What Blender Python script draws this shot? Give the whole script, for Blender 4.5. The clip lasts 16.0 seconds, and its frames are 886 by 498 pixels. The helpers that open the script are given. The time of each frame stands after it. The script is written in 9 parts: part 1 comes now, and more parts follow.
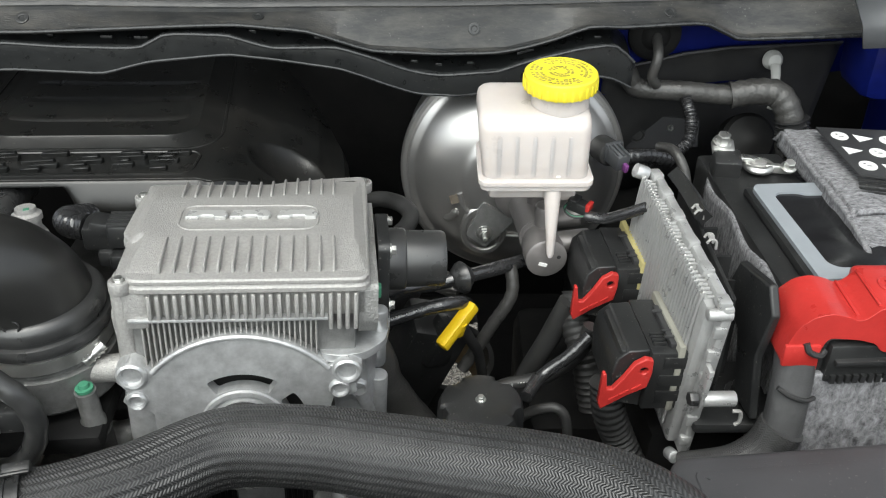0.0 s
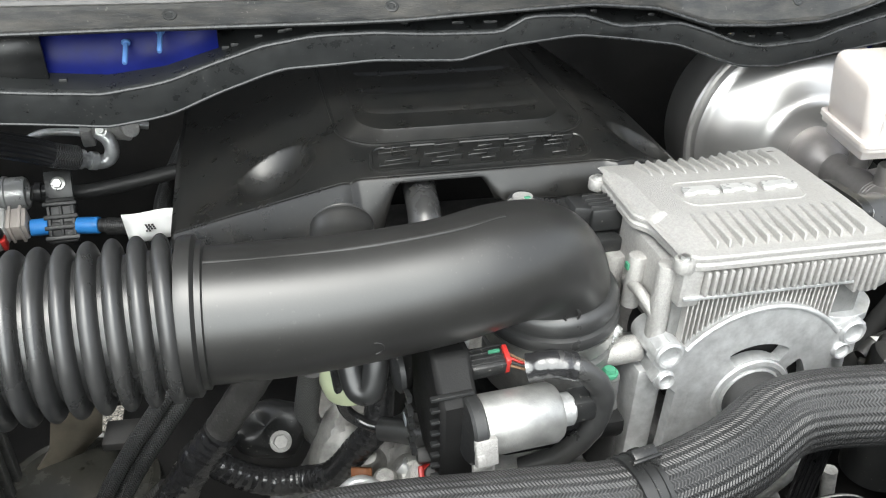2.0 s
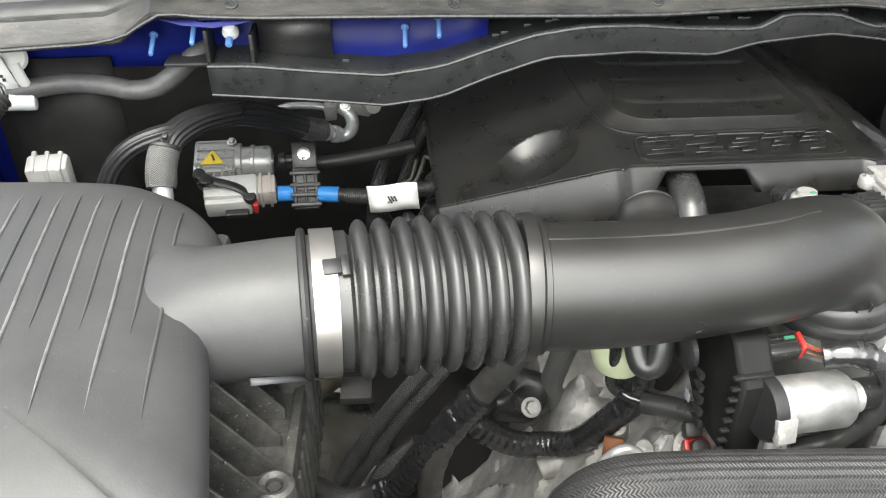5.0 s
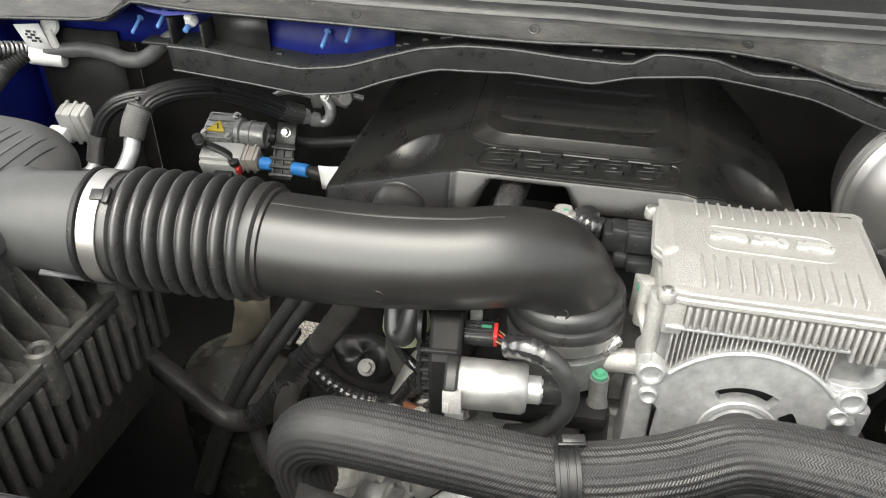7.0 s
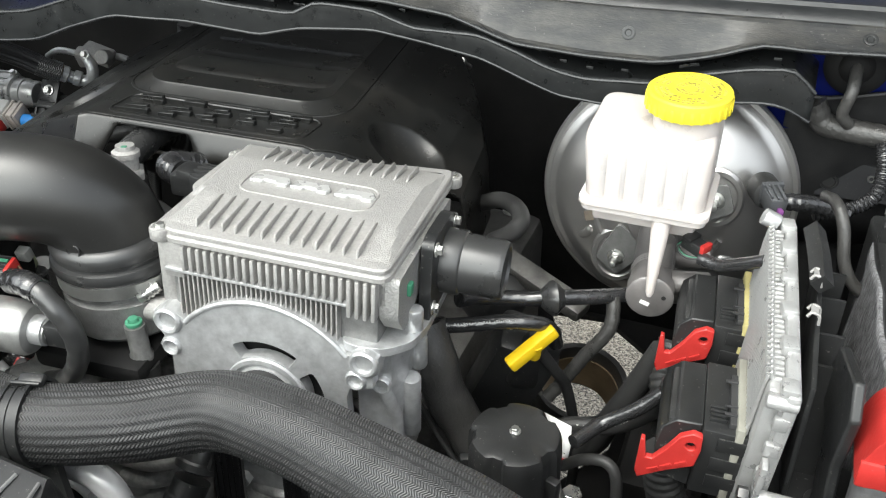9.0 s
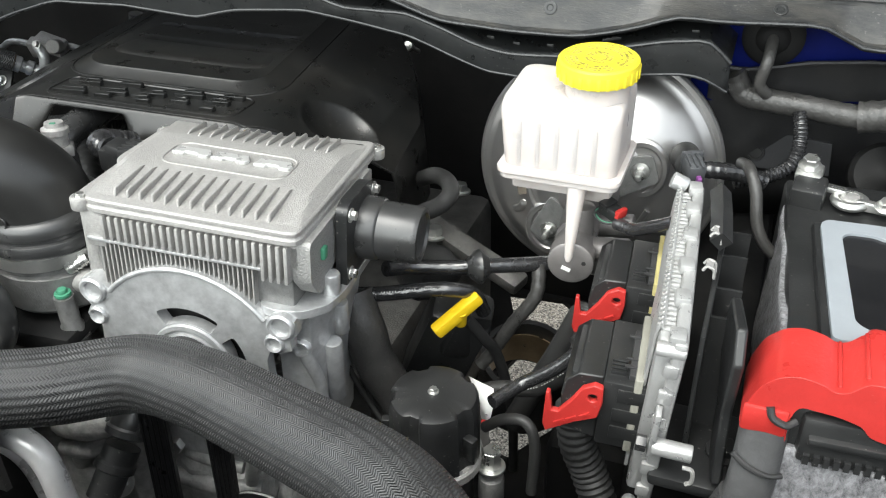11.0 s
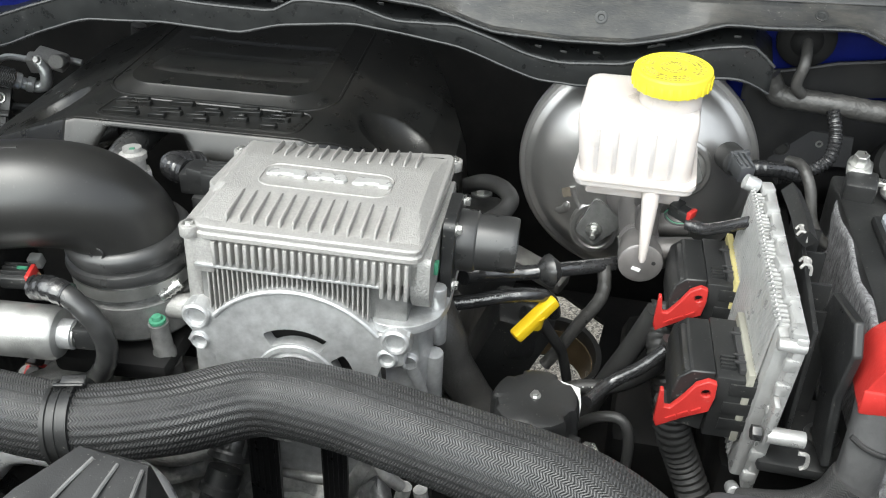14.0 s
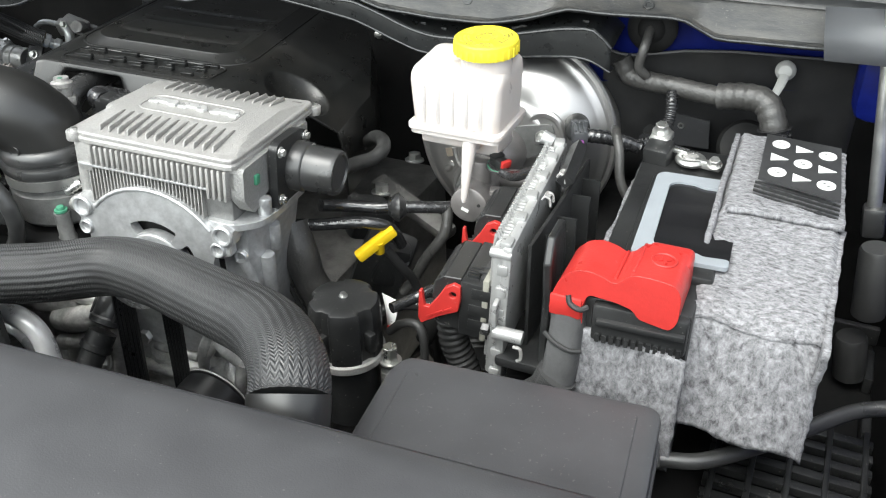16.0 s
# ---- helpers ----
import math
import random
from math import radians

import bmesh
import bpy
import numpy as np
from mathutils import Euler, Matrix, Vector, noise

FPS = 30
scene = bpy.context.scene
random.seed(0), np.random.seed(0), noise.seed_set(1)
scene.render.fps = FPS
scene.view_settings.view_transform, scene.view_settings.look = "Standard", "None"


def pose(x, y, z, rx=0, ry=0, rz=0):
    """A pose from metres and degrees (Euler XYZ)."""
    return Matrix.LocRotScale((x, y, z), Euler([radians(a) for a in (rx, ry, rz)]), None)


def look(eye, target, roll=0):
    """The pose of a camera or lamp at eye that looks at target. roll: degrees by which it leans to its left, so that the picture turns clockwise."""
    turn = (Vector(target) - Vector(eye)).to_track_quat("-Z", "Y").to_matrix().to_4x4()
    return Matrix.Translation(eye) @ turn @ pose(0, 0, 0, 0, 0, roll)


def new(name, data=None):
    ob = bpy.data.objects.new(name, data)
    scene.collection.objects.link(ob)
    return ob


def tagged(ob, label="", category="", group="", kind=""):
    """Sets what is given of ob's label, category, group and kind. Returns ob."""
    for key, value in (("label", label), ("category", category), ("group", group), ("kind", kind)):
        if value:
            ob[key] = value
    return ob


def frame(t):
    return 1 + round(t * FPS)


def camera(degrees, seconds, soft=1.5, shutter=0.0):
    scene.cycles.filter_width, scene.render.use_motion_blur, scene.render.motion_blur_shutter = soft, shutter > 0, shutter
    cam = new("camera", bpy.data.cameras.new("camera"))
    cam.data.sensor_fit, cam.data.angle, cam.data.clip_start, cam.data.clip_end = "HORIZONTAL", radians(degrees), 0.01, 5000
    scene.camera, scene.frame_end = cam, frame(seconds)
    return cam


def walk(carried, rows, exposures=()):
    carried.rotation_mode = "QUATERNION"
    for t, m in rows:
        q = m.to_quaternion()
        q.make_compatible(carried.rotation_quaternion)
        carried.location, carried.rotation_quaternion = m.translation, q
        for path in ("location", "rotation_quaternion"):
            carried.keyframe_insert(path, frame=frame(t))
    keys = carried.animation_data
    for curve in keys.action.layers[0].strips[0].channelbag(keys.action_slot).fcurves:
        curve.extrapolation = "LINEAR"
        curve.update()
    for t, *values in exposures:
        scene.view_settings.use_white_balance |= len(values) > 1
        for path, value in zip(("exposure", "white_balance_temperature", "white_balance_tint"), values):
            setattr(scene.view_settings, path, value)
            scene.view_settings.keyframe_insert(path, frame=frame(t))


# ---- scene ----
cam = camera(53.8, 16.0, soft=1.15)
METRES, EYE, TILT, LEAN, TURN = 2.8, 1.6, -33.0, 0.0, 0.0
ROWS = [
    (0.0, 0.0, 0.0, 0.0, 0.0, 0.0, -0.0),
    (0.5, -0.0506, -0.0067, 0.0014, -0.54, -0.33, 0.47),
    (1.0, -0.092, -0.0043, 0.0037, -1.27, -0.38, 0.75),
    (1.5, -0.132, -0.0014, 0.0023, -3.15, -0.57, 2.12),
    (2.0, -0.1841, 0.0104, 0.0037, -7.11, -1.12, 4.3),
    (2.5, -0.2428, 0.0252, 0.013, -12.86, -2.29, 7.8),
    (3.0, -0.2848, 0.0376, 0.0218, -14.87, -3.19, 9.1),
    (3.5, -0.3141, 0.0323, 0.0238, -15.94, -3.73, 8.88),
    (6.0, -0.17, -0.0298, 0.0031, 9.08, -2.23, -4.85),
    (6.5, -0.1318, -0.0381, 0.0073, 11.11, -2.12, -6.1),
    (7.0, -0.0927, -0.0368, 0.0047, 14.28, -2.28, -7.91),
    (7.5, -0.0456, -0.0223, 0.0074, 15.23, -1.99, -8.7),
    (8.0, 0.0187, 0.008, 0.0063, 15.0, -1.51, -9.41),
    (8.5, 0.0518, 0.0232, 0.0082, 15.26, -1.15, -10.36),
    (9.0, 0.0651, 0.0307, 0.0075, 18.77, -1.69, -11.03),
    (9.5, 0.0817, 0.0329, 0.0039, 19.27, -1.49, -11.36),
    (10.0, 0.0918, 0.0334, 0.003, 19.84, -1.54, -11.21),
    (12.5, 0.0884, 0.0183, -0.0038, 15.04, -1.59, -7.73),
    (13.0, 0.0681, 0.0085, 0.0029, 14.78, -1.6, -7.68),
    (13.5, 0.0504, 0.0083, 0.003, 13.87, -1.5, -7.57),
    (14.0, 0.0382, 0.0082, -0.0005, 12.67, -1.35, -7.54),
    (14.5, 0.031, 0.0011, -0.0005, 11.7, -1.18, -7.6),
    (15.0, 0.0413, 0.0019, -0.001, 12.5, -1.17, -8.16),
    (15.5, 0.099, -0.0046, -0.0064, 17.93, -1.84, -11.12),
    (16.0, 0.1651, -0.0199, -0.0143, 20.87, -1.58, -12.2),
]
walk(cam, [(t, pose(0, 0, EYE, TILT, LEAN, TURN) @ pose(METRES * x, METRES * y, METRES * z, 90 + pitch, roll, yaw)) for t, x, y, z, yaw, pitch, roll in ROWS],
     exposures=[(0.0, 0.9, 6500, 6), (0.5, 1.15, 6500, 6), (1.0, 1.42, 6500, 7), (2.0, 1.65, 6500, 7), (2.6, 1.9, 6500, 7), (3.7, 2.08, 6550, 7), (5.8, 1.78, 6900, 8),
                (7.0, 1.58, 6950, 8), (9.0, 1.46, 6550, 6), (10.0, 1.38, 6500, 6), (12.5, 1.38, 6500, 6), (15.0, 1.42, 6450, 6), (16.0, 1.52, 6450, 6)])

# ---- light ----
world = bpy.data.worlds.new("overcast_sky")
scene.world = world
world.use_nodes = True
wn = world.node_tree.nodes
wl = world.node_tree.links
sky = wn.new("ShaderNodeTexSky")
sky.sky_type = "NISHITA"
sky.sun_disc = False
sky.sun_elevation = radians(68)
sky.sun_rotation = radians(200)
sky.air_density = 1.0
sky.dust_density = 4.0
haze = wn.new("ShaderNodeHueSaturation")
haze.inputs["Saturation"].default_value = 0.3
wl.new(sky.outputs[0], haze.inputs["Color"])
wl.new(haze.outputs[0], wn["Background"].inputs[0])
wn["Background"].inputs[1].default_value = 0.15

sun_data = bpy.data.lights.new("sun", "SUN")
sun_data.energy = 1.65
sun_data.angle = radians(75)
sun_data.color = (0.97, 1.0, 0.97)
sun = new("sun", sun_data)
sun.matrix_world = look((-1.2, -4.2, 5.6), (0, 0.7, 1.0))

# ---- materials ----


def node_mat(name):
    m = bpy.data.materials.new(name)
    m.use_nodes = True
    return m, m.node_tree.nodes, m.node_tree.links, m.node_tree.nodes["Principled BSDF"]


def mat(name, col, rough=0.5, metal=0.0, var=0.2, scale=25.0, bump=0.15, fine=700.0, dust=0.0, dust_col=(0.22, 0.21, 0.19),
        rvar=0.12, spec=0.5, stretch=(1, 1, 1), coat=0.0, sub=0.0, trans=0.0, specks=0.0):
    """A surface with grain, blotches and dust at two scales."""
    m, n, l, b = node_mat(name)
    tc = n.new("ShaderNodeTexCoord")
    mp = n.new("ShaderNodeMapping")
    mp.inputs["Scale"].default_value = stretch
    l.new(tc.outputs["Object"], mp.inputs[0])
    big = n.new("ShaderNodeTexNoise")
    big.inputs["Scale"].default_value = scale
    big.inputs["Detail"].default_value = 6
    big.inputs["Roughness"].default_value = 0.62
    l.new(mp.outputs[0], big.inputs["Vector"])
    small = n.new("ShaderNodeTexNoise")
    small.inputs["Scale"].default_value = fine
    small.inputs["Detail"].default_value = 3
    l.new(mp.outputs[0], small.inputs["Vector"])
    ramp = n.new("ShaderNodeMapRange")
    ramp.inputs["From Min"].default_value, ramp.inputs["From Max"].default_value = 0.3, 0.7
    ramp.inputs["To Min"].default_value, ramp.inputs["To Max"].default_value = 1 - var, 1 + var
    l.new(big.outputs[0], ramp.inputs[0])
    tint = n.new("ShaderNodeMix")
    tint.data_type, tint.blend_type = "RGBA", "MULTIPLY"
    tint.inputs["Factor"].default_value = 1.0
    tint.inputs["A"].default_value = (*col, 1)
    l.new(ramp.outputs[0], tint.inputs["B"])
    out = tint.outputs["Result"]
    if dust:
        mask = n.new("ShaderNodeTexNoise")
        mask.inputs["Scale"].default_value = scale * 0.45
        mask.inputs["Detail"].default_value = 9
        mask.inputs["Roughness"].default_value = 0.75
        l.new(mp.outputs[0], mask.inputs["Vector"])
        cut = n.new("ShaderNodeMapRange")
        cut.inputs["From Min"].default_value, cut.inputs["From Max"].default_value = 0.42, 0.75
        cut.inputs["To Max"].default_value = dust
        l.new(mask.outputs[0], cut.inputs[0])
        mix = n.new("ShaderNodeMix")
        mix.data_type = "RGBA"
        l.new(cut.outputs[0], mix.inputs["Factor"])
        l.new(out, mix.inputs["A"])
        mix.inputs["B"].default_value = (*dust_col, 1)
        out = mix.outputs["Result"]
    if specks:
        dots = n.new("ShaderNodeTexNoise")
        dots.inputs["Scale"].default_value = 330
        dots.inputs["Detail"].default_value = 2
        l.new(tc.outputs["Object"], dots.inputs["Vector"])
        where = n.new("ShaderNodeTexNoise")
        where.inputs["Scale"].default_value = 17
        where.inputs["Detail"].default_value = 4
        l.new(tc.outputs["Object"], where.inputs["Vector"])
        lift = n.new("ShaderNodeMath")
        lift.operation = "MULTIPLY_ADD"
        l.new(where.outputs[0], lift.inputs[0])
        lift.inputs[1].default_value = 0.28
        l.new(dots.outputs[0], lift.inputs[2])
        cut2 = n.new("ShaderNodeMapRange")
        cut2.inputs["From Min"].default_value, cut2.inputs["From Max"].default_value = 0.83, 0.9
        cut2.inputs["To Max"].default_value = specks
        l.new(lift.outputs[0], cut2.inputs[0])
        mix2 = n.new("ShaderNodeMix")
        mix2.data_type = "RGBA"
        l.new(cut2.outputs[0], mix2.inputs["Factor"])
        l.new(out, mix2.inputs["A"])
        mix2.inputs["B"].default_value = (0.42, 0.4, 0.36, 1)
        out = mix2.outputs["Result"]
    l.new(out, b.inputs["Base Color"])
    rr = n.new("ShaderNodeMapRange")
    rr.inputs["From Min"].default_value, rr.inputs["From Max"].default_value = 0.3, 0.7
    rr.inputs["To Min"].default_value, rr.inputs["To Max"].default_value = max(0.03, rough - rvar), min(1, rough + rvar)
    l.new(big.outputs[0], rr.inputs[0])
    l.new(rr.outputs[0], b.inputs["Roughness"])
    b.inputs["Metallic"].default_value = metal
    b.inputs["Specular IOR Level"].default_value = spec
    b.inputs["Coat Weight"].default_value = coat
    if sub:
        b.inputs["Subsurface Weight"].default_value = sub
        b.inputs["Subsurface Radius"].default_value = (0.02, 0.018, 0.016)
        b.inputs["Subsurface Scale"].default_value = 0.6
    b.inputs["Transmission Weight"].default_value = trans
    if bump:
        bp = n.new("ShaderNodeBump")
        bp.inputs["Strength"].default_value = bump
        bp.inputs["Distance"].default_value = 0.0015
        l.new(small.outputs[0], bp.inputs["Height"])
        l.new(bp.outputs[0], b.inputs["Normal"])
    return m


def braid_mat(name, col, rough, along, around, depth=0.6, low=0.3, high=1.6):
    """Woven sleeve: two families of slanted threads on the sweep's own length and turn."""
    m, n, l, b = node_mat(name)
    uv = n.new("ShaderNodeUVMap")
    sep = n.new("ShaderNodeSeparateXYZ")
    l.new(uv.outputs[0], sep.inputs[0])

    def calc(op, a, c):
        q = n.new("ShaderNodeMath")
        q.operation = op
        for k, v in enumerate((a, c)):
            if isinstance(v, (int, float)):
                q.inputs[k].default_value = v
            elif v is not None:
                l.new(v, q.inputs[k])
        return q.outputs[0]

    u = calc("MULTIPLY", sep.outputs[0], along * 6.2832)
    v = calc("MULTIPLY", sep.outputs[1], around * 6.2832)
    a = calc("SINE", calc("ADD", u, v), None)
    c = calc("SINE", calc("SUBTRACT", u, v), None)
    zig = calc("SINE", calc("MULTIPLY", v, 0.5), None)
    pick = calc("GREATER_THAN", zig, 0.0)
    mix = n.new("ShaderNodeMix")
    l.new(pick, mix.inputs["Factor"])
    l.new(a, mix.inputs["A"])
    l.new(c, mix.inputs["B"])
    h = mix.outputs["Result"]
    tc = n.new("ShaderNodeTexCoord")
    big = n.new("ShaderNodeTexNoise")
    big.inputs["Scale"].default_value = 30
    big.inputs["Detail"].default_value = 5
    l.new(tc.outputs["Object"], big.inputs["Vector"])
    ramp = n.new("ShaderNodeMapRange")
    ramp.inputs["From Min"].default_value, ramp.inputs["From Max"].default_value = -1, 1
    ramp.inputs["To Min"].default_value, ramp.inputs["To Max"].default_value = low, high
    l.new(h, ramp.inputs[0])
    f = calc("MULTIPLY", ramp.outputs[0], calc("ADD", big.outputs[0], 0.5))
    tint = n.new("ShaderNodeMix")
    tint.data_type, tint.blend_type = "RGBA", "MULTIPLY"
    tint.inputs["Factor"].default_value = 1.0
    tint.inputs["A"].default_value = (*col, 1)
    l.new(f, tint.inputs["B"])
    l.new(tint.outputs["Result"], b.inputs["Base Color"])
    b.inputs["Roughness"].default_value = rough
    bp = n.new("ShaderNodeBump")
    bp.inputs["Strength"].default_value = depth
    bp.inputs["Distance"].default_value = 0.0012
    l.new(h, bp.inputs["Height"])
    l.new(bp.outputs[0], b.inputs["Normal"])
    return m


BLACK = mat("black_plastic", (0.016, 0.0165, 0.017), 0.38, var=0.3, dust=0.05, bump=0.08, specks=0.3)
BLACK_SATIN = mat("satin_black_duct", (0.018, 0.0178, 0.0173), 0.35, var=0.15, bump=0.03, rvar=0.03, dust=0.06, scale=14, spec=0.72, dust_col=(0.06, 0.056, 0.05), specks=0.04)
COVER = mat("dusty_engine_cover", (0.0085, 0.0088, 0.0086), 0.3, var=0.25, dust=0.1, spec=0.5, scale=34, bump=0.05, dust_col=(0.11, 0.095, 0.08), rvar=0.05, specks=0.05)
SHELF = mat("black_shelf_plastic", (0.016, 0.017, 0.0175), 0.34, var=0.2, dust=0.07, scale=60, bump=0.06, dust_col=(0.13, 0.13, 0.12), specks=0.1)
COWL = mat("weathered_cowl_plastic", (0.017, 0.018, 0.0188), 0.42, var=0.2, dust=0.3, scale=130, bump=0.2, dust_col=(0.18, 0.165, 0.14), stretch=(0.3, 1, 1), specks=0.15)
DARK = mat("dark_rubber", (0.024, 0.024, 0.024), 0.5, var=0.3, dust=0.05)
# Near-black colour that stands in for deep shade in the bay's recesses.
SHADOWED = mat("shaded_black_panel", (0.008, 0.008, 0.0082), 0.6, var=0.3, dust=0.04, spec=0.2)
RUBBER = mat("grey_black_rubber", (0.028, 0.0283, 0.0287), 0.33, var=0.15, bump=0.05, dust=0.08, spec=0.7)
BOXY = mat("dusty_box_plastic", (0.04, 0.04, 0.0385), 0.38, var=0.35, dust=0.35, scale=170, bump=0.3, fine=600, dust_col=(0.2, 0.19, 0.165), specks=0.5)
TRIM_TOP = mat("smooth_trim_plastic", (0.019, 0.02, 0.021), 0.38, var=0.12, dust=0.1, scale=60, bump=0.1, dust_col=(0.14, 0.14, 0.135))
LID = mat("airbox_lid_plastic", (0.058, 0.059, 0.06), 0.44, var=0.12, bump=0.08, scale=12, dust=0.25, dust_col=(0.15, 0.146, 0.138), specks=0.05, spec=0.38)
CAST = mat("cast_aluminium", (0.38, 0.372, 0.36), 0.48, metal=0.4, var=0.16, scale=420, bump=0.6, fine=900, rvar=0.08, dust=0.16, dust_col=(0.16, 0.145, 0.125))
CAST_SMOOTH = mat("machined_aluminium", (0.52, 0.525, 0.528), 0.36, metal=0.6, var=0.2, scale=90, bump=0.25, fine=350, rvar=0.06)
CAST_ROUGH = mat("rough_sand_casting", (0.3, 0.298, 0.29), 0.5, metal=0.4, var=0.16, scale=260, bump=1.0, fine=420, rvar=0.08)
# Darker copy of the casting: recess shade in the colour, and darker metal parts.
CAST_SHADE = mat("darker_casting", (0.2, 0.2, 0.196), 0.45, metal=0.5, var=0.2, scale=120, bump=0.4, fine=500)
MODULE = mat("pale_die_cast", (0.42, 0.42, 0.415), 0.34, metal=0.45, var=0.1, scale=60, bump=0.25, fine=500)
CAST_OLD = mat("dull_engine_casting", (0.17, 0.167, 0.16), 0.55, metal=0.6, var=0.5, scale=30, bump=0.6, fine=500, dust=0.3, dust_col=(0.1, 0.09, 0.08), specks=0.3)
STEEL = mat("polished_steel", (0.62, 0.6, 0.58), 0.33, metal=0.9, var=0.1, bump=0.03, rvar=0.05)
BOOSTER_M = mat("bright_booster_steel", (0.5, 0.49, 0.48), 0.34, metal=0.88, var=0.03, scale=40, bump=0.0, rvar=0.015)
BOOSTER_M.node_tree.nodes["Principled BSDF"].inputs["Anisotropic"].default_value = 0.35
CYLINDER = mat("grey_anodised_cylinder", (0.24, 0.225, 0.22), 0.42, metal=0.5, var=0.12, scale=80, bump=0.15)
PIPE = mat("bright_drawn_pipe", (0.68, 0.68, 0.68), 0.33, metal=0.25, var=0.12, bump=0.05)
CAN_M = mat("plated_motor_can", (0.4, 0.4, 0.388), 0.42, metal=0.75, var=0.2, scale=60, bump=0.15)
BELT = mat("black_belt_rubber", (0.007, 0.007, 0.0075), 0.35, var=0.2, bump=0.05, fine=400)
BADGE = mat("bright_badge_metal", (0.5, 0.5, 0.49), 0.3, metal=0.4, var=0.1, scale=90, bump=0.05)
ZINC = mat("zinc_hardware", (0.6, 0.6, 0.58), 0.34, metal=0.9, var=0.2, bump=0.1)
MILKY = mat("milky_polyethylene", (0.56, 0.515, 0.49), 0.36, var=0.05, bump=0.08, sub=0.5)
YELLOW = mat("yellow_plastic", (0.82, 0.69, 0.045), 0.42, var=0.08, bump=0.1)
YELLOW_DEEP = mat("deep_yellow_plastic", (0.78, 0.52, 0.015), 0.4, var=0.1, bump=0.1)
RED = mat("red_plastic", (0.43, 0.03, 0.026), 0.34, var=0.16, bump=0.2, fine=300, specks=0.1)
BLUE_PAINT = mat("blue_body_paint", (0.005, 0.01, 0.11), 0.4, var=0.3, bump=0.03, spec=0.15)
BLUE_STUD = mat("painted_blue_stud", (0.1, 0.22, 0.5), 0.4, var=0.15)
BLUE_TUBE = mat("blue_tape", (0.03, 0.22, 0.6), 0.5, var=0.2)
WHITE = mat("white_label", (0.8, 0.8, 0.79), 0.5, var=0.04, bump=0.02)
GREYP = mat("grey_plastic", (0.25, 0.27, 0.29), 0.42, var=0.1, bump=0.08)
MIDGREY = mat("mid_grey_plastic", (0.075, 0.078, 0.083), 0.45, var=0.1, bump=0.08)
LIGHTGREY = mat("light_grey_connector", (0.48, 0.48, 0.465), 0.48, var=0.1)
GREEN = mat("green_plastic", (0.05, 0.21, 0.125), 0.45, var=0.1)
PALEGREEN = mat("pale_green_plastic", (0.5, 0.55, 0.36), 0.45, var=0.12)
PALE_SEAL = mat("pale_grey_seal", (0.24, 0.235, 0.2), 0.6, var=0.2)
YELLOW_OLD = mat("yellow_seal", (0.4, 0.35, 0.15), 0.6, var=0.2)
COPPER = mat("copper_wire", (0.2, 0.12, 0.07), 0.5, metal=0.3)
PLUG_GREY = mat("dark_grey_plug", (0.035, 0.035, 0.036), 0.42, var=0.2, bump=0.08)
HOSE_BLACK = mat("ribbed_hose_rubber", (0.016, 0.016, 0.017), 0.34, var=0.2, bump=0.1)
TAPE = mat("shiny_wrapped_tape", (0.022, 0.022, 0.023), 0.22, var=0.3, bump=1.0, fine=90, spec=1.0, rvar=0.1)
CLOTH_TAPE = mat("cloth_tape", (0.044, 0.043, 0.0415), 0.38, var=0.35, bump=0.5, fine=300, dust=0.1, specks=0.15, dust_col=(0.12, 0.11, 0.098))
GREY_TAPE = mat("grey_loom_tape", (0.066, 0.066, 0.067), 0.5, var=0.3, bump=0.6, fine=160)
RUST = mat("rusty_steel", (0.17, 0.145, 0.115), 0.6, metal=0.5, var=0.5, bump=0.4)
BROWN = mat("brown_gold_metal", (0.35, 0.26, 0.16), 0.35, metal=0.8, var=0.3)
SLEEVE = braid_mat("woven_hose_sleeve", (0.036, 0.036, 0.0365), 0.38, 380, 56, 0.4, 0.5, 1.45)
BRAID = braid_mat("grey_braided_sleeve", (0.12, 0.12, 0.117), 0.42, 420, 44, 0.5, 0.3, 1.6)
BRAID_FINE = braid_mat("fine_braided_sleeve", (0.05, 0.05, 0.05), 0.45, 420, 36, 0.3, 0.7, 1.25)
BRAID_BLACK = braid_mat("black_braided_sleeve", (0.045, 0.045, 0.045), 0.38, 300, 16, 0.5, 0.35, 1.9)


def gravel_mat():
    """Coarse asphalt with pale and dark stones."""
    m, n, l, b = node_mat("coarse_asphalt")
    tc = n.new("ShaderNodeTexCoord")
    v = n.new("ShaderNodeTexVoronoi")
    v.inputs["Scale"].default_value = 260
    l.new(tc.outputs["Object"], v.inputs["Vector"])
    sep = n.new("ShaderNodeSeparateColor")
    l.new(v.outputs["Color"], sep.inputs[0])
    r = n.new("ShaderNodeValToRGB")
    r.color_ramp.elements[0].position, r.color_ramp.elements[0].color = 0.1, (0.035, 0.032, 0.028, 1)
    r.color_ramp.elements[1].position, r.color_ramp.elements[1].color = 0.95, (0.36, 0.33, 0.28, 1)
    e = r.color_ramp.elements.new(0.55)
    e.color = (0.2, 0.18, 0.145, 1)
    l.new(sep.outputs[0], r.inputs[0])
    l.new(r.outputs[0], b.inputs["Base Color"])
    b.inputs["Roughness"].default_value = 0.85
    bp = n.new("ShaderNodeBump")
    bp.inputs["Strength"].default_value = 0.9
    bp.inputs["Distance"].default_value = 0.004
    bp.invert = True
    l.new(v.outputs["Distance"], bp.inputs["Height"])
    l.new(bp.outputs[0], b.inputs["Normal"])
    return m


GROUND_M = gravel_mat()


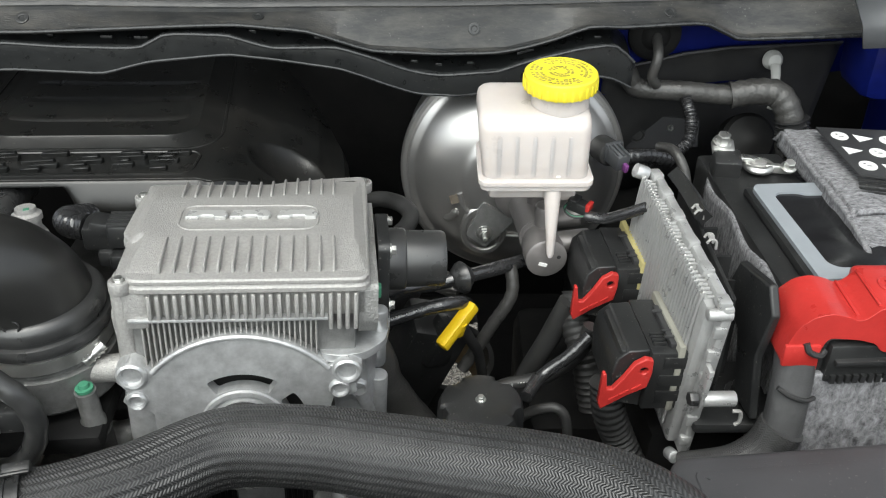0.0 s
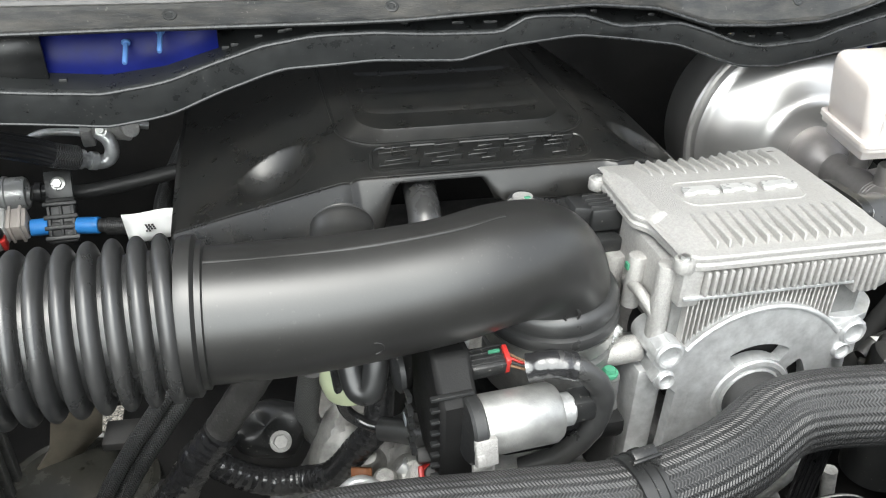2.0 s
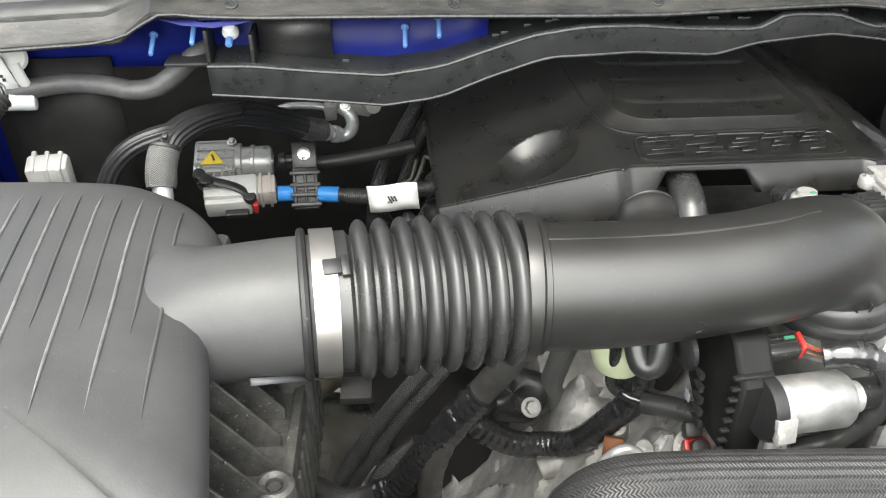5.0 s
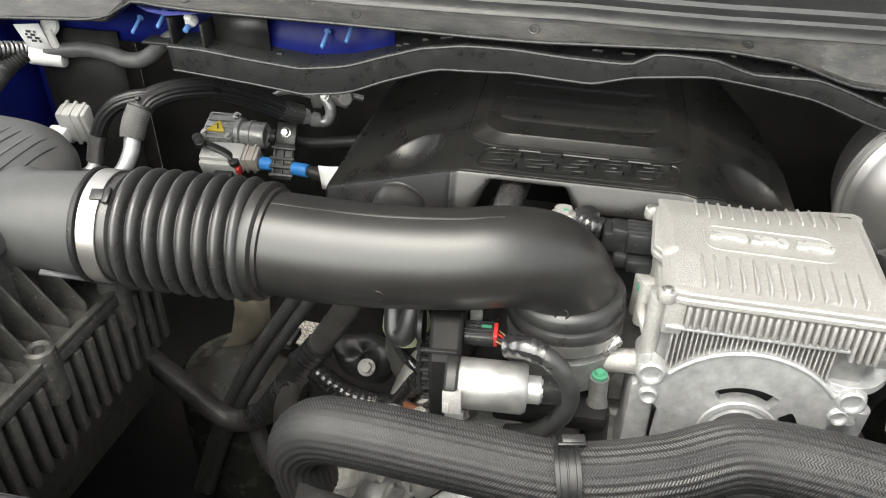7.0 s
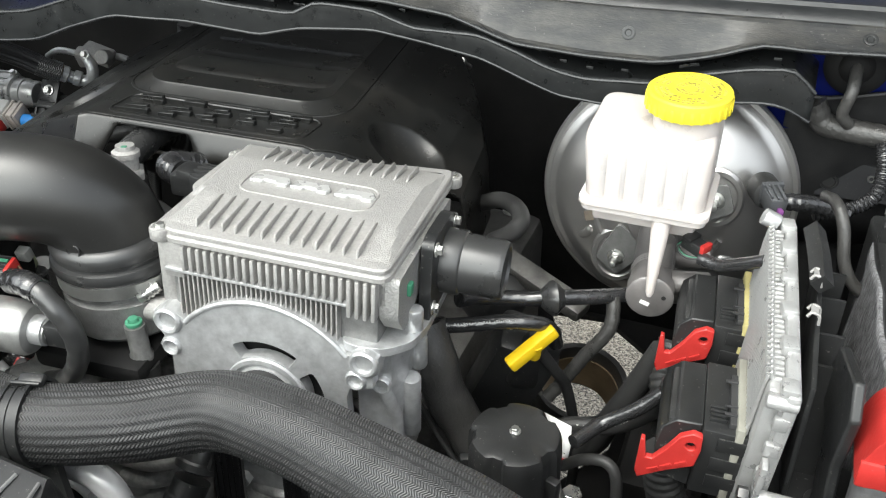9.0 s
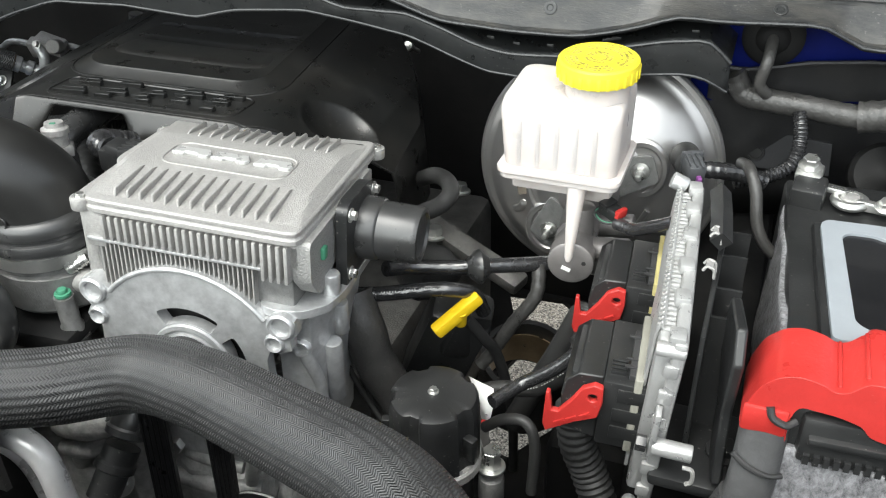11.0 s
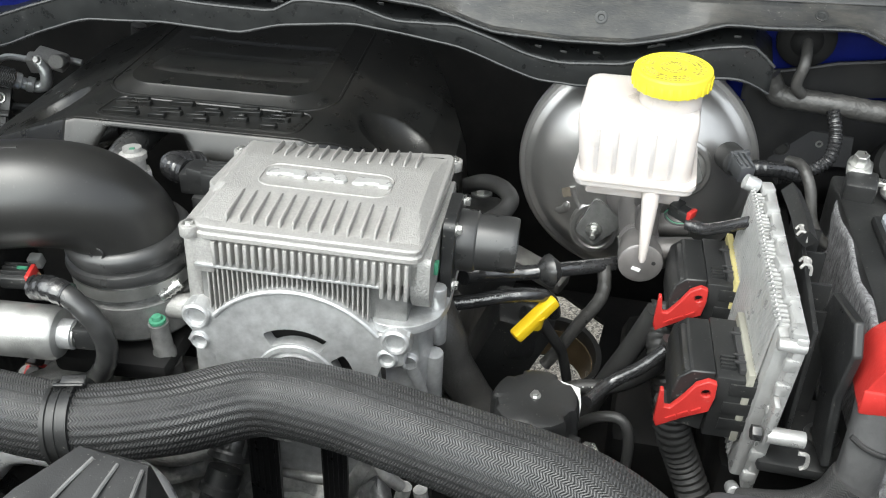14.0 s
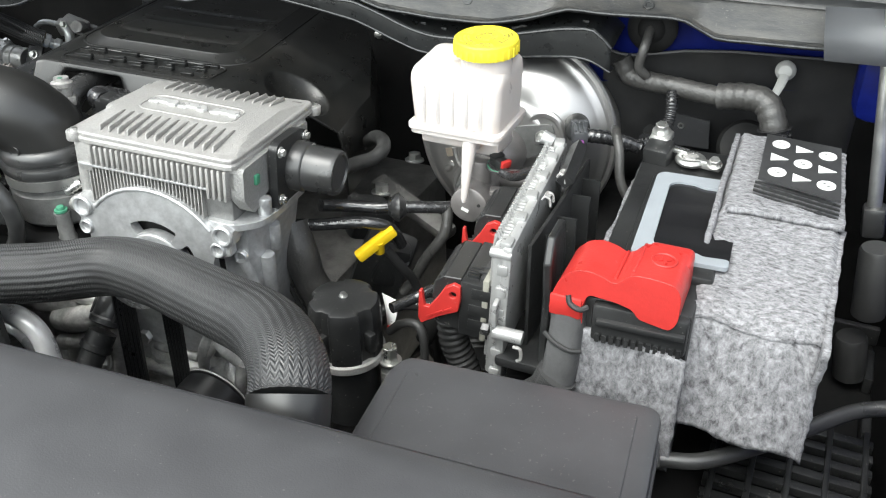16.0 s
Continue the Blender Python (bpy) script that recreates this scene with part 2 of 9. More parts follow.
def felt_mat():
    m, n, l, b = node_mat("grey_felt")
    tc = n.new("ShaderNodeTexCoord")
    mp = n.new("ShaderNodeMapping")
    mp.inputs["Scale"].default_value = (120, 260, 70)
    mp.inputs["Rotation"].default_value = (0.2, 0.3, 0.5)
    l.new(tc.outputs["Object"], mp.inputs[0])
    a = n.new("ShaderNodeTexNoise")
    a.inputs["Scale"].default_value = 1.2
    a.inputs["Detail"].default_value = 8
    a.inputs["Roughness"].default_value = 0.75
    a.inputs["Distortion"].default_value = 0.3
    l.new(mp.outputs[0], a.inputs["Vector"])
    r = n.new("ShaderNodeValToRGB")
    r.color_ramp.elements[0].position, r.color_ramp.elements[0].color = 0.33, (0.06, 0.058, 0.062, 1)
    r.color_ramp.elements[1].position, r.color_ramp.elements[1].color = 0.68, (0.35, 0.35, 0.362, 1)
    l.new(a.outputs[0], r.inputs[0])
    l.new(r.outputs[0], b.inputs["Base Color"])
    b.inputs["Roughness"].default_value = 0.95
    b.inputs["Specular IOR Level"].default_value = 0.15
    bp = n.new("ShaderNodeBump")
    bp.inputs["Strength"].default_value = 0.8
    bp.inputs["Distance"].default_value = 0.002
    l.new(a.outputs[0], bp.inputs["Height"])
    l.new(bp.outputs[0], b.inputs["Normal"])
    return m


FELT = felt_mat()
MATT = mat("matt_grey_black_plastic", (0.046, 0.046, 0.049), 0.5, var=0.1, bump=0.1, rvar=0.05, dust=0.1, dust_col=(0.12, 0.12, 0.12), specks=0.12)

# ---- mesh helpers ----
I4 = Matrix.Identity(4)


def thing(name, label, category, group="", kind="", at=None):
    ob = new(name)
    ob.empty_display_size = 0.02
    if at is not None:
        ob.matrix_world = at
    return tagged(ob, label, category, group, kind)


def part(name, bm, material, parent=None, label="", angle=38):
    """Links a bmesh as one mesh object, under a thing or under a part."""
    me = bpy.data.meshes.new(name)
    bmesh.ops.recalc_face_normals(bm, faces=bm.faces)
    bm.to_mesh(me)
    bm.free()
    for p in me.polygons:
        p.use_smooth = True
    me.set_sharp_from_angle(angle=radians(angle))
    me.materials.append(material)
    ob = new(name, me)
    if parent is not None:
        ob.parent = parent
    if label:
        ob["label"] = label
    return ob


def solo(name, bm, material, label, category, group="", kind=""):
    return tagged(part(name, bm, material), label, category, group, kind)


def box(bm, sx, sy, sz, m=I4, bev=0.0, seg=2):
    """A box centred on m, with rounded edges."""
    g = bmesh.ops.create_cube(bm, size=1, matrix=m @ Matrix.Diagonal((sx, sy, sz, 1)))
    if bev:
        es = list({e for v in g["verts"] for e in v.link_edges})
        bmesh.ops.bevel(bm, geom=es, offset=bev, segments=seg, affect="EDGES", profile=0.5)
    return bm


def span(bm, x0, x1, y0, y1, z0, z1, m=I4, bev=0.0, seg=2):
    return box(bm, x1 - x0, y1 - y0, z1 - z0, m @ pose((x0 + x1) / 2, (y0 + y1) / 2, (z0 + z1) / 2), bev, seg)


def lathe(bm, prof, m=I4, seg=32, cap=True):
    """Turns (radius, height) rows about m's z axis."""
    rings = []
    for r, z in prof:
        rings.append([bm.verts.new(m @ Vector((r * math.cos(a), r * math.sin(a), z))) for a in (6.28319 * k / seg for k in range(seg))])
    for a, b in zip(rings, rings[1:]):
        for k in range(seg):
            bm.faces.new((a[k], a[(k + 1) % seg], b[(k + 1) % seg], b[k]))
    if cap:
        bm.faces.new(rings[0][::-1])
        bm.faces.new(rings[-1])
    return bm


def cyl(bm, r, h, m=I4, seg=24, bev=0.0):
    b = min(bev, r * 0.5, h * 0.4)
    prof = [(r, 0), (r, h)] if not b else [(r - b, 0), (r - b * 0.3, b * 0.3), (r, b), (r, h - b), (r - b * 0.3, h - b * 0.3), (r - b, h)]
    return lathe(bm, prof, m, seg)


def ring(bm, r0, r1, h, m=I4, seg=32):
    """A flat ring with a hole through it."""
    return lathe(bm, [(r0, 0), (r1, 0), (r1, h), (r0, h), (r0, 0)], m, seg, cap=False)


def torus(bm, R, r, m=I4, seg=40, sides=10):
    return lathe(bm, [(R + r * math.cos(a), r * math.sin(a)) for a in (6.28319 * k / sides for k in range(sides + 1))], m, seg, cap=False)


def spline(pts, n=12):
    """A smooth line through points."""
    p = [Vector(q) for q in pts]
    p = [p[0] * 2 - p[1]] + p + [p[-1] * 2 - p[-2]]
    out = []
    for i in range(1, len(p) - 2):
        a, b, c, d = p[i - 1: i + 3]
        for k in range(n):
            t = k / n
            out.append(0.5 * ((2 * b) + (c - a) * t + (2 * a - 5 * b + 4 * c - d) * t * t + (3 * b - a - 3 * c + d) * t ** 3))
    out.append(p[-2].copy())
    return out


def sweep(bm, pts, r, seg=14, n=10, ridges=0, ridge=0.0, rad=None, caps=True, flat=1.0, square=0.0):
    """A tube along a smooth line. rad(s): radius factor along 0..1. ridges: lengthwise ribs."""
    path = spline(pts, n)
    uv = bm.loops.layers.uv.verify()
    tang = [(path[min(i + 1, len(path) - 1)] - path[max(i - 1, 0)]).normalized() for i in range(len(path))]
    up = Vector((0, 0, 1)) if abs(tang[0].z) < 0.9 else Vector((0, 1, 0))
    nrm = (up - tang[0] * up.dot(tang[0])).normalized()
    rings, dist, total = [], [0.0], 0.0
    for a, b in zip(path, path[1:]):
        total += (b - a).length
        dist.append(total)
    for i, c in enumerate(path):
        nrm = (nrm - tang[i] * nrm.dot(tang[i])).normalized()
        side = tang[i].cross(nrm)
        f = rad(dist[i] / total) if rad else 1.0
        row = []
        for k in range(seg):
            a = 6.28319 * k / seg
            q = r * f * (1 + (ridge * math.cos(a * ridges) if ridges else 0))
            if square:
                q /= (abs(math.cos(a)) ** square + abs(math.sin(a)) ** square) ** (1 / square)
            row.append(bm.verts.new(c + nrm * (q * math.sin(a) * flat) + side * (q * math.cos(a))))
        rings.append(row)
    for i in range(len(rings) - 1):
        for k in range(seg):
            fc = bm.faces.new((rings[i][k], rings[i][(k + 1) % seg], rings[i + 1][(k + 1) % seg], rings[i + 1][k]))
            for lp, (uu, vv) in zip(fc.loops, ((dist[i], k / seg), (dist[i], (k + 1) / seg), (dist[i + 1], (k + 1) / seg), (dist[i + 1], k / seg))):
                lp[uv].uv = (uu, vv)
    if caps:
        bm.faces.new(rings[0][::-1])
        bm.faces.new(rings[-1])
    return bm


def plate(bm, outer, holes, h, m=I4, bev=0.0):
    """A flat plate of thickness h in m's xy plane, with holes through it."""
    loops = [outer] + list(holes)
    edges, lists = [], []
    for lp in loops:
        vs = [bm.verts.new((x, y, 0)) for x, y in lp]
        lists.append(vs)
        edges += [bm.edges.new((vs[k], vs[(k + 1) % len(vs)])) for k in range(len(vs))]
    g = bmesh.ops.triangle_fill(bm, use_beauty=True, edges=edges)
    fs = [e for e in g["geom"] if isinstance(e, bmesh.types.BMFace)]
    low = {v for f in fs for v in f.verts}
    ex = bmesh.ops.extrude_face_region(bm, geom=fs)
    vs = [e for e in ex["geom"] if isinstance(e, bmesh.types.BMVert)]
    bmesh.ops.translate(bm, vec=(0, 0, h), verts=vs)
    every = list(low | set(vs))
    bmesh.ops.transform(bm, matrix=m, verts=every)
    return bm


def circle(cx, cy, r, n=24, ry=None):
    return [(cx + r * math.cos(6.28319 * k / n), cy + (ry or r) * math.sin(6.28319 * k / n)) for k in range(n)]


def rounded(x0, y0, x1, y1, r, n=5):
    out = []
    for cx, cy, a0 in ((x1 - r, y1 - r, 0), (x0 + r, y1 - r, 90), (x0 + r, y0 + r, 180), (x1 - r, y0 + r, 270)):
        out += [(cx + r * math.cos(radians(a0 + 90 * k / n)), cy + r * math.sin(radians(a0 + 90 * k / n))) for k in range(n + 1)]
    return out


def surface(bm, rows):
    """A sheet through rows of points."""
    vs = [[bm.verts.new(p) for p in row] for row in rows]
    for a, b in zip(vs, vs[1:]):
        for k in range(len(a) - 1):
            bm.faces.new((a[k], a[k + 1], b[k + 1], b[k]))
    return bm


def thicken(ob, t, offset=-1):
    s = ob.modifiers.new("thickness", "SOLIDIFY")
    s.thickness, s.offset = t, offset
    return ob


def soften(ob, w, seg=2, angle=40):
    s = ob.modifiers.new("edges", "BEVEL")
    s.width, s.segments, s.limit_method, s.angle_limit = w, seg, "ANGLE", radians(angle)
    return ob


def step(a, b, x):
    t = max(0.0, min(1.0, (x - a) / (b - a)))
    return t * t * (3 - 2 * t)


def along(table, x):
    """A value from (x, value) rows."""
    if x <= table[0][0]:
        return table[0][1]
    for (a, p), (b, q) in zip(table, table[1:]):
        if x <= b:
            return p + (q - p) * (x - a) / (b - a)
    return table[-1][1]


def axis(p, q):
    """A pose at p whose z axis points to q."""
    d = Vector(q) - Vector(p)
    return Matrix.Translation(p) @ d.to_track_quat("Z", "Y").to_matrix().to_4x4()


def bolt(name, m, r, parent, material, h=None, label="", flange=True):
    """A hexagon bolt head with its flange, up m's z axis."""
    bm = bmesh.new()
    h = h or r * 1.1
    if flange:
        cyl(bm, r * 1.45, r * 0.35, m, 20, r * 0.1)
    cyl(bm, r, h, m @ pose(0, 0, r * 0.2), 6, r * 0.12)
    return part(name, bm, material, parent, label, 25)

# ---- setting: ground, bay walls, cowl ----
bm = bmesh.new()
surface(bm, [[(x, y, 0) for x in (-400, -8, -2, 2, 8, 400)] for y in (-400, -8, -2, 2, 8, 400)])
solo("ground", bm, GROUND_M, "coarse brown-grey asphalt under the truck", "ground", kind="structure")

HOOD_LEAN = 0.62
# unseen raised bonnet above the bay, hinged behind the cowl, leaned to block sky
bm = bmesh.new()
surface(bm, [[(x, 1.2 - HOOD_LEAN * v, 1.44 + 1.15 * v + 0.05 * math.sin(v * 3.1)) for x in (-1.2, -0.6, 0, 0.4, 0.7)] for v in (0, 0.25, 0.5, 0.75, 1)])
thicken(solo("hood", bm, DARK, "dark underside of the raised hood over the engine bay", "hood", kind="structure"), 0.03)

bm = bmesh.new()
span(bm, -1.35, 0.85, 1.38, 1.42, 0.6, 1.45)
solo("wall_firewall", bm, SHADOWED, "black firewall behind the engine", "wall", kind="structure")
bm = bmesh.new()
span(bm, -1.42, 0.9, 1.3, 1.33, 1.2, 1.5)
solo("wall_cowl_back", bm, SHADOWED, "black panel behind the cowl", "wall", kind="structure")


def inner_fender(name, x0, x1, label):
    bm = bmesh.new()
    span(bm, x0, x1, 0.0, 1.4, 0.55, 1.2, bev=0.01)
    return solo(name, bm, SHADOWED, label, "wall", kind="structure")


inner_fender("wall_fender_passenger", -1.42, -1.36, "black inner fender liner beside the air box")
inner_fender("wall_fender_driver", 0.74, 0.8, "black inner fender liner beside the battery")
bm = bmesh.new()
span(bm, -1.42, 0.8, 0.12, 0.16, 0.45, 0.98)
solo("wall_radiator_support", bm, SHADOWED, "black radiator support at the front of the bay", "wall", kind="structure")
# Unseen block ahead of the radiator, added to keep ground light out of reflections.
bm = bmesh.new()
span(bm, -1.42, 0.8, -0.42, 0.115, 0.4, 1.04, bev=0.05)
solo("wall_front_end", bm, DARK, "unseen dark block at the truck's front end ahead of the radiator", "wall", kind="structure")

# cowl shelf: wavy front edge with a rim, running across the bay
SHELF_TOP = [(-0.915, 1.257), (-0.87, 1.256), (-0.79, 1.247), (-0.73, 1.242), (-0.672, 1.249), (-0.618, 1.266), (-0.572, 1.279), (-0.517, 1.286), (-0.462, 1.284), (-0.401, 1.277), (-0.326, 1.272),
             (-0.297, 1.286), (-0.268, 1.285), (-0.231, 1.281), (-0.191, 1.266), (-0.115, 1.263), (-0.077, 1.249), (-0.038, 1.232), (0.0, 1.225), (0.066, 1.227), (0.096, 1.237), (0.167, 1.251),
             (0.2, 1.25), (0.232, 1.221), (0.248, 1.178)]
SHELF_LOW = [(-0.91, 1.224), (-0.81, 1.215), (-0.73, 1.206), (-0.673, 1.213), (-0.621, 1.233), (-0.557, 1.253), (-0.462, 1.254), (-0.37, 1.245), (-0.318, 1.256), (-0.237, 1.26), (-0.176, 1.25),
             (-0.112, 1.237), (-0.065, 1.217), (-0.032, 1.204), (0.022, 1.198), (0.142, 1.212), (0.19, 1.215), (0.23, 1.194), (0.248, 1.15)]
STRIP_LOW = [(-1.29, 1.27), (-1.018, 1.285), (-0.997, 1.285), (-0.959, 1.313), (-0.862, 1.307), (-0.67, 1.304), (-0.432, 1.294), (-0.297, 1.294), (-0.226, 1.293), (-0.147, 1.282), (-0.081, 1.258),
             (0.0, 1.25), (0.071, 1.249), (0.119, 1.259), (0.163, 1.274), (0.213, 1.272), (0.3, 1.274), (0.343, 1.2528), (0.445, 1.2534), (0.6, 1.256)]
COWL_Y = [(-1.3, 0.85), (-0.91, 0.861), (-0.66, 0.869), (-0.5, 0.882), (-0.3, 0.906), (-0.2, 0.92), (-0.1, 0.931), (0.17, 0.965), (0.34, 0.985), (0.6, 1.0)]
EDGE_Z = [(-1.3, 1.295), (-1.01, 1.306), (-0.96, 1.326), (-0.83, 1.323), (-0.6, 1.316), (-0.4, 1.311), (-0.22, 1.301), (-0.1, 1.298), (0.01, 1.294), (0.126, 1.292), (0.3, 1.29), (0.6, 1.287)]


def cowl_y(x):
    """The cowl's front line, which bows away towards the driver side."""
    return along(COWL_Y, x)


XS = [-0.912 + 1.134 * k / 150 for k in range(151)]
cowl = thing("cowl_shelf", "black plastic cowl shelf with a wavy moulded front rim", "cowl panel", kind="structure")
bm = bmesh.new()
rows = []
for dy, which, dz in ((0.02, 1, -0.004), (0.004, 1, -0.003), (0.0, 1, 0.0), (-0.003, 0, -0.006), (-0.002, 0, -0.001), (0.003, 0, 0.001), (0.012, 0, -0.004), (0.05, 0, 0.004), (0.13, 0, 0.015)):
    rows.append([(x, cowl_y(x) + dy, along(SHELF_TOP if which == 0 else SHELF_LOW, x) + dz) for x in XS])
surface(bm, rows)
thicken(part("shelf_panel", bm, SHELF, cowl), 0.003)
# Glossy, paler bead added along the rims to give their edges a highlight.
RIM = mat("highlight_bead", (0.03, 0.031, 0.032), 0.26, var=0.25, scale=90, bump=0.05)
for table, dy, dz in ((SHELF_TOP, -0.002, -0.001), (SHELF_LOW, 0.0015, -0.001)):
    bm = bmesh.new()
    sweep(bm, [(x, cowl_y(x) + dy, along(table, x) + dz) for x in XS[::3]], 0.0021, 8, 2)
    part("rim_bead", bm, RIM, cowl)
bm = bmesh.new()
for k in range(26):
    x = random.uniform(-0.88, 0.2)
    span(bm, x - 0.004, x + 0.004, cowl_y(x) + 0.027, cowl_y(x) + 0.032, along(SHELF_TOP, x) - 0.006, along(SHELF_TOP, x) + 0.002, bev=0.0008)
part("moulded_tabs", bm, SHELF, cowl)

strip = thing("cowl_trim", "dusty grey-black cowl trim with push pins along the windscreen", "cowl trim", kind="structure")
bm = bmesh.new()
xs = [-1.3 + 1.92 * k / 220 for k in range(221)]
rows = []
for dy, dz in ((0.02, -0.006), (0.0, -0.004), (-0.004, -0.001), (-0.004, 0.003), (0.0, 0.005)):
    rows.append([(x, cowl_y(x) + dy, along(STRIP_LOW, x) + dz) for x in xs])
for dy, dz in ((0.016, -0.001), (0.0165, 0.0025), (0.019, 0.0035), (0.0215, 0.001)):
    rows.append([(x, cowl_y(x) + dy, along(EDGE_Z, x) + dz) for x in xs])
surface(bm, rows)
thicken(part("dusty_band", bm, COWL, strip, angle=25), 0.003)
bm = bmesh.new()
rows = [[(x, cowl_y(x) + dy, along(EDGE_Z, x) + dz) for x in xs] for dy, dz in
        ((0.0213, 0.0011), (0.05, 0.0085), (0.0525, 0.0125), (0.056, 0.013), (0.0595, 0.0105), (0.075, 0.0135), (0.078, 0.0185), (0.083, 0.02), (0.12, 0.028), (0.19, 0.04))]
surface(bm, rows)
thicken(part("upper_panel", bm, TRIM_TOP, strip, angle=25), 0.003)
bm = bmesh.new()
sweep(bm, [(x, cowl_y(x) - 0.0035, along(STRIP_LOW, x)) for x in xs[::4]], 0.002, 8, 2)
part("trim_rim", bm, RIM, strip)
for x in (-0.88, -0.655, -0.44, -0.2, 0.035, 0.26):
    bm = bmesh.new()
    z = 0.5 * (along(STRIP_LOW, x) + 0.005 + along(EDGE_Z, x) - 0.001)
    a = math.degrees(math.atan2(along(EDGE_Z, x) - along(STRIP_LOW, x) - 0.006, 0.016))
    lathe(bm, [(0.007, 0), (0.0068, 0.001), (0.005, 0.0014), (0.0035, 0.0011), (0.003, 0.0004)], pose(x, cowl_y(x) + 0.008, z, a, 0, 5), 20)
    part("push_pin", bm, SHELF, strip)

# blue painted body between shelf and trim, on both sides of the bay
bm = bmesh.new()
rows = []
for y, dz in ((0.902, -0.03), (0.91, 0.02), (0.925, 0.05), (0.95, 0.075)):
    rows.append([(x, y, along(SHELF_TOP, x) + dz) for x in XS[:42:3]])
surface(bm, rows)
thicken(solo("body_panel_passenger", bm, BLUE_PAINT, "dark blue painted cowl panel with studs", "body panel", kind="structure"), 0.002)
bm = bmesh.new()
surface(bm, [[(x, 0.925, z) for x in (-1.24, -1.16, -1.08, -1.0, -0.9)] for z in (1.23, 1.25, 1.28, 1.3)])
thicken(solo("body_panel_hinge_side", bm, BLUE_PAINT, "dark blue painted panel under the cowl end", "body panel", kind="structure"), 0.002)
bm = bmesh.new()
surface(bm, [[(x, 1.05 + 0.25 * (x - 0.25), z) for x in (0.18, 0.3, 0.45, 0.6, 0.74)] for z in (1.16, 1.21, 1.26, 1.31)])
thicken(solo("body_panel_driver", bm, BLUE_PAINT, "dark blue painted panel behind the wiring", "body panel", kind="structure"), 0.002)
# black liner below the blue on the driver side, with a pale lip
bm = bmesh.new()
LIP = [(0.2, 1.215), (0.215, 1.207), (0.235, 1.204), (0.26, 1.207), (0.3, 1.213), (0.36, 1.215), (0.43, 1.212), (0.52, 1.208)]
xs2 = [0.2 + 0.32 * k / 32 for k in range(33)]


def liner_y(x):
    return 1.03 + 0.25 * (x - 0.25)


rows = [[(x, liner_y(x) + dy, along(LIP, x) + dz) for x in xs2] for dy, dz in ((0.008, -0.001), (0.002, 0.001), (0.0, 0.0005), (-0.0005, -0.002))]
rows += [[(x, liner_y(x) + 0.004 + 0.06 * d, along(LIP, x) * (1 - d) + 0.99 * d) for x in xs2] for d in (0.04, 0.15, 0.4, 0.7, 1.0)]
surface(bm, rows)
thicken(solo("bay_liner_driver", bm, mat("grey_black_liner", (0.026, 0.026, 0.027), 0.45, var=0.2, dust=0.1), "black moulded liner panel below the blue body", "liner panel", kind="structure"), 0.002)
# black liner on the passenger side behind the wiring
bm = bmesh.new()
surface(bm, [[(x, 0.917 + 0.003 * math.sin(x * 30), z) for x in (-1.17, -1.15, -1.12, -1.1, -1.06, -1.03)] for z in (0.9, 1.0, 1.15, 1.245)])
thicken(solo("bay_liner_passenger", bm, SHADOWED, "black moulded liner panel behind the air box", "liner panel", kind="structure"), 0.002)
# painted side rails
bm = bmesh.new()
span(bm, -1.3, -1.2, 0.3, 0.97, 0.9, 1.25, bev=0.02)
span(bm, -1.21, -1.1, 0.94, 0.97, 0.9, 1.24, bev=0.008)
solo("side_rail_passenger", bm, BLUE_PAINT, "dark blue painted inner wing beside the air box", "body panel", kind="structure")
bm = bmesh.new()
span(bm, 0.505, 0.585, 0.98, 1.08, 1.17, 1.262, bev=0.02)
solo("side_rail_driver", bm, BLUE_PAINT, "dark blue painted hinge pillar beside the liner", "body panel", kind="structure")
bm = bmesh.new()
span(bm, 0.62, 0.72, 0.2, 1.2, 0.9, 1.16, bev=0.02)
solo("wing_edge_driver", bm, BLUE_PAINT, "dark blue painted inner wing beside the battery", "body panel", kind="structure")
# dark sheet added for the shade under the engine, with gaps to the ground
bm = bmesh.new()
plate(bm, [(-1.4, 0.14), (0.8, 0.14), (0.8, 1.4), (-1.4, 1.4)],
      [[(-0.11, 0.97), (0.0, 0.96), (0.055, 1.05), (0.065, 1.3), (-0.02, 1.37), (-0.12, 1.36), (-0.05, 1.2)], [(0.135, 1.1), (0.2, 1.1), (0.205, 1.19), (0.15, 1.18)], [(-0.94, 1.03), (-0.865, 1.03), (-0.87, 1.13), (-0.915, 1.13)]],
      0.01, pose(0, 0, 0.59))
solo("bay_floor_sheet", bm, SHADOWED, "black sheet added below the engine with openings to the ground", "shield", kind="structure")
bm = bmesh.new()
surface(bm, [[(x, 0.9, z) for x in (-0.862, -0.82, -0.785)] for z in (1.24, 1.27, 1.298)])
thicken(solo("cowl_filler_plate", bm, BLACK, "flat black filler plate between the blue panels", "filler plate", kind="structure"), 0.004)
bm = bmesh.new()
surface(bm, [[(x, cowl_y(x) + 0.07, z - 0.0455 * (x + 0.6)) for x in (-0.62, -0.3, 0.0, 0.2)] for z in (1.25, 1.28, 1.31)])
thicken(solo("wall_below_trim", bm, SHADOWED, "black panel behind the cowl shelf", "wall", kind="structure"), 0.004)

# ---- engine cover ----
CC, CS = math.cos(radians(6.5)), math.sin(radians(6.5))


def cover_xy(u, v):
    """From the cover's own axes, along its emblem and towards the windscreen."""
    return -0.474 + u * CC - v * CS, 0.755 + u * CS + v * CC


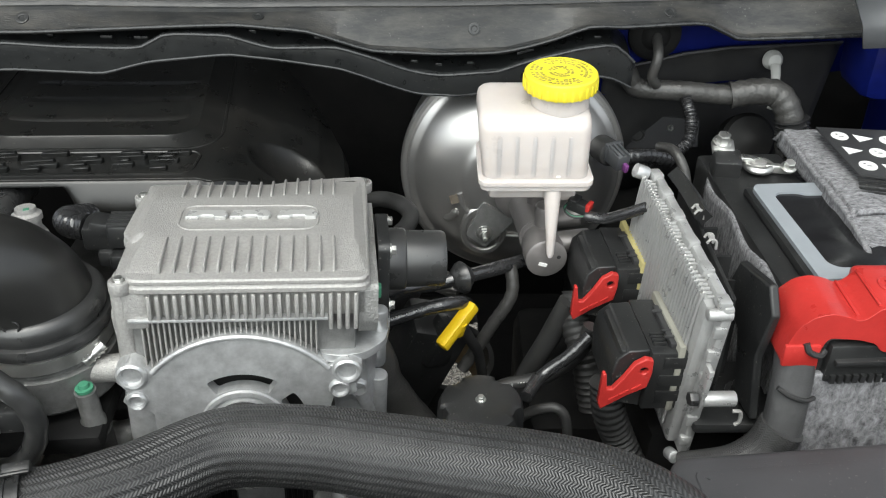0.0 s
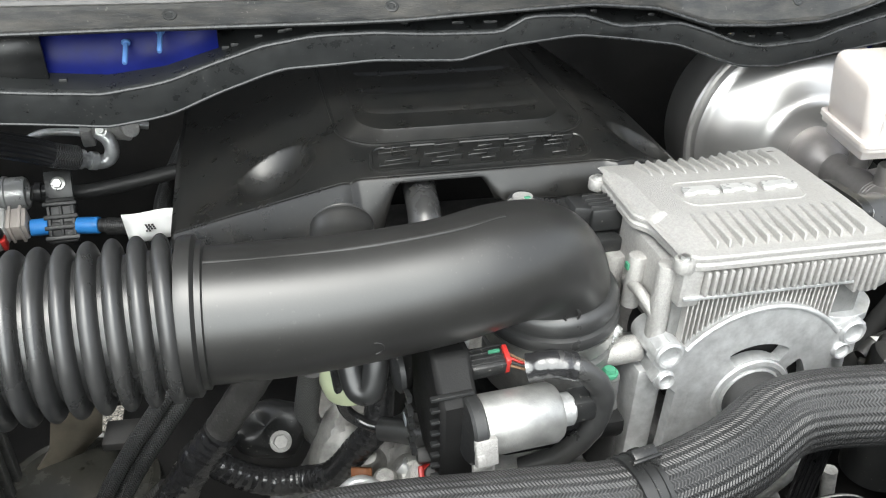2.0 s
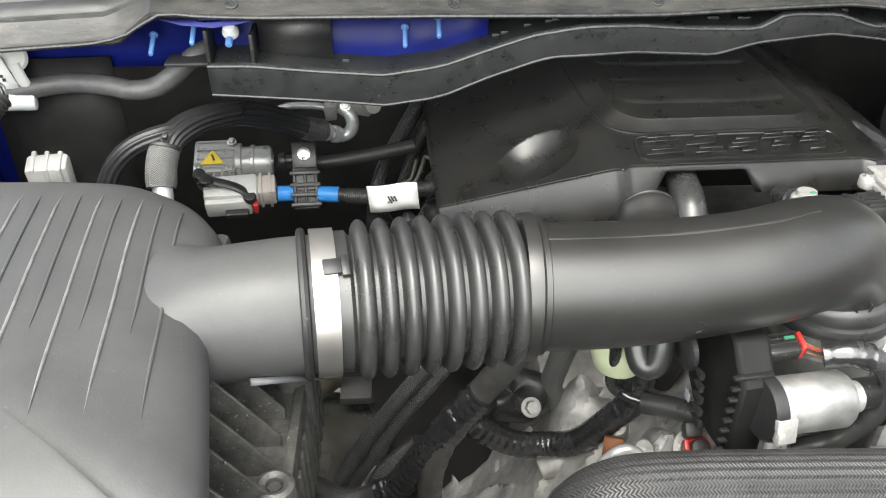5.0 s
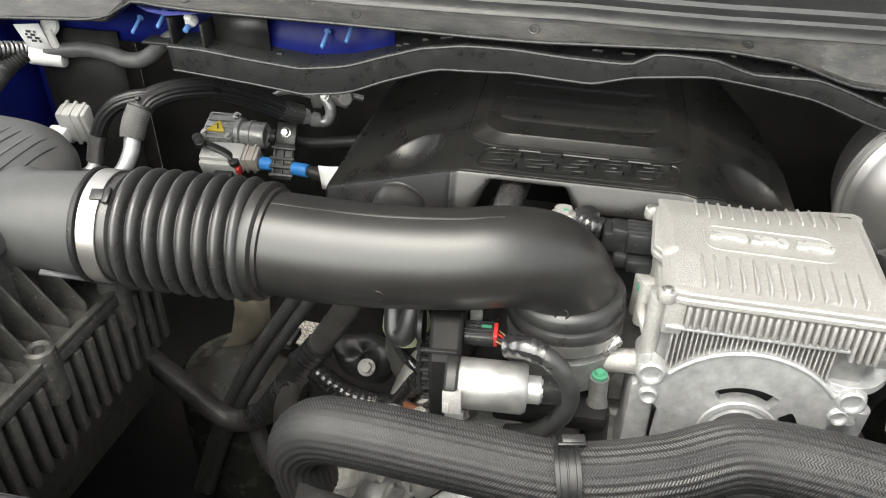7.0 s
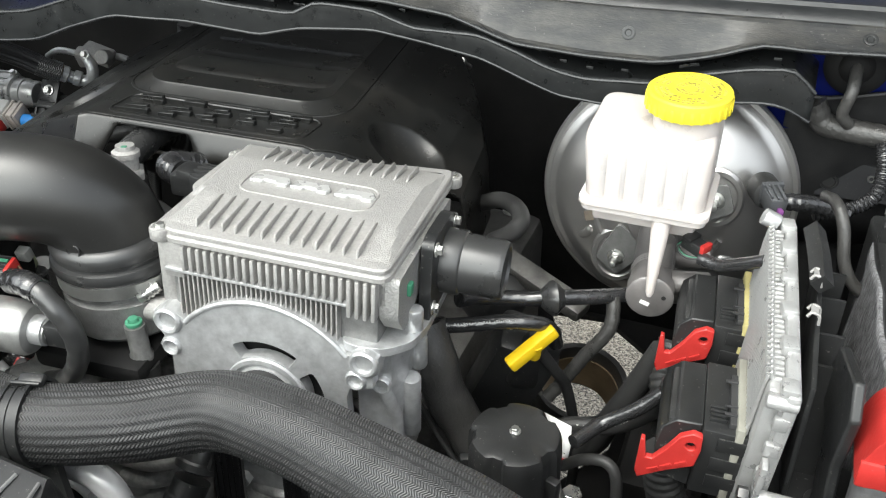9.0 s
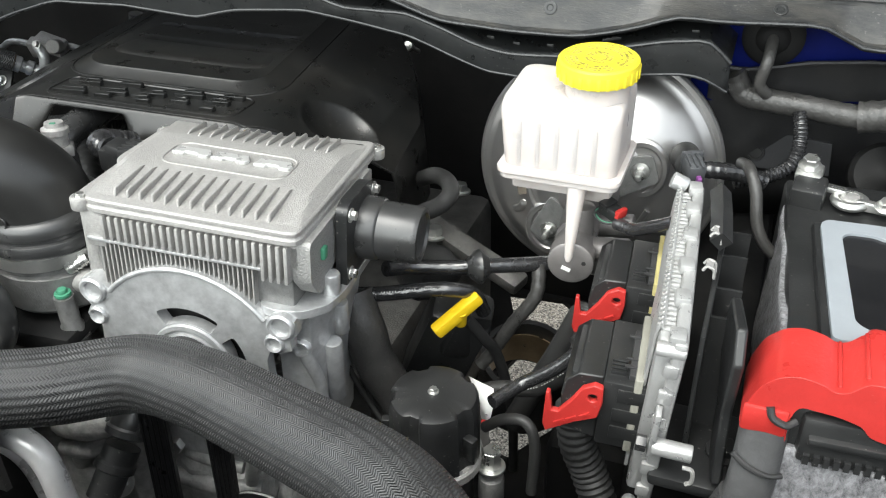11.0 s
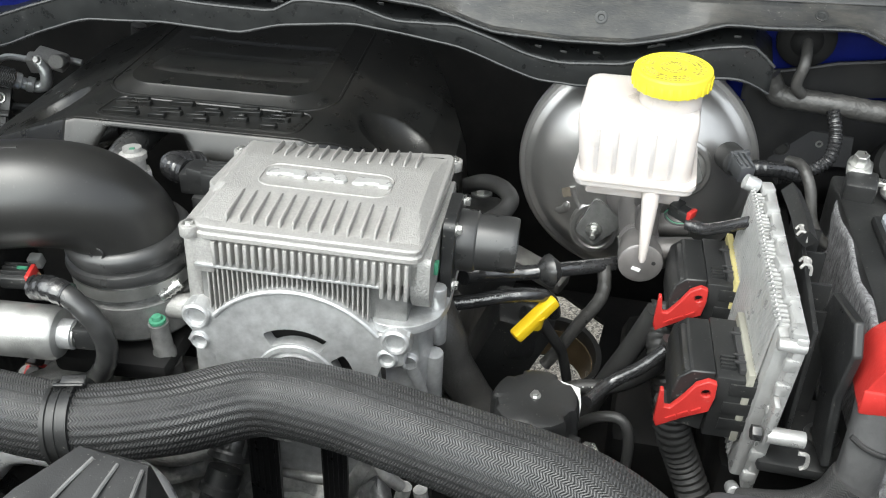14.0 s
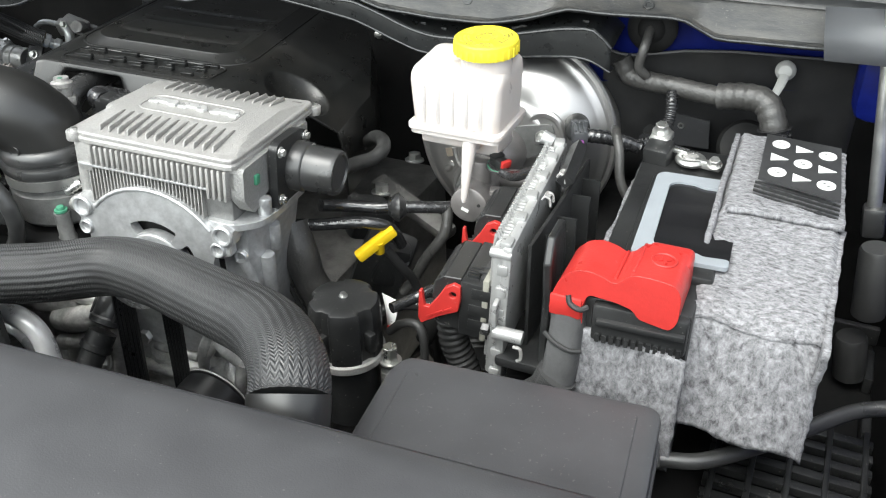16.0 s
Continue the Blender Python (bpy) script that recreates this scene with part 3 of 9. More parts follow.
def cover_height(u, v):
    z = 1.196 - 0.0455 * (cover_xy(u, v)[0] + 0.48)
    a = -0.024 - u
    z -= 0.5 * (a if a > 0.012 else 0.0 if a < -0.012 else (a + 0.012) ** 2 / 0.048)
    b = u - 0.256
    z -= 0.5 * (b if b > 0.014 else 0.0 if b < -0.014 else (b + 0.014) ** 2 / 0.056)
    z -= 0.35 * max(0.0, u - 0.345)
    z -= 0.1 * step(0.36, 0.53, v)
    for cu, cv, r in ((-0.087, 0.07, 0.041), (0.313, 0.066, 0.041)):
        q = math.hypot(u - cu, v - cv) / r
        if q < 1:
            z -= 0.022 * (1 - q * q)
    return z


FRONT_V = ((-0.2, 0.064), (-0.03, -0.0115), (-0.0247, -0.0165), (-0.018, -0.012), (0.23, -0.013), (0.241, -0.019), (0.252, -0.014), (0.28, 0.0), (0.37, 0.05), (0.4, 0.07))
LEFT_U = ((0.0, -0.197), (0.15, -0.19), (0.3, -0.178), (0.5, -0.15))
RIGHT_U = ((0.0, 0.375), (0.14, 0.372), (0.2, 0.355), (0.28, 0.33), (0.38, 0.28), (0.5, 0.22))
cover = thing("engine_cover", "dusty black plastic engine cover with louvred centre panel", "engine cover")


def mixed(lo, hi, fine, fine_step, coarse):
    """Sample positions, closer together inside the fine ranges."""
    out, q = [], lo
    while q < hi - 1e-6:
        out.append(q)
        q += fine_step if any(a <= q <= b for a, b in fine) else coarse
    return out + [hi]


bm = bmesh.new()
rows = []
for s in mixed(0.0, 1.0, ((0.0, 0.27),), 0.004, 0.012):
    row = []
    for k in mixed(0.0, 1.0, ((0.12, 0.31), (0.76, 0.98)), 0.0032, 0.012):
        vv = 0.54 * s
        u = along(LEFT_U, vv) * (1 - k) + along(RIGHT_U, vv) * k
        v0 = along(FRONT_V, u)
        v = v0 + (0.54 - v0) * s
        row.append((*cover_xy(u, v), cover_height(u, v)))
    row.append((row[-1][0] + 0.006, row[-1][1], row[-1][2] - 0.02))
    row.append((row[-1][0] + 0.004, row[-1][1], row[-1][2] - 0.075))
    rows.append(row)
surface(bm, rows)
thicken(part("cover_shell", bm, COVER, cover, angle=30), 0.003)


def cover_line(points, lift):
    return [(*cover_xy(u, v), cover_height(u, v) + lift) for u, v in points]


def panel_outline(u0, u1, v0, v1, r, lean=0.0):
    """A rounded outline, leaning inwards towards the windscreen."""
    mid = (u0 + u1) / 2
    pts = [(mid + (u - mid) * (1 - lean * (v - v0)), v) for u, v in rounded(u0, v0, u1, v1, r, 10)]
    return pts + pts[:1]


# louvred centre panel: a raised plate with a broad sloping border
bm = bmesh.new()
surface(bm, [cover_line(panel_outline(u0, u1, v0, v1, r, 0.12), lift) for u0, u1, v0, v1, r, lift in (
    (-0.0245, 0.2475, 0.0505, 0.345, 0.044, -0.002), (-0.0235, 0.2465, 0.0515, 0.344, 0.043, 0.0012), (-0.0215, 0.2445, 0.0535, 0.342, 0.042, 0.0016),
    (-0.0205, 0.2435, 0.0545, 0.341, 0.041, 0.0004), (-0.004, 0.224, 0.066, 0.325, 0.034, 0.0068), (0.0, 0.22, 0.0685, 0.32, 0.032, 0.0088), (0.003, 0.217, 0.071, 0.317, 0.03, 0.0086),
    (0.03, 0.19, 0.11, 0.28, 0.02, 0.0064), (0.1, 0.12, 0.19, 0.2, 0.004, 0.006))])
part("louvre_panel", bm, COVER, cover, angle=14)
for vs, hh, u0, u1, back in ((0.1155, 0.0026, 0.004, 0.217, 0.046), (0.1685, 0.002, 0.006, 0.222, 0.042), (0.218, 0.0016, 0.008, 0.222, 0.04)):
    bm = bmesh.new()
    rows = []
    for dv, k in ((-0.006, -0.2), (-0.003, 0.3), (0.0, 0.72), (0.003, 0.94), (0.006, 1.0), (0.01, 0.97), (back * 0.5, 0.7), (back, 0.1), (back + 0.002, -0.3)):
        row = []
        for i in range(31):
            w = i / 30
            t = min(1.0, min(i, 30 - i) / 2.0)
            u, v = u0 + (u1 - u0) * w, vs + dv + 0.007 * (1 - t) - 0.003 * (1 - (2 * w - 1) ** 2)
            row.append((*cover_xy(u, v), cover_height(u, v) + 0.0066 + hh * k * t - 0.001 * (1 - t)))
        rows.append(row)
    surface(bm, rows)
    part("slat", bm, COVER, cover, angle=14)
# sunk emblem field with an outline
bm = bmesh.new()
surface(bm, [cover_line([(u + 0.16 * v, v) for u, v in panel_outline(-g, 0.2195 + g, -g, 0.044 + g, 0.01 + g)], lift)
             for g, lift in ((0.0036, -0.001), (0.003, 0.0014), (0.001, 0.0016), (0.0, 0.0004), (-0.0015, 0.0003))])
part("emblem_outline", bm, COVER, cover, angle=14)
# the raised emblem is drawn as plain broken bars
EMBLEM = ((0.005, 0.044), (0.05, 0.088), (0.094, 0.128), (0.134, 0.168), (0.174, 0.21))
for s in range(5):
    for k, (u0, u1) in enumerate(EMBLEM):
        if (k * 3 + s * 2) % 5 == 4:
            continue
        a, b = u0 + 0.006 * ((k + s) % 3), u1 - 0.007 * ((k * 2 + s) % 3)
        v = 0.003 + 0.0083 * s
        sl = 0.0022
        bm = bmesh.new()
        plate(bm, [cover_xy(a + 0.16 * v, v), cover_xy(b + 0.16 * v, v), cover_xy(b + 0.16 * v + sl, v + 0.0055), cover_xy(a + 0.16 * v + sl, v + 0.0055)], [], 0.0056, pose(0, 0, cover_height((a + b) / 2, v) - 0.0012))
        soften(part("emblem_bar", bm, COVER, cover), 0.0008, 1)
# front skirt below the ridge, cut by an arch over the duct
bm = bmesh.new()
rows = []
for drop, out in ((0.0, 0.0), (0.0012, -0.0022), (0.0035, -0.0042), (0.01, -0.0085), (0.022, -0.017), (0.036, -0.024), (0.06, -0.034)):
    row = []
    for i in range(161):
        u = -0.197 + 0.5 * i / 160
        v = along(FRONT_V, u)
        arch = step(-0.012, 0.024, u) * (1 - step(0.098, 0.132, u))
        d = drop * (1 - arch) + min(drop, 0.0055) * arch
        if u > 0.1:
            d = min(d, 0.027)
        f = d / drop if drop else 1
        row.append((*cover_xy(u, v + out * f), cover_height(u, v) - d))
    rows.append(row)
surface(bm, rows)
thicken(part("front_skirt", bm, COVER, cover, angle=30), 0.003)

# cowl pin behind the cover
pin = thing("cowl_stud", "small zinc stud on the firewall above the engine", "stud")
bm = bmesh.new()
cyl(bm, 0.008, 0.012, pose(-0.262, 1.268, 1.092, 60, 0, 0), 16, 0.002)
cyl(bm, 0.004, 0.04, pose(-0.262, 1.3, 1.075, 60, 0, 0), 12)
part("stud", bm, ZINC, pin)

# ---- intake duct ----
duct = thing("intake_duct", "satin black plastic air intake duct with bellows", "intake duct")
DUCT_LINE = [(-0.61, 0.527, 1.216), (-0.55, 0.53, 1.2145), (-0.49, 0.534, 1.216), (-0.435, 0.541, 1.219), (-0.394, 0.554, 1.22), (-0.361, 0.573, 1.208), (-0.344, 0.587, 1.182), (-0.341, 0.592, 1.155), (-0.341, 0.593, 1.135)]
bm = bmesh.new()
sweep(bm, DUCT_LINE, 0.0488, 64, 14, rad=lambda s: 1.0 - 0.055 * step(0.12, 0.5, s) + 0.02 * step(0.75, 0.95, s))
part("duct_pipe", bm, BLACK_SATIN, duct)
A = axis((-0.62, 0.527, 1.2165), (-0.55, 0.53, 1.2135))
bm = bmesh.new()
lathe(bm, [(0.05, -0.004), (0.0555, -0.003), (0.0565, 0.001), (0.0565, 0.007), (0.0545, 0.0085), (0.052, 0.0095), (0.052, 0.0135), (0.0495, 0.0145)], A, 64)
part("duct_collar", bm, BLACK_SATIN, duct)
# bellows between clamp and collar
C0 = Vector((-0.767, 0.506, 1.2225))
C1 = Vector((-0.624, 0.5265, 1.217))
bm = bmesh.new()
prof = []
N, L = 8, (C1 - C0).length
for k in range(N * 12 + 1):
    s = k / (N * 12)
    q = 2 * ((N * s) % 1.0) - 1 if k < N * 12 else 1
    w = math.sqrt(max(0.0, 1 - (q / 0.82) ** 2))
    prof.append((0.048 + 0.0112 * w, L * (0.14 + 0.86 * s)))
lathe(bm, [(0.047, 0.0), (0.052, 0.001), (0.052, L * 0.12)] + prof, axis(C0, C1), 64, cap=False)
part("bellows", bm, RUBBER, duct, "ribbed black rubber bellows")
bm = bmesh.new()
Mc = axis(C0, C1)
lathe(bm, [(0.0525, -0.008), (0.0545, -0.008), (0.0545, 0.009), (0.0525, 0.009)], Mc, 64, cap=False)
part("hose_clamp", bm, STEEL, duct, "shiny steel band clamp")
bm = bmesh.new()
CB = axis((-0.756, 0.4835, 1.2715), (-0.752, 0.46, 1.32))
box(bm, 0.013, 0.012, 0.003, CB, 0.0012)
box(bm, 0.006, 0.016, 0.0042, CB @ pose(0.009, 0, -0.001), 0.001)
part("clamp_buckle", bm, BLACK, duct, "black clamp buckle")
bm = bmesh.new()
plate(bm, [(-0.006, -0.005), (0.006, -0.005), (0, 0.006)], [], 0.0006, Mc @ pose(-0.0352, -0.0422, 0.001, 90, 0, -50.5) @ pose(0, 0, 0))
part("clamp_mark", bm, DARK, duct)
bm = bmesh.new()
torus(bm, 0.0525, 0.0035, Mc @ pose(0, 0, -0.014), 56, 8)
part("bead", bm, BLACK, duct)
bm = bmesh.new()
sweep(bm, [(x, y - 0.006, z + 0.0478 - 0.0022 * k / 4) for k, (x, y, z) in enumerate(DUCT_LINE[:5])], 0.0013, 8, 10)
part("mould_seam", bm, BLACK_SATIN, duct)
# elbow boot, side port and moulded dots
bm = bmesh.new()
lathe(bm, [(0.048, 0.04), (0.0525, 0.0385), (0.0555, 0.034), (0.0562, 0.029), (0.0555, 0.025), (0.0535, 0.0235), (0.0535, 0.0205), (0.057, 0.019), (0.0585, 0.0145), (0.0575, 0.0095), (0.0545, 0.008), (0.0545, -0.004), (0.05, -0.004)], pose(-0.3415, 0.592, 1.134), 64)
part("elbow_boot", bm, RUBBER, duct)
bm = bmesh.new()
sweep(bm, [(-0.508, 0.55, 1.207), (-0.509, 0.58, 1.223), (-0.509, 0.606, 1.234)], 0.026, 32, 8, rad=lambda s: 1.45 - 0.5 * step(0.3, 0.75, s) - 0.06 * step(0.93, 1.0, s))
part("side_port", bm, BLACK_SATIN, duct)
bm = bmesh.new()
torus(bm, 0.0225, 0.0012, axis((-0.509, 0.602, 1.2335), (-0.509, 0.62, 1.237)), 28, 8)
part("port_rim", bm, BLACK_SATIN, duct)
for p, nrm in (((-0.494, 0.4888, 1.205), (0, -0.97, -0.23)), ((-0.3386, 0.5402, 1.176), (0.05, -1, -0.05))):
    bm = bmesh.new()
    torus(bm, 0.0062, 0.0011, axis(p, (Vector(p) + Vector(nrm))), 20, 6)
    part("moulded_ring", bm, BLACK_SATIN, duct)

# ---- air box ----
AB_TOP = 1.252
airbox = thing("air_filter_box", "grey-black plastic air filter box with ribbed lid", "air filter box")


LID_OUT = [(-1.24, 0.66), (-1.08, 0.655), (-0.95, 0.648), (-0.895, 0.625), (-0.858, 0.585), (-0.842, 0.535), (-0.843, 0.47), (-0.831, 0.4), (-0.821, 0.34), (-0.819, 0.312), (-0.833, 0.294), (-0.88, 0.284), (-1.24, 0.27)]
bm = bmesh.new()
cx, cy = -1.05, 0.45
rows = []
LID_Z = ((0.0, AB_TOP + 0.018), (0.35, AB_TOP + 0.017), (0.7, AB_TOP + 0.013), (0.86, AB_TOP + 0.006), (0.94, AB_TOP - 0.002), (0.98, AB_TOP - 0.01), (1.0, AB_TOP - 0.02), (1.0, AB_TOP - 0.029), (0.985, AB_TOP - 0.032), (0.96, AB_TOP - 0.032))
LID_LINE = spline([(x, y, 0) for x, y in LID_OUT], 6)
for f, z in LID_Z:
    rows.append([(cx + (p.x - cx) * f, cy + (p.y - cy) * f, z - 0.02 * step(0.4, 0.2, cy + (p.y - cy) * f)) for p in LID_LINE])
surface(bm, rows)
thicken(part("lid", bm, LID, airbox), 0.003)


def lid_height(x, y):
    a = math.atan2(y - cy, x - cx)
    edge = min(LID_LINE, key=lambda p: abs(math.atan2(p.y - cy, p.x - cx) - a))
    f = math.hypot(x - cx, y - cy) / math.hypot(edge.x - cx, edge.y - cy)
    return along(LID_Z[:6], f) - 0.02 * step(0.4, 0.2, y)


# Paler colour that paints the highlight along the lid ribs.
RIB_GLINT = mat("rib_edge_glint", (0.135, 0.135, 0.133), 0.42, var=0.4, scale=60)
for k in range(12):
    x0, y0 = -1.052 + 0.0154 * k, 0.596 + 0.004 * (k % 2)
    last = 0.36 if k % 2 else 0.43
    pts = []
    for j in range(11):
        y = y0 + (last - y0) * j / 10
        x = x0 + 0.105 * (y0 - y)
        pts.append((x, y, lid_height(x, y) + 0.0002))
    bm = bmesh.new()
    sweep(bm, pts, 0.00125 if k % 2 else 0.0012, 8, 3, rad=lambda s: min(1, 9 * s + 0.1, 5 * (1 - s) + 0.1))
    part("lid_rib", bm, RIB_GLINT if k % 2 and k < 10 else LID, airbox)
bm = bmesh.new()
rows = []
for k in range(25):
    x = -0.765 - 0.2 * k / 24
    d = step(-0.84, -0.94, x)
    top = along(((-0.965, 1.232), (-0.93, 1.247), (-0.9, 1.258), (-0.87, 1.266), (-0.84, 1.271), (-0.8, 1.273), (-0.765, 1.273)), x)
    low = 1.172 - 0.03 * d
    my, mz, ry, rz = 0.507 + 0.01 * d + 0.14 * (x + 0.765) * (1 - d), (top + low) / 2, 0.0505 + 0.075 * d, (top - low) / 2
    rows.append([(x, my + ry * math.cos(6.28319 * j / 48), mz + rz * math.sin(6.28319 * j / 48)) for j in range(49)])
surface(bm, rows)
part("outlet_neck", bm, LID, airbox)
bm = bmesh.new()
span(bm, -1.24, -0.85, 0.3, 0.6, 0.9, 1.224, bev=0.006)
part("lower_box", bm, BOXY, airbox)
for k in range(9):
    bm = bmesh.new()
    plate(bm, [(0, 0), (0.052, -0.072), (0.052, -0.082), (0, -0.082)], [], 0.0028, Matrix.Translation((-0.853, 0.262 + 0.0272 * k, 1.215)) @ pose(0, 0, 0, 90, 0, 0))
    soften(part("side_rib", bm, BOXY, airbox), 0.0006, 1)
bm = bmesh.new()
span(bm, -0.862, -0.789, 0.25, 0.58, 1.118, 1.133, bev=0.003)
part("flange", bm, BOXY, airbox)
bm = bmesh.new()
span(bm, -0.797, -0.7895, 0.25, 0.58, 1.133, 1.138, bev=0.001)
part("flange_lip", bm, BOXY, airbox)
for k in range(17):
    bm = bmesh.new()
    span(bm, -0.8, -0.787, 0.262 + 0.019 * k, 0.271 + 0.019 * k, 1.03, 1.117, bev=0.0015)
    part("tooth", bm, BOXY, airbox)
for y in (0.3, 0.405, 0.52):
    bm = bmesh.new()
    lathe(bm, [(0.0, 0.003), (0.0055, 0.003), (0.0065, 0.008), (0.0105, 0.01), (0.014, 0.008), (0.0155, 0.0), (0.0155, -0.05)], pose(-0.8, y, 1.136), 28)
    part("screw_boss", bm, BOXY, airbox)
    bm = bmesh.new()
    cyl(bm, 0.005, 0.004, pose(-0.8, y, 1.138), 6)
    part("screw_head", bm, RUBBER, airbox)
bm = bmesh.new()
surface(bm, [[(-0.7713, 0.4837, 1.1714), (-0.795, 0.468, 1.186), (-0.8167, 0.4527, 1.199)], [(-0.7713, 0.4815, 1.169), (-0.795, 0.4645, 1.183), (-0.8167, 0.4485, 1.1955)]])
# Sky reflection on the ledge is put into its paler grey.
thicken(part("neck_ledge", bm, MIDGREY, airbox), 0.003)
bm = bmesh.new()
sweep(bm, [(-0.777, 0.4575, 1.208), (-0.81, 0.4535, 1.211), (-0.832, 0.453, 1.207), (-0.838, 0.455, 1.196)], 0.0008, 6, 6)
part("neck_seam", bm, LID, airbox)

# ---- generator ----
GP = pose(-0.250, 0.551, 1.209, -2.8, 3.2, 6.0)
gen = thing("starter_generator", "cast aluminium belt starter generator with finned inverter case", "generator", at=GP)


def gpart(name, bm, material, label="", angle=38):
    return part(name, bm, material, gen, label, angle)


def corner_round(pts, r, n=4):
    """Rounds the corners of an outline."""
    out = []
    for k, p in enumerate(pts):
        p, a, b = Vector(p), Vector(pts[k - 1]), Vector(pts[(k + 1) % len(pts)])
        da, db = (a - p), (b - p)
        q = min(r, da.length * 0.45, db.length * 0.45)
        a, b = p + da.normalized() * q, p + db.normalized() * q
        for i in range(n + 1):
            t = i / n
            out.append(tuple(a * (1 - t) ** 2 + p * 2 * t * (1 - t) + b * t * t))
    return out


def inset(pts, d):
    """Moves an outline inwards by d."""
    out = []
    for k, p in enumerate(pts):
        a, b, p = Vector(pts[k - 1]), Vector(pts[(k + 1) % len(pts)]), Vector(p)
        t = (b - a).normalized()
        out.append(tuple(p + Vector((-t.y, t.x)) * d))
    return out


def shrunk(pts, d, r, n=4):
    """An outline moved inwards by d, its corners rounded by r before the move."""
    out = []
    for k, p in enumerate(pts):
        a, p, b = Vector(pts[k - 1]), Vector(p), Vector(pts[(k + 1) % len(pts)])
        ea, eb = (p - a).normalized(), (b - p).normalized()
        na, nb = Vector((-ea.y, ea.x)), Vector((-eb.y, eb.x))
        m = na + nb
        out.append(tuple(p + m * (d / max(0.3, m.dot(na)))))
    o = corner_round(out, max(r - d * 0.6, 0.002), n)
    return o + o[:1]


# the lid: rim, raised back with two rows of fins, badge field
RIM_OUT = [(0.004, -0.0075), (0.193, -0.0075), (0.196, 0.172), (0.192, 0.182), (0.15, 0.176), (0.128, 0.17), (0.108, 0.163), (0.006, 0.161), (-0.008, 0.146), (-0.012, 0.068), (-0.001, 0.056), (0.0, 0.02)]
bm = bmesh.new()
surface(bm, [[(x, y, z) for x, y in shrunk(RIM_OUT, d, 0.012)] for d, z in
             ((0.012, -0.0055), (0.0015, -0.0055), (0.0, -0.004), (0.0, -0.0005), (0.0012, 0.0008), (0.0016, 0.0022), (0.0008, 0.0034), (0.0008, 0.0058), (0.002, 0.0072), (0.0045, 0.0076), (0.011, 0.0078))])
gpart("cover_rim", bm, CAST, angle=25)
LID_FRONT = ((0.0, 0.0068), (0.004, 0.0076), (0.0075, 0.0084), (0.05, 0.0148), (0.12, 0.0148), (0.154, 0.009), (0.162, 0.0076))
bm = bmesh.new()
LX = [-0.004 + 0.196 * k / 56 for k in range(57)]
LY = [-0.001, 0.0015, 0.004, 0.0065, 0.009] + [0.012 + 0.005 * k for k in range(24)] + [0.136, 0.142, 0.148, 0.153, 0.157, 0.161]


def lid_z(x, y):
    far = 0.0065 * step(0.1, 0.13, x)
    q = y - far * step(0.1, 0.16, y)
    z = along(LID_FRONT, q)
    edge = min(x + 0.006 - 0.006 * step(0.06, 0.05, y), 0.1935 - x)
    return min(z, 0.0066 + 0.95 * max(0.0, edge - 0.0025))


surface(bm, [[(x, y + 0.0065 * step(0.1, 0.13, x) * step(0.1, 0.16, y), lid_z(x, y + 0.0065 * step(0.1, 0.13, x) * step(0.1, 0.16, y))) for x in LX] for y in LY])
gpart("cover_top", bm, CAST, angle=22)
for k in range(13):
    x = 0.0285 + 0.01125 * k
    bm = bmesh.new()
    plate(bm, [(0.0035, 0.005), (0.004, 0.0135), (0.006, 0.0148), (0.044, 0.0164), (0.05, 0.015), (0.05, 0.006)], [], 0.0021, pose(x, 0, 0) @ Matrix.Rotation(radians(90), 4, "Z") @ Matrix.Rotation(radians(90), 4, "X"))
    soften(gpart("front_fin", bm, CAST), 0.0006, 1)
    x = 0.03 + 0.0111 * k
    f = 0.0075 * step(0.1, 0.13, x)
    bm = bmesh.new()
    plate(bm, [(0.157 + f, 0.005), (0.1565 + f, 0.0125), (0.154 + f, 0.0145), (0.13 + f, 0.0168), (0.124 + f, 0.016), (0.119 + f, 0.013), (0.119 + f, 0.006)], [], 0.0021, pose(x, 0, 0) @ Matrix.Rotation(radians(90), 4, "Z") @ Matrix.Rotation(radians(90), 4, "X"))
    soften(gpart("rear_fin", bm, CAST), 0.0006, 1)
bm = bmesh.new()
o = rounded(0.034, 0.06, 0.152, 0.105, 0.014, 8)
surface(bm, [[(x, y, z) for x, y in p + p[:1]] for p, z in ((o, 0.0145), (inset(o, 0.0004), 0.0158), (inset(o, 0.0014), 0.0158), (inset(o, 0.002), 0.0146))])
gpart("badge_outline", bm, CAST, angle=20)
for k, (x0, x1) in enumerate(((0.04, 0.074), (0.077, 0.11), (0.117, 0.15))):
    w = x1 - x0
    bm = bmesh.new()
    plate(bm, [(x0 - 0.001, 0.0785), (x0 + 0.3 * w, 0.0785), (x0 + 0.36 * w, 0.081), (x0 + 0.66 * w, 0.081), (x0 + 0.7 * w, 0.0785), (x1 - 0.001, 0.0785), (x1 + 0.0015, 0.084), (x1 - 0.0025, 0.091), (x0 + 0.002, 0.091)], [], 0.0036, pose(0, 0, 0.0145))
    soften(gpart("badge_block", bm, BADGE, "raised bright plain block"), 0.0007, 1)
for x, y, z in ((0.0, -0.001, -0.004), (0.193, 0.183, -0.008), (-0.008, 0.148, -0.006)):
    bm = bmesh.new()
    cyl(bm, 0.0085, 0.011, pose(x, y, z - 0.002), 24, 0.0015)
    gpart("screw_lug", bm, CAST)
    bolt("lid_screw", pose(x, y, z + 0.008), 0.0038, gen, ZINC, 0.003)
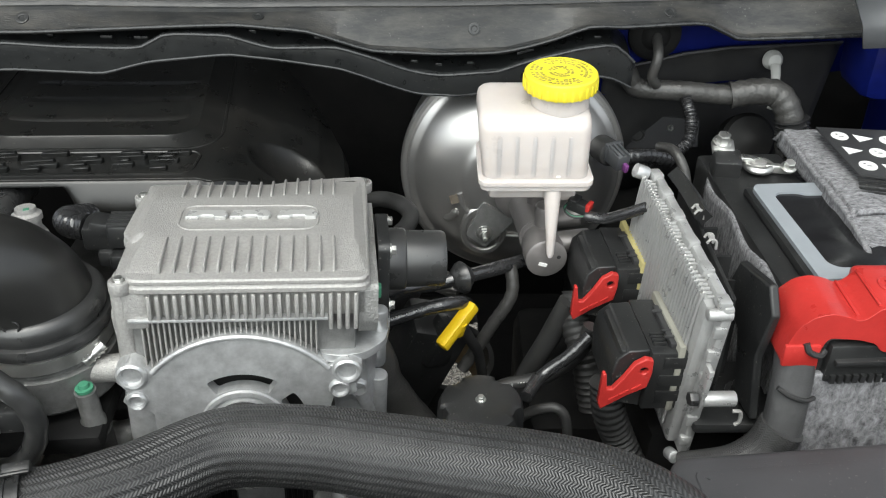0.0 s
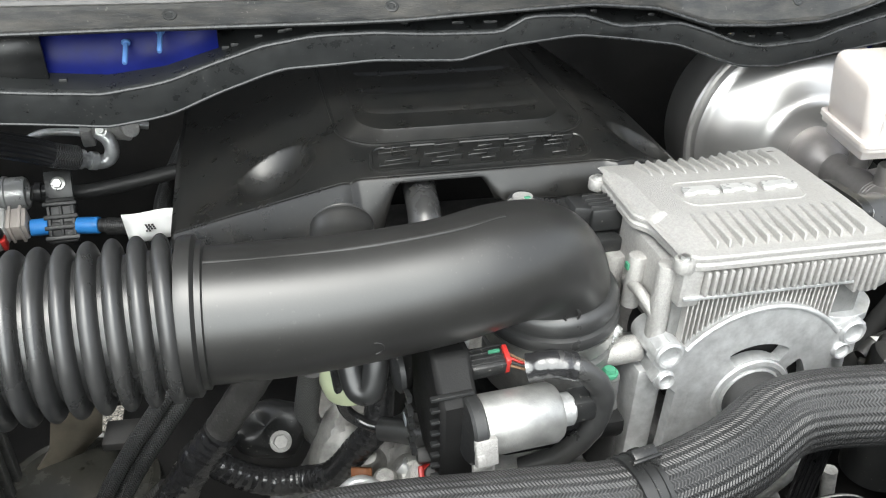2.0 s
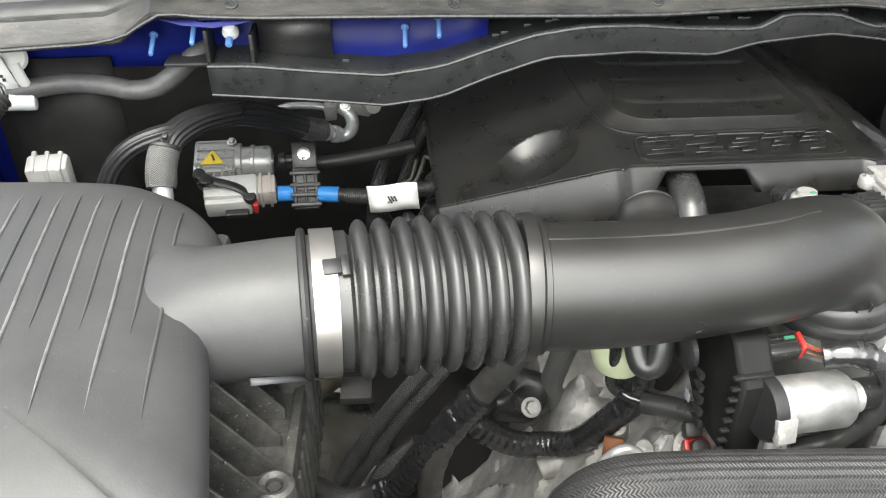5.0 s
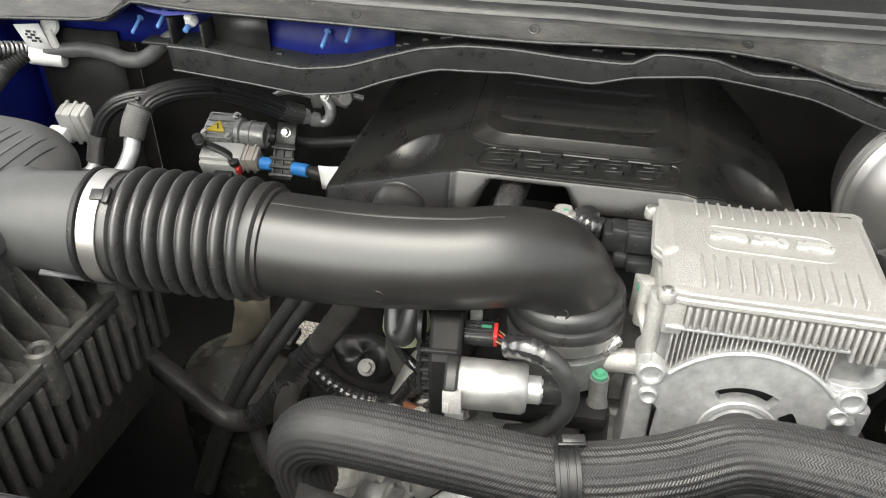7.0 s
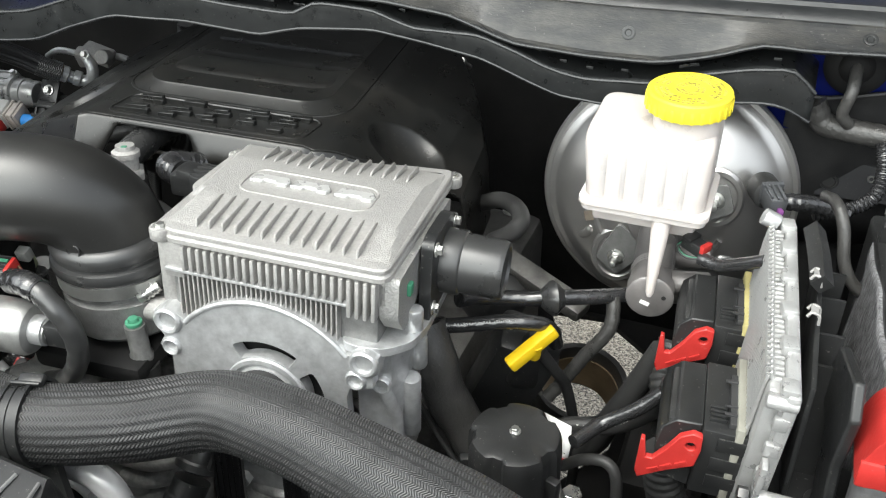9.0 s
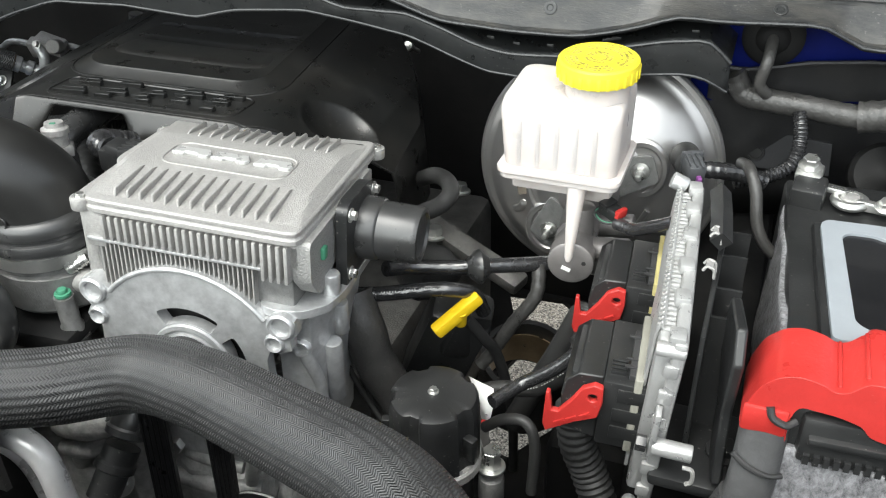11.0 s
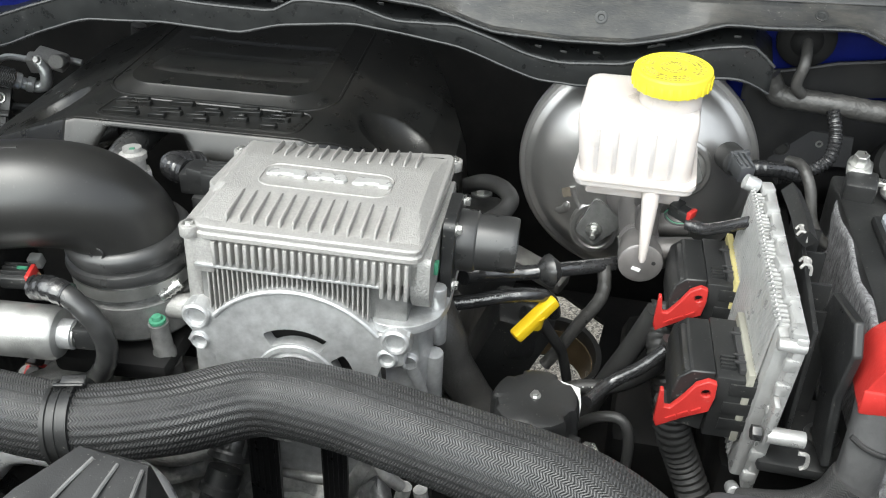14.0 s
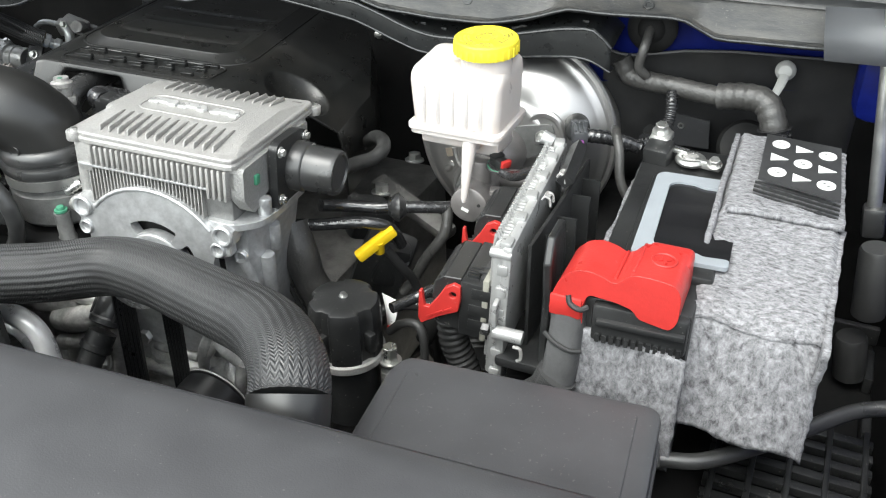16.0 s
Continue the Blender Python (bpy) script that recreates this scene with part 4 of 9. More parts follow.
# case below the lid: fat fins in front, rough cast flank
bm = bmesh.new()
span(bm, 0.006, 0.192, 0.0, 0.165, -0.032, -0.004, bev=0.003)
gpart("inverter_body", bm, CAST)
for k in range(25):
    x = 0.021 + 0.0067 * k
    low = -0.029 if k < 21 else -0.041
    bm = bmesh.new()
    box(bm, 0.0036, 0.016, -0.0065 - low, pose(x, 0.0, (low - 0.0065) / 2), 0.0013, 2)
    gpart("wall_fin", bm, CAST)
bm = bmesh.new()
span(bm, 0.003, 0.1595, -0.0065, 0.02, -0.0325, -0.0295, bev=0.0008)
gpart("wall_ledge", bm, CAST_SMOOTH)
bm = bmesh.new()
span(bm, 0.0, 0.019, -0.004, 0.022, -0.04, -0.005, bev=0.003)
gpart("corner_boss", bm, CAST)
bm = bmesh.new()
plate(bm, corner_round([(0.0, -0.004), (0.0, -0.04), (0.018, -0.062), (0.03, -0.06), (0.05, -0.05), (0.08, -0.044), (0.15, -0.044), (0.15, -0.004)], 0.006), [], 0.016, pose(0.184, 0, 0, 90, 0, 90))
soften(gpart("rough_flank", bm, CAST_ROUGH), 0.002)
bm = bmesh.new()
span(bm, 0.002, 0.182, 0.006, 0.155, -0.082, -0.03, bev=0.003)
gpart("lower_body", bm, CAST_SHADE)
for k in range(33):
    bm = bmesh.new()
    x = 0.012 + 0.0043 * k
    box(bm, 0.0015, 0.012, 0.046, pose(x, 0.004, -0.056), 0.0005, 1)
    gpart("thin_fin", bm, CAST)
# drive end shield with ears, slots and pulley
SC = (0.0875, -0.139)
outer = []
for a in range(140, 39, -4):
    outer.append((SC[0] + 0.0931 * math.cos(radians(a)), SC[1] + 0.0931 * math.sin(radians(a))))
outer += [(0.166, -0.078), (0.175, -0.07), (0.1865, -0.076), (0.188, -0.09), (0.182, -0.096), (0.183, -0.106), (0.172, -0.112), (0.163, -0.112), (0.16, -0.122), (0.166, -0.2), (0.16, -0.25), (0.02, -0.25), (0.012, -0.2), (0.014, -0.125),
          (0.008, -0.119), (-0.004, -0.119), (-0.01, -0.11), (-0.005, -0.1), (-0.013, -0.09), (-0.012, -0.076), (-0.002, -0.07), (0.01, -0.075)]


def slot(a0, a1, r0, r1, n=10):
    p = [(SC[0] + r1 * math.cos(radians(a0 + (a1 - a0) * k / n)), SC[1] + r1 * math.sin(radians(a0 + (a1 - a0) * k / n))) for k in range(n + 1)]
    return corner_round(p + [(SC[0] + r0 * math.cos(radians(a1 + (a0 - a1) * k / n)), SC[1] + r0 * math.sin(radians(a1 + (a0 - a1) * k / n))) for k in range(n + 1)], 0.003, 2)


holes = [slot(a, a + 66, 0.039, 0.054) for a in (57, 333)]
bm = bmesh.new()
plate(bm, outer, holes, 0.012, pose(0, 0.0055, 0, 90, 0, 0))
soften(gpart("end_shield", bm, CAST_SMOOTH), 0.0015)
bm = bmesh.new()
sweep(bm, [(SC[0] + 0.0918 * math.cos(radians(a)), -0.0062, SC[1] + 0.0918 * math.sin(radians(a))) for a in range(141, 38, -6)], 0.0024, 10, 4)
gpart("shield_rim", bm, CAST_SMOOTH)
bm = bmesh.new()
cyl(bm, 0.06, 0.1, pose(SC[0], 0.112, SC[1], 90, 0, 0), 40)
gpart("stator_case", bm, DARK)
bm = bmesh.new()
lathe(bm, [(0.0375, 0.0), (0.0365, 0.0025), (0.033, 0.003), (0.0315, 0.0005), (0.0295, 0.0), (0.0285, 0.003), (0.0265, 0.004)], pose(SC[0], -0.0062, SC[1], 90, 0, 0), 48)
gpart("hub_ring", bm, CAST_SMOOTH)
bm = bmesh.new()
lathe(bm, [(0.0275, 0.0), (0.0275, 0.012), (0.03, 0.014), (0.03, 0.045), (0.024, 0.047)], pose(SC[0], -0.006, SC[1], 90, 0, 0), 40)
gpart("pulley", bm, DARK, "black generator pulley")
for x, z, r, y in ((0.0, -0.0833, 0.0128, 0.006), (0.1745, -0.0833, 0.0128, 0.006), (0.0015, -0.109, 0.0088, 0.006), (0.168, -0.1015, 0.0092, 0.006), (0.184, -0.117, 0.0088, 0.025)):
    bm = bmesh.new()
    lathe(bm, [(r * 0.62, -0.012), (r * 0.6, 0.0135), (r * 0.66, 0.0155), (r * 0.82, 0.0162), (r * 0.96, 0.0148), (r, 0.0125), (r * 1.06, -0.03)], pose(x, y, z, 90, 0, 0), 32, cap=False)
    cyl(bm, r * 0.64, 0.003, pose(x, y - 0.004, z, 90, 0, 0), 20)
    gpart("bolt_ear", bm, CAST_SMOOTH)
# shelf behind the right ears and the smooth lower casting
bm = bmesh.new()
plate(bm, corner_round([(0.152, 0.0), (0.168, -0.004), (0.19, 0.0), (0.208, 0.018), (0.213, 0.045), (0.213, 0.12), (0.15, 0.12)], 0.008), [], 0.008, pose(0, 0, -0.078))
soften(gpart("shelf", bm, CAST_SMOOTH), 0.002)
bm = bmesh.new()
surface(bm, [[(0.155 + 0.012 * t, 0.012, z), (0.19 + 0.004 * t, 0.014, z), (0.203 - 0.006 * t, 0.03, z), (0.207 - 0.012 * t, 0.06, z), (0.205 - 0.014 * t, 0.12, z)] for z, t in ((-0.074, 0), (-0.09, 0.3), (-0.13, 0.7), (-0.19, 1.0), (-0.26, 1.0))])
gpart("side_casting", bm, CAST_SMOOTH)
for y, z0, z1, r in ((0.058, -0.125, -0.09, 0.0075), (0.045, -0.19, -0.12, 0.0085)):
    bm = bmesh.new()
    cyl(bm, r, z1 - z0, pose(0.203, y, z0, 8, 0, 0), 20, 0.002)
    gpart("side_boss", bm, CAST_SMOOTH)
bm = bmesh.new()
cyl(bm, 0.0075, 0.022, pose(0.203, 0.036, -0.072), 20, 0.002)
gpart("post", bm, CAST_SMOOTH)
bm = bmesh.new()
sweep(bm, [(0.186, 0.012, -0.12), (0.196, 0.02, -0.16), (0.198, 0.024, -0.22)], 0.006, 10, 6)
gpart("side_web", bm, CAST_SMOOTH)
bm = bmesh.new()
span(bm, -0.014, 0.012, 0.01, 0.07, -0.25, -0.112, bev=0.006)
gpart("side_bracket", bm, CAST_SMOOTH)
# round black connector on the side
bm = bmesh.new()
plate(bm, corner_round([(0.05, -0.075), (0.05, 0.002), (0.062, 0.006), (0.108, 0.004), (0.128, -0.006), (0.134, -0.03), (0.132, -0.07), (0.12, -0.078)], 0.006), [], 0.01, pose(0.202, 0, 0, 90, 0, 90))
soften(gpart("terminal_plate", bm, BLACK), 0.002)
bm = bmesh.new()
lathe(bm, [(0.0285, 0), (0.0285, 0.016), (0.0275, 0.0175), (0.0262, 0.018), (0.0258, 0.05), (0.0252, 0.052), (0.0245, 0.054), (0.021, 0.0545), (0.02, 0.052)], pose(0.211, 0.096, -0.036, 0, 90, 0), 40)
gpart("round_terminal_cover", bm, RUBBER, "round black terminal cover")
for y, z in ((0.0585, -0.0053), (0.058, -0.0617), (0.118, -0.0085)):
    bolt("terminal_screw", pose(0.212, y, z, 0, 90, 0), 0.0044, gen, ZINC)
bm = bmesh.new()
box(bm, 0.004, 0.008, 0.011, pose(0.2015, 0.025, -0.0246, 0, 0, 0), 0.001)
gpart("green_mark", bm, GREEN, "green inspection mark")
# cast flank with bosses beside the duct
bm = bmesh.new()
span(bm, -0.006, 0.008, 0.012, 0.1, -0.07, -0.008, bev=0.005)
gpart("flank", bm, CAST)
for x, y, z0, z1, r in ((-0.004, 0.014, -0.078, -0.008, 0.0085), (-0.011, 0.05, -0.07, -0.02, 0.008), (-0.01, 0.088, -0.085, -0.04, 0.01)):
    bm = bmesh.new()
    cyl(bm, r, z1 - z0, pose(x, y, z0), 20, 0.002)
    gpart("flank_boss", bm, CAST)
bm = bmesh.new()
sweep(bm, [(-0.008, 0.014, -0.055), (-0.014, 0.032, -0.045), (-0.012, 0.06, -0.05)], 0.005, 10, 5)
gpart("flank_web", bm, CAST)
bm = bmesh.new()
box(bm, 0.002, 0.006, 0.006, pose(-0.0195, 0.05, -0.03), 0.0005)
gpart("flank_mark", bm, GREEN, "green inspection mark")
# black plug on the other flank
plug = bmesh.new()
box(plug, 0.03, 0.032, 0.022, pose(-0.018, 0.115, -0.014), 0.003)
box(plug, 0.022, 0.024, 0.016, pose(-0.038, 0.115, -0.01, 0, 8, 0), 0.003)
box(plug, 0.026, 0.022, 0.014, pose(-0.018, 0.1, -0.034), 0.003)
plug = gpart("signal_plug", plug, BLACK, "black signal plug")
for k in range(4):
    bm = bmesh.new()
    box(bm, 0.026, 0.0015, 0.024, pose(-0.02, 0.104 + 0.007 * k, -0.013), 0.0004)
    part("plug_rib", bm, BLACK, plug)

# ---- brake booster, master cylinder, reservoir ----
BC = Vector((0.09, 1.0, 1.075))
BM = axis(BC, BC + Vector((0.03, -1.0, 0.12)))
boost = thing("brake_booster", "round shiny steel brake booster with a bead round its rim", "brake booster")
bm = bmesh.new()
R = 0.14
lathe(bm, [(R - 0.012, -0.1), (R - 0.004, -0.085), (R - 0.002, -0.05), (R, -0.045), (R, -0.014), (R + 0.003, -0.012), (R + 0.0045, -0.008), (R + 0.0045, -0.002), (R + 0.002, 0.001), (R - 0.003, 0.001), (R - 0.004, 0.003), (R - 0.005, 0.01), (R - 0.0085, 0.0125), (R - 0.012, 0.0135),
           (R - 0.0155, 0.018), (R - 0.023, 0.0265), (R - 0.032, 0.0345), (R - 0.043, 0.0415), (R - 0.055, 0.047), (R - 0.066, 0.0505), (R - 0.072, 0.052), (R - 0.0745, 0.0545), (R - 0.079, 0.0565), (R - 0.084, 0.057), (0.03, 0.0575), (0.0, 0.0575)], BM, 112)
part("shell", bm, BOOSTER_M, boost)
BN = ((0.0523, 0.9055, 1.0235), (0.148, 0.93, 1.108))
for p in BN:
    q = BM.inverted() @ Vector(p)
    a = math.degrees(math.atan2(q.y, q.x))
    bm = bmesh.new()
    lathe(bm, [(0.03, -0.004), (0.03, 0.001), (0.0275, 0.0035), (0.0235, 0.0035), (0.0215, 0.0015), (0.0, 0.0015)], BM @ pose(q.x, q.y, 0.0535) @ Matrix.Diagonal((1.0, 1.15, 1, 1)), 40)
    part("pressed_seat", bm, BOOSTER_M, boost)
    bm = bmesh.new()
    plate(bm, corner_round([(-0.034, -0.024), (0.016, -0.018), (0.018, 0.014), (-0.034, 0.024)], 0.006), [], 0.004, BM @ pose(q.x, q.y, 0.0565, 0, 0, a))
    soften(part("stud_plate", bm, CAST_SHADE, boost), 0.001)
    bolt("nut", BM @ pose(q.x, q.y, 0.0605), 0.0068, boost, ZINC, 0.009)
    bm = bmesh.new()
    cyl(bm, 0.0038, 0.022, BM @ pose(q.x, q.y, 0.062), 14, 0.001)
    part("stud", bm, ZINC, boost)
for a in (205, 322):
    bm = bmesh.new()
    c, s = math.cos(radians(a)), math.sin(radians(a))
    sweep(bm, [BM @ Vector((0.082 * c, 0.082 * s, 0.0465)), BM @ Vector((0.09 * c - 0.008 * s, 0.09 * s + 0.008 * c, 0.0425)), BM @ Vector((0.104 * c - 0.01 * s, 0.104 * s + 0.01 * c, 0.0345))], 0.0055, 12, 6, rad=lambda s: 0.5 + 0.5 * step(0, 0.2, s) * step(1, 0.8, s))
    part("pressed_rib", bm, BOOSTER_M, boost)
# raised ridge running round under the nuts
bm = bmesh.new()
sweep(bm, [BM @ Vector((0.072 * math.cos(radians(a)), 0.072 * math.sin(radians(a)), 0.0525)) for a in range(190, 350, 10)], 0.0034, 10, 4)
part("pressed_ridge", bm, BOOSTER_M, boost)
bm = bmesh.new()
box(bm, 0.0005, 0.012, 0.016, BM @ pose(-0.075, -0.02, 0.0515, 0, 90, 15))
part("paper_mark", bm, RUST, boost)

mcyl = thing("master_cylinder", "grey aluminium brake master cylinder below the reservoir", "master cylinder")
P0, P1 = Vector((0.111, 0.778, 1.0815)), Vector((0.093, 0.95, 1.079))
bm = bmesh.new()
lathe(bm, [(0.0, 0.0), (0.0205, 0.0), (0.0225, 0.0015), (0.0225, 0.02), (0.0205, 0.022), (0.0205, 0.12), (0.026, 0.125), (0.034, 0.145), (0.034, 0.17)], axis(P0, P1), 40)
part("bore", bm, CYLINDER, mcyl)
for m, r, h in ((pose(0.112, 0.82, 1.09), 0.012, 0.035), (pose(0.108, 0.87, 1.09), 0.012, 0.035), (pose(0.118, 0.815, 1.078, 0, 82, 0), 0.0125, 0.045), (pose(0.118, 0.865, 1.078, 0, 82, 0), 0.0125, 0.04)):
    bm = bmesh.new()
    cyl(bm, r, h, m, 20, 0.003)
    part("port", bm, CYLINDER, mcyl)
for k in range(3):
    bm = bmesh.new()
    torus(bm, 0.0208, 0.0008, axis(P0, P1) @ pose(0, 0, 0.04 + 0.004 * k), 36, 6)
    part("machined_line", bm, CYLINDER, mcyl)
bm = bmesh.new()
box(bm, 0.009, 0.0015, 0.0035, axis(P0, P1) @ pose(0.004, -0.006, -0.0005, 90, 0, 20))
part("paint_mark", bm, WHITE, mcyl)
bm = bmesh.new()
cyl(bm, 0.0022, 0.001, axis(P0, P1) @ pose(-0.013, 0.002, -0.0006), 12)
part("vent_hole", bm, DARK, mcyl)

res = thing("brake_fluid_reservoir", "milky white brake fluid reservoir with bright yellow cap", "fluid reservoir")
bm = bmesh.new()
rows = []
for z, x0, x1, y0, y1, r in ((1.17, 0.045, 0.1425, 0.7805, 0.856, 0.008), (1.174, 0.041, 0.1465, 0.7765, 0.86, 0.011), (1.2, 0.038, 0.147, 0.777, 0.863, 0.012), (1.229, 0.035, 0.1475, 0.7775, 0.866, 0.013), (1.2355, 0.0352, 0.1472, 0.779, 0.866, 0.013),
                             (1.2405, 0.0362, 0.1462, 0.783, 0.8655, 0.013), (1.2432, 0.0385, 0.144, 0.7865, 0.8635, 0.012), (1.2445, 0.043, 0.14, 0.791, 0.859, 0.01), (1.245, 0.055, 0.12, 0.8, 0.845, 0.008), (1.245, 0.0848, 0.0852, 0.8248, 0.8252, 0.0001)):
    o = rounded(x0, y0, x1, y1, r, 6)
    rows.append([(x, y, z + 0.06 * max(0.0, y - 0.79) * step(1.2, 1.243, z)) for x, y in o + o[:1]])
surface(bm, rows)
part("tank", bm, MILKY, res, angle=60)
for z, h, g in ((1.1745, 0.0055, 0.0), (1.1685, 0.005, 0.0022)):
    bm = bmesh.new()
    plate(bm, rounded(0.0355 + g, 0.769 + g, 0.152 - g, 0.866 - g, 0.01), [], h, pose(0, 0, z))
    soften(part("seam_flange", bm, MILKY, res), 0.0018)
bm = bmesh.new()
span(bm, 0.047, 0.12, 0.785, 0.86, 1.152, 1.17, bev=0.004)
part("sump", bm, MILKY, res)
bm = bmesh.new()
span(bm, 0.105, 0.14, 0.8, 0.85, 1.14, 1.165, bev=0.005)
part("outlet", bm, MILKY, res)
bm = bmesh.new()
lathe(bm, [(0.0092, 0.0), (0.0085, -0.012), (0.006, -0.045), (0.0038, -0.074), (0.002, -0.078)], pose(0.112, 0.781, 1.17, -14, 0, 0), 18)
part("spout", bm, MILKY, res)
bm = bmesh.new()
lathe(bm, [(0.03, 0.0), (0.03, 0.034), (0.029, 0.038), (0.029, 0.0585)], pose(0.1175, 0.815, 1.206), 36)
part("neck", bm, MILKY, res)
for k in range(5):
    bm = bmesh.new()
    box(bm, 0.004, 0.0008, 0.044, pose(0.056 + 0.0175 * k, 0.7768, 1.204, 0, 0, 0), 0.0003)
    part("moulded_rib", bm, MILKY, res)
bm = bmesh.new()
box(bm, 0.004, 0.002, 0.0022, pose(0.116, 0.7752, 1.183), 0.0006)
part("level_mark", bm, WHITE, res)
bm = bmesh.new()
prof = [(0.028, 0.001), (0.035, 0.0), (0.0362, 0.0008), (0.0366, 0.003), (0.0368, 0.012), (0.0362, 0.0155), (0.034, 0.017), (0.0318, 0.0166)]
prof += [(r + e, 0.0162 + (0.0005 if e else 0)) for r in (0.026, 0.021, 0.016, 0.011, 0.006) for e in (0.0012, 0.0)]
lathe(bm, prof + [(0.0, 0.0162)], pose(0.1165, 0.8165, 1.262, 3, 0, 0), 72)
cap = part("cap", bm, YELLOW, res, "bright yellow screw cap")
for k in range(28):
    a = 6.28319 * k / 28
    bm = bmesh.new()
    box(bm, 0.0012, 0.0035, 0.0105, pose(0.1165 + 0.0369 * math.cos(a), 0.8165 + 0.0369 * math.sin(a), 1.268 + 0.0524 * 0.037 * math.sin(a), 3, 0, math.degrees(a)), 0.0004)
    part("grip", bm, YELLOW, cap)
DARKYEL = mat("worn_cap_print", (0.34, 0.3, 0.06), 0.6, var=0.5, scale=120)
for rr, count in ((0.0292, 46), (0.0247, 38), (0.0203, 30), (0.0115, 18), (0.0075, 12)):
    for k in range(count):
        a = 6.28319 * k / count
        if (k * 5 + count) % 7 == 0 or abs(math.sin(a + 0.75)) < 0.2 and rr > 0.015:
            continue
        bm = bmesh.new()
        box(bm, 0.0026, 0.0022 + 0.0009 * (k % 3), 0.0006, pose(0.1165 + rr * math.cos(a), 0.8165 + rr * math.sin(a), 1.2785 + 0.0524 * rr * math.sin(a), 3, 0, math.degrees(a)))
        part("print_bar", bm, DARKYEL, cap)

# ---- engine control module with its two plugs ----
EP = pose(0.236, 0.578, 1.166, 2.5, 0, 4.2) @ pose(0, 0, 0, 0, 3.5, 0)
ecu = thing("engine_control_module", "upright cast aluminium engine control module with fins", "control module", at=EP)
bm = bmesh.new()
span(bm, -0.017, -0.004, 0.004, 0.208, -0.165, -0.002, bev=0.004)
part("housing", bm, MODULE, ecu)
bm = bmesh.new()
span(bm, -0.006, 0.004, -0.006, 0.216, -0.172, 0.004, bev=0.003)
part("rim", bm, MODULE, ecu)
for k in range(33):
    bm = bmesh.new()
    y = 0.016 + 0.0059 * k
    sweep(bm, [(-0.007, y, -0.001), (-0.014, y, -0.0015), (-0.019, y, -0.009), (-0.0198, y, -0.15)], 0.0016, 8, 4)
    part("fin", bm, MODULE, ecu)
for k, y in enumerate((0.004, 0.05, 0.092, 0.135, 0.175, 0.21)):
    bm = bmesh.new()
    box(bm, 0.012, 0.015, 0.009, pose(-0.004, y, 0.003, 0, 0, 4 * (k % 3)), 0.002)
    part("lug", bm, MODULE, ecu)
for k in range(6):
    bm = bmesh.new()
    box(bm, 0.011, 0.006, 0.012, pose(-0.004, -0.0045, -0.022 - 0.026 * k, 0, 0, 0), 0.002)
    part("edge_clip", bm, MODULE, ecu)
bm = bmesh.new()
cyl(bm, 0.0055, 0.022, pose(-0.018, -0.002, -0.005, 0, 90, 0), 16, 0.002)
part("corner_post", bm, MODULE, ecu)
bm = bmesh.new()
cyl(bm, 0.007, 0.03, pose(-0.006, -0.014, -0.09, 0, 90, 0), 20, 0.001)
part("mount_arm", bm, MODULE, ecu)
bm = bmesh.new()
box(bm, 0.005, 0.013, 0.044, pose(-0.006, -0.012, -0.077), 0.0015)
part("arm_plate", bm, MODULE, ecu)
bolt("arm_nut", pose(-0.0085, -0.014, -0.09, 0, -90, 0), 0.0065, ecu, RUBBER, 0.008, flange=False)
bm = bmesh.new()
cyl(bm, 0.006, 0.016, pose(-0.012, 0.002, -0.176, 60, 0, 0), 12, 0.001)
part("mount_lug", bm, CAST_SMOOTH, ecu)
bm = bmesh.new()
cyl(bm, 0.0075, 0.014, pose(-0.012, 0.214, 0.002, 0, -70, 0), 12, 0.001)
part("mount_lug", bm, CAST_SMOOTH, ecu)


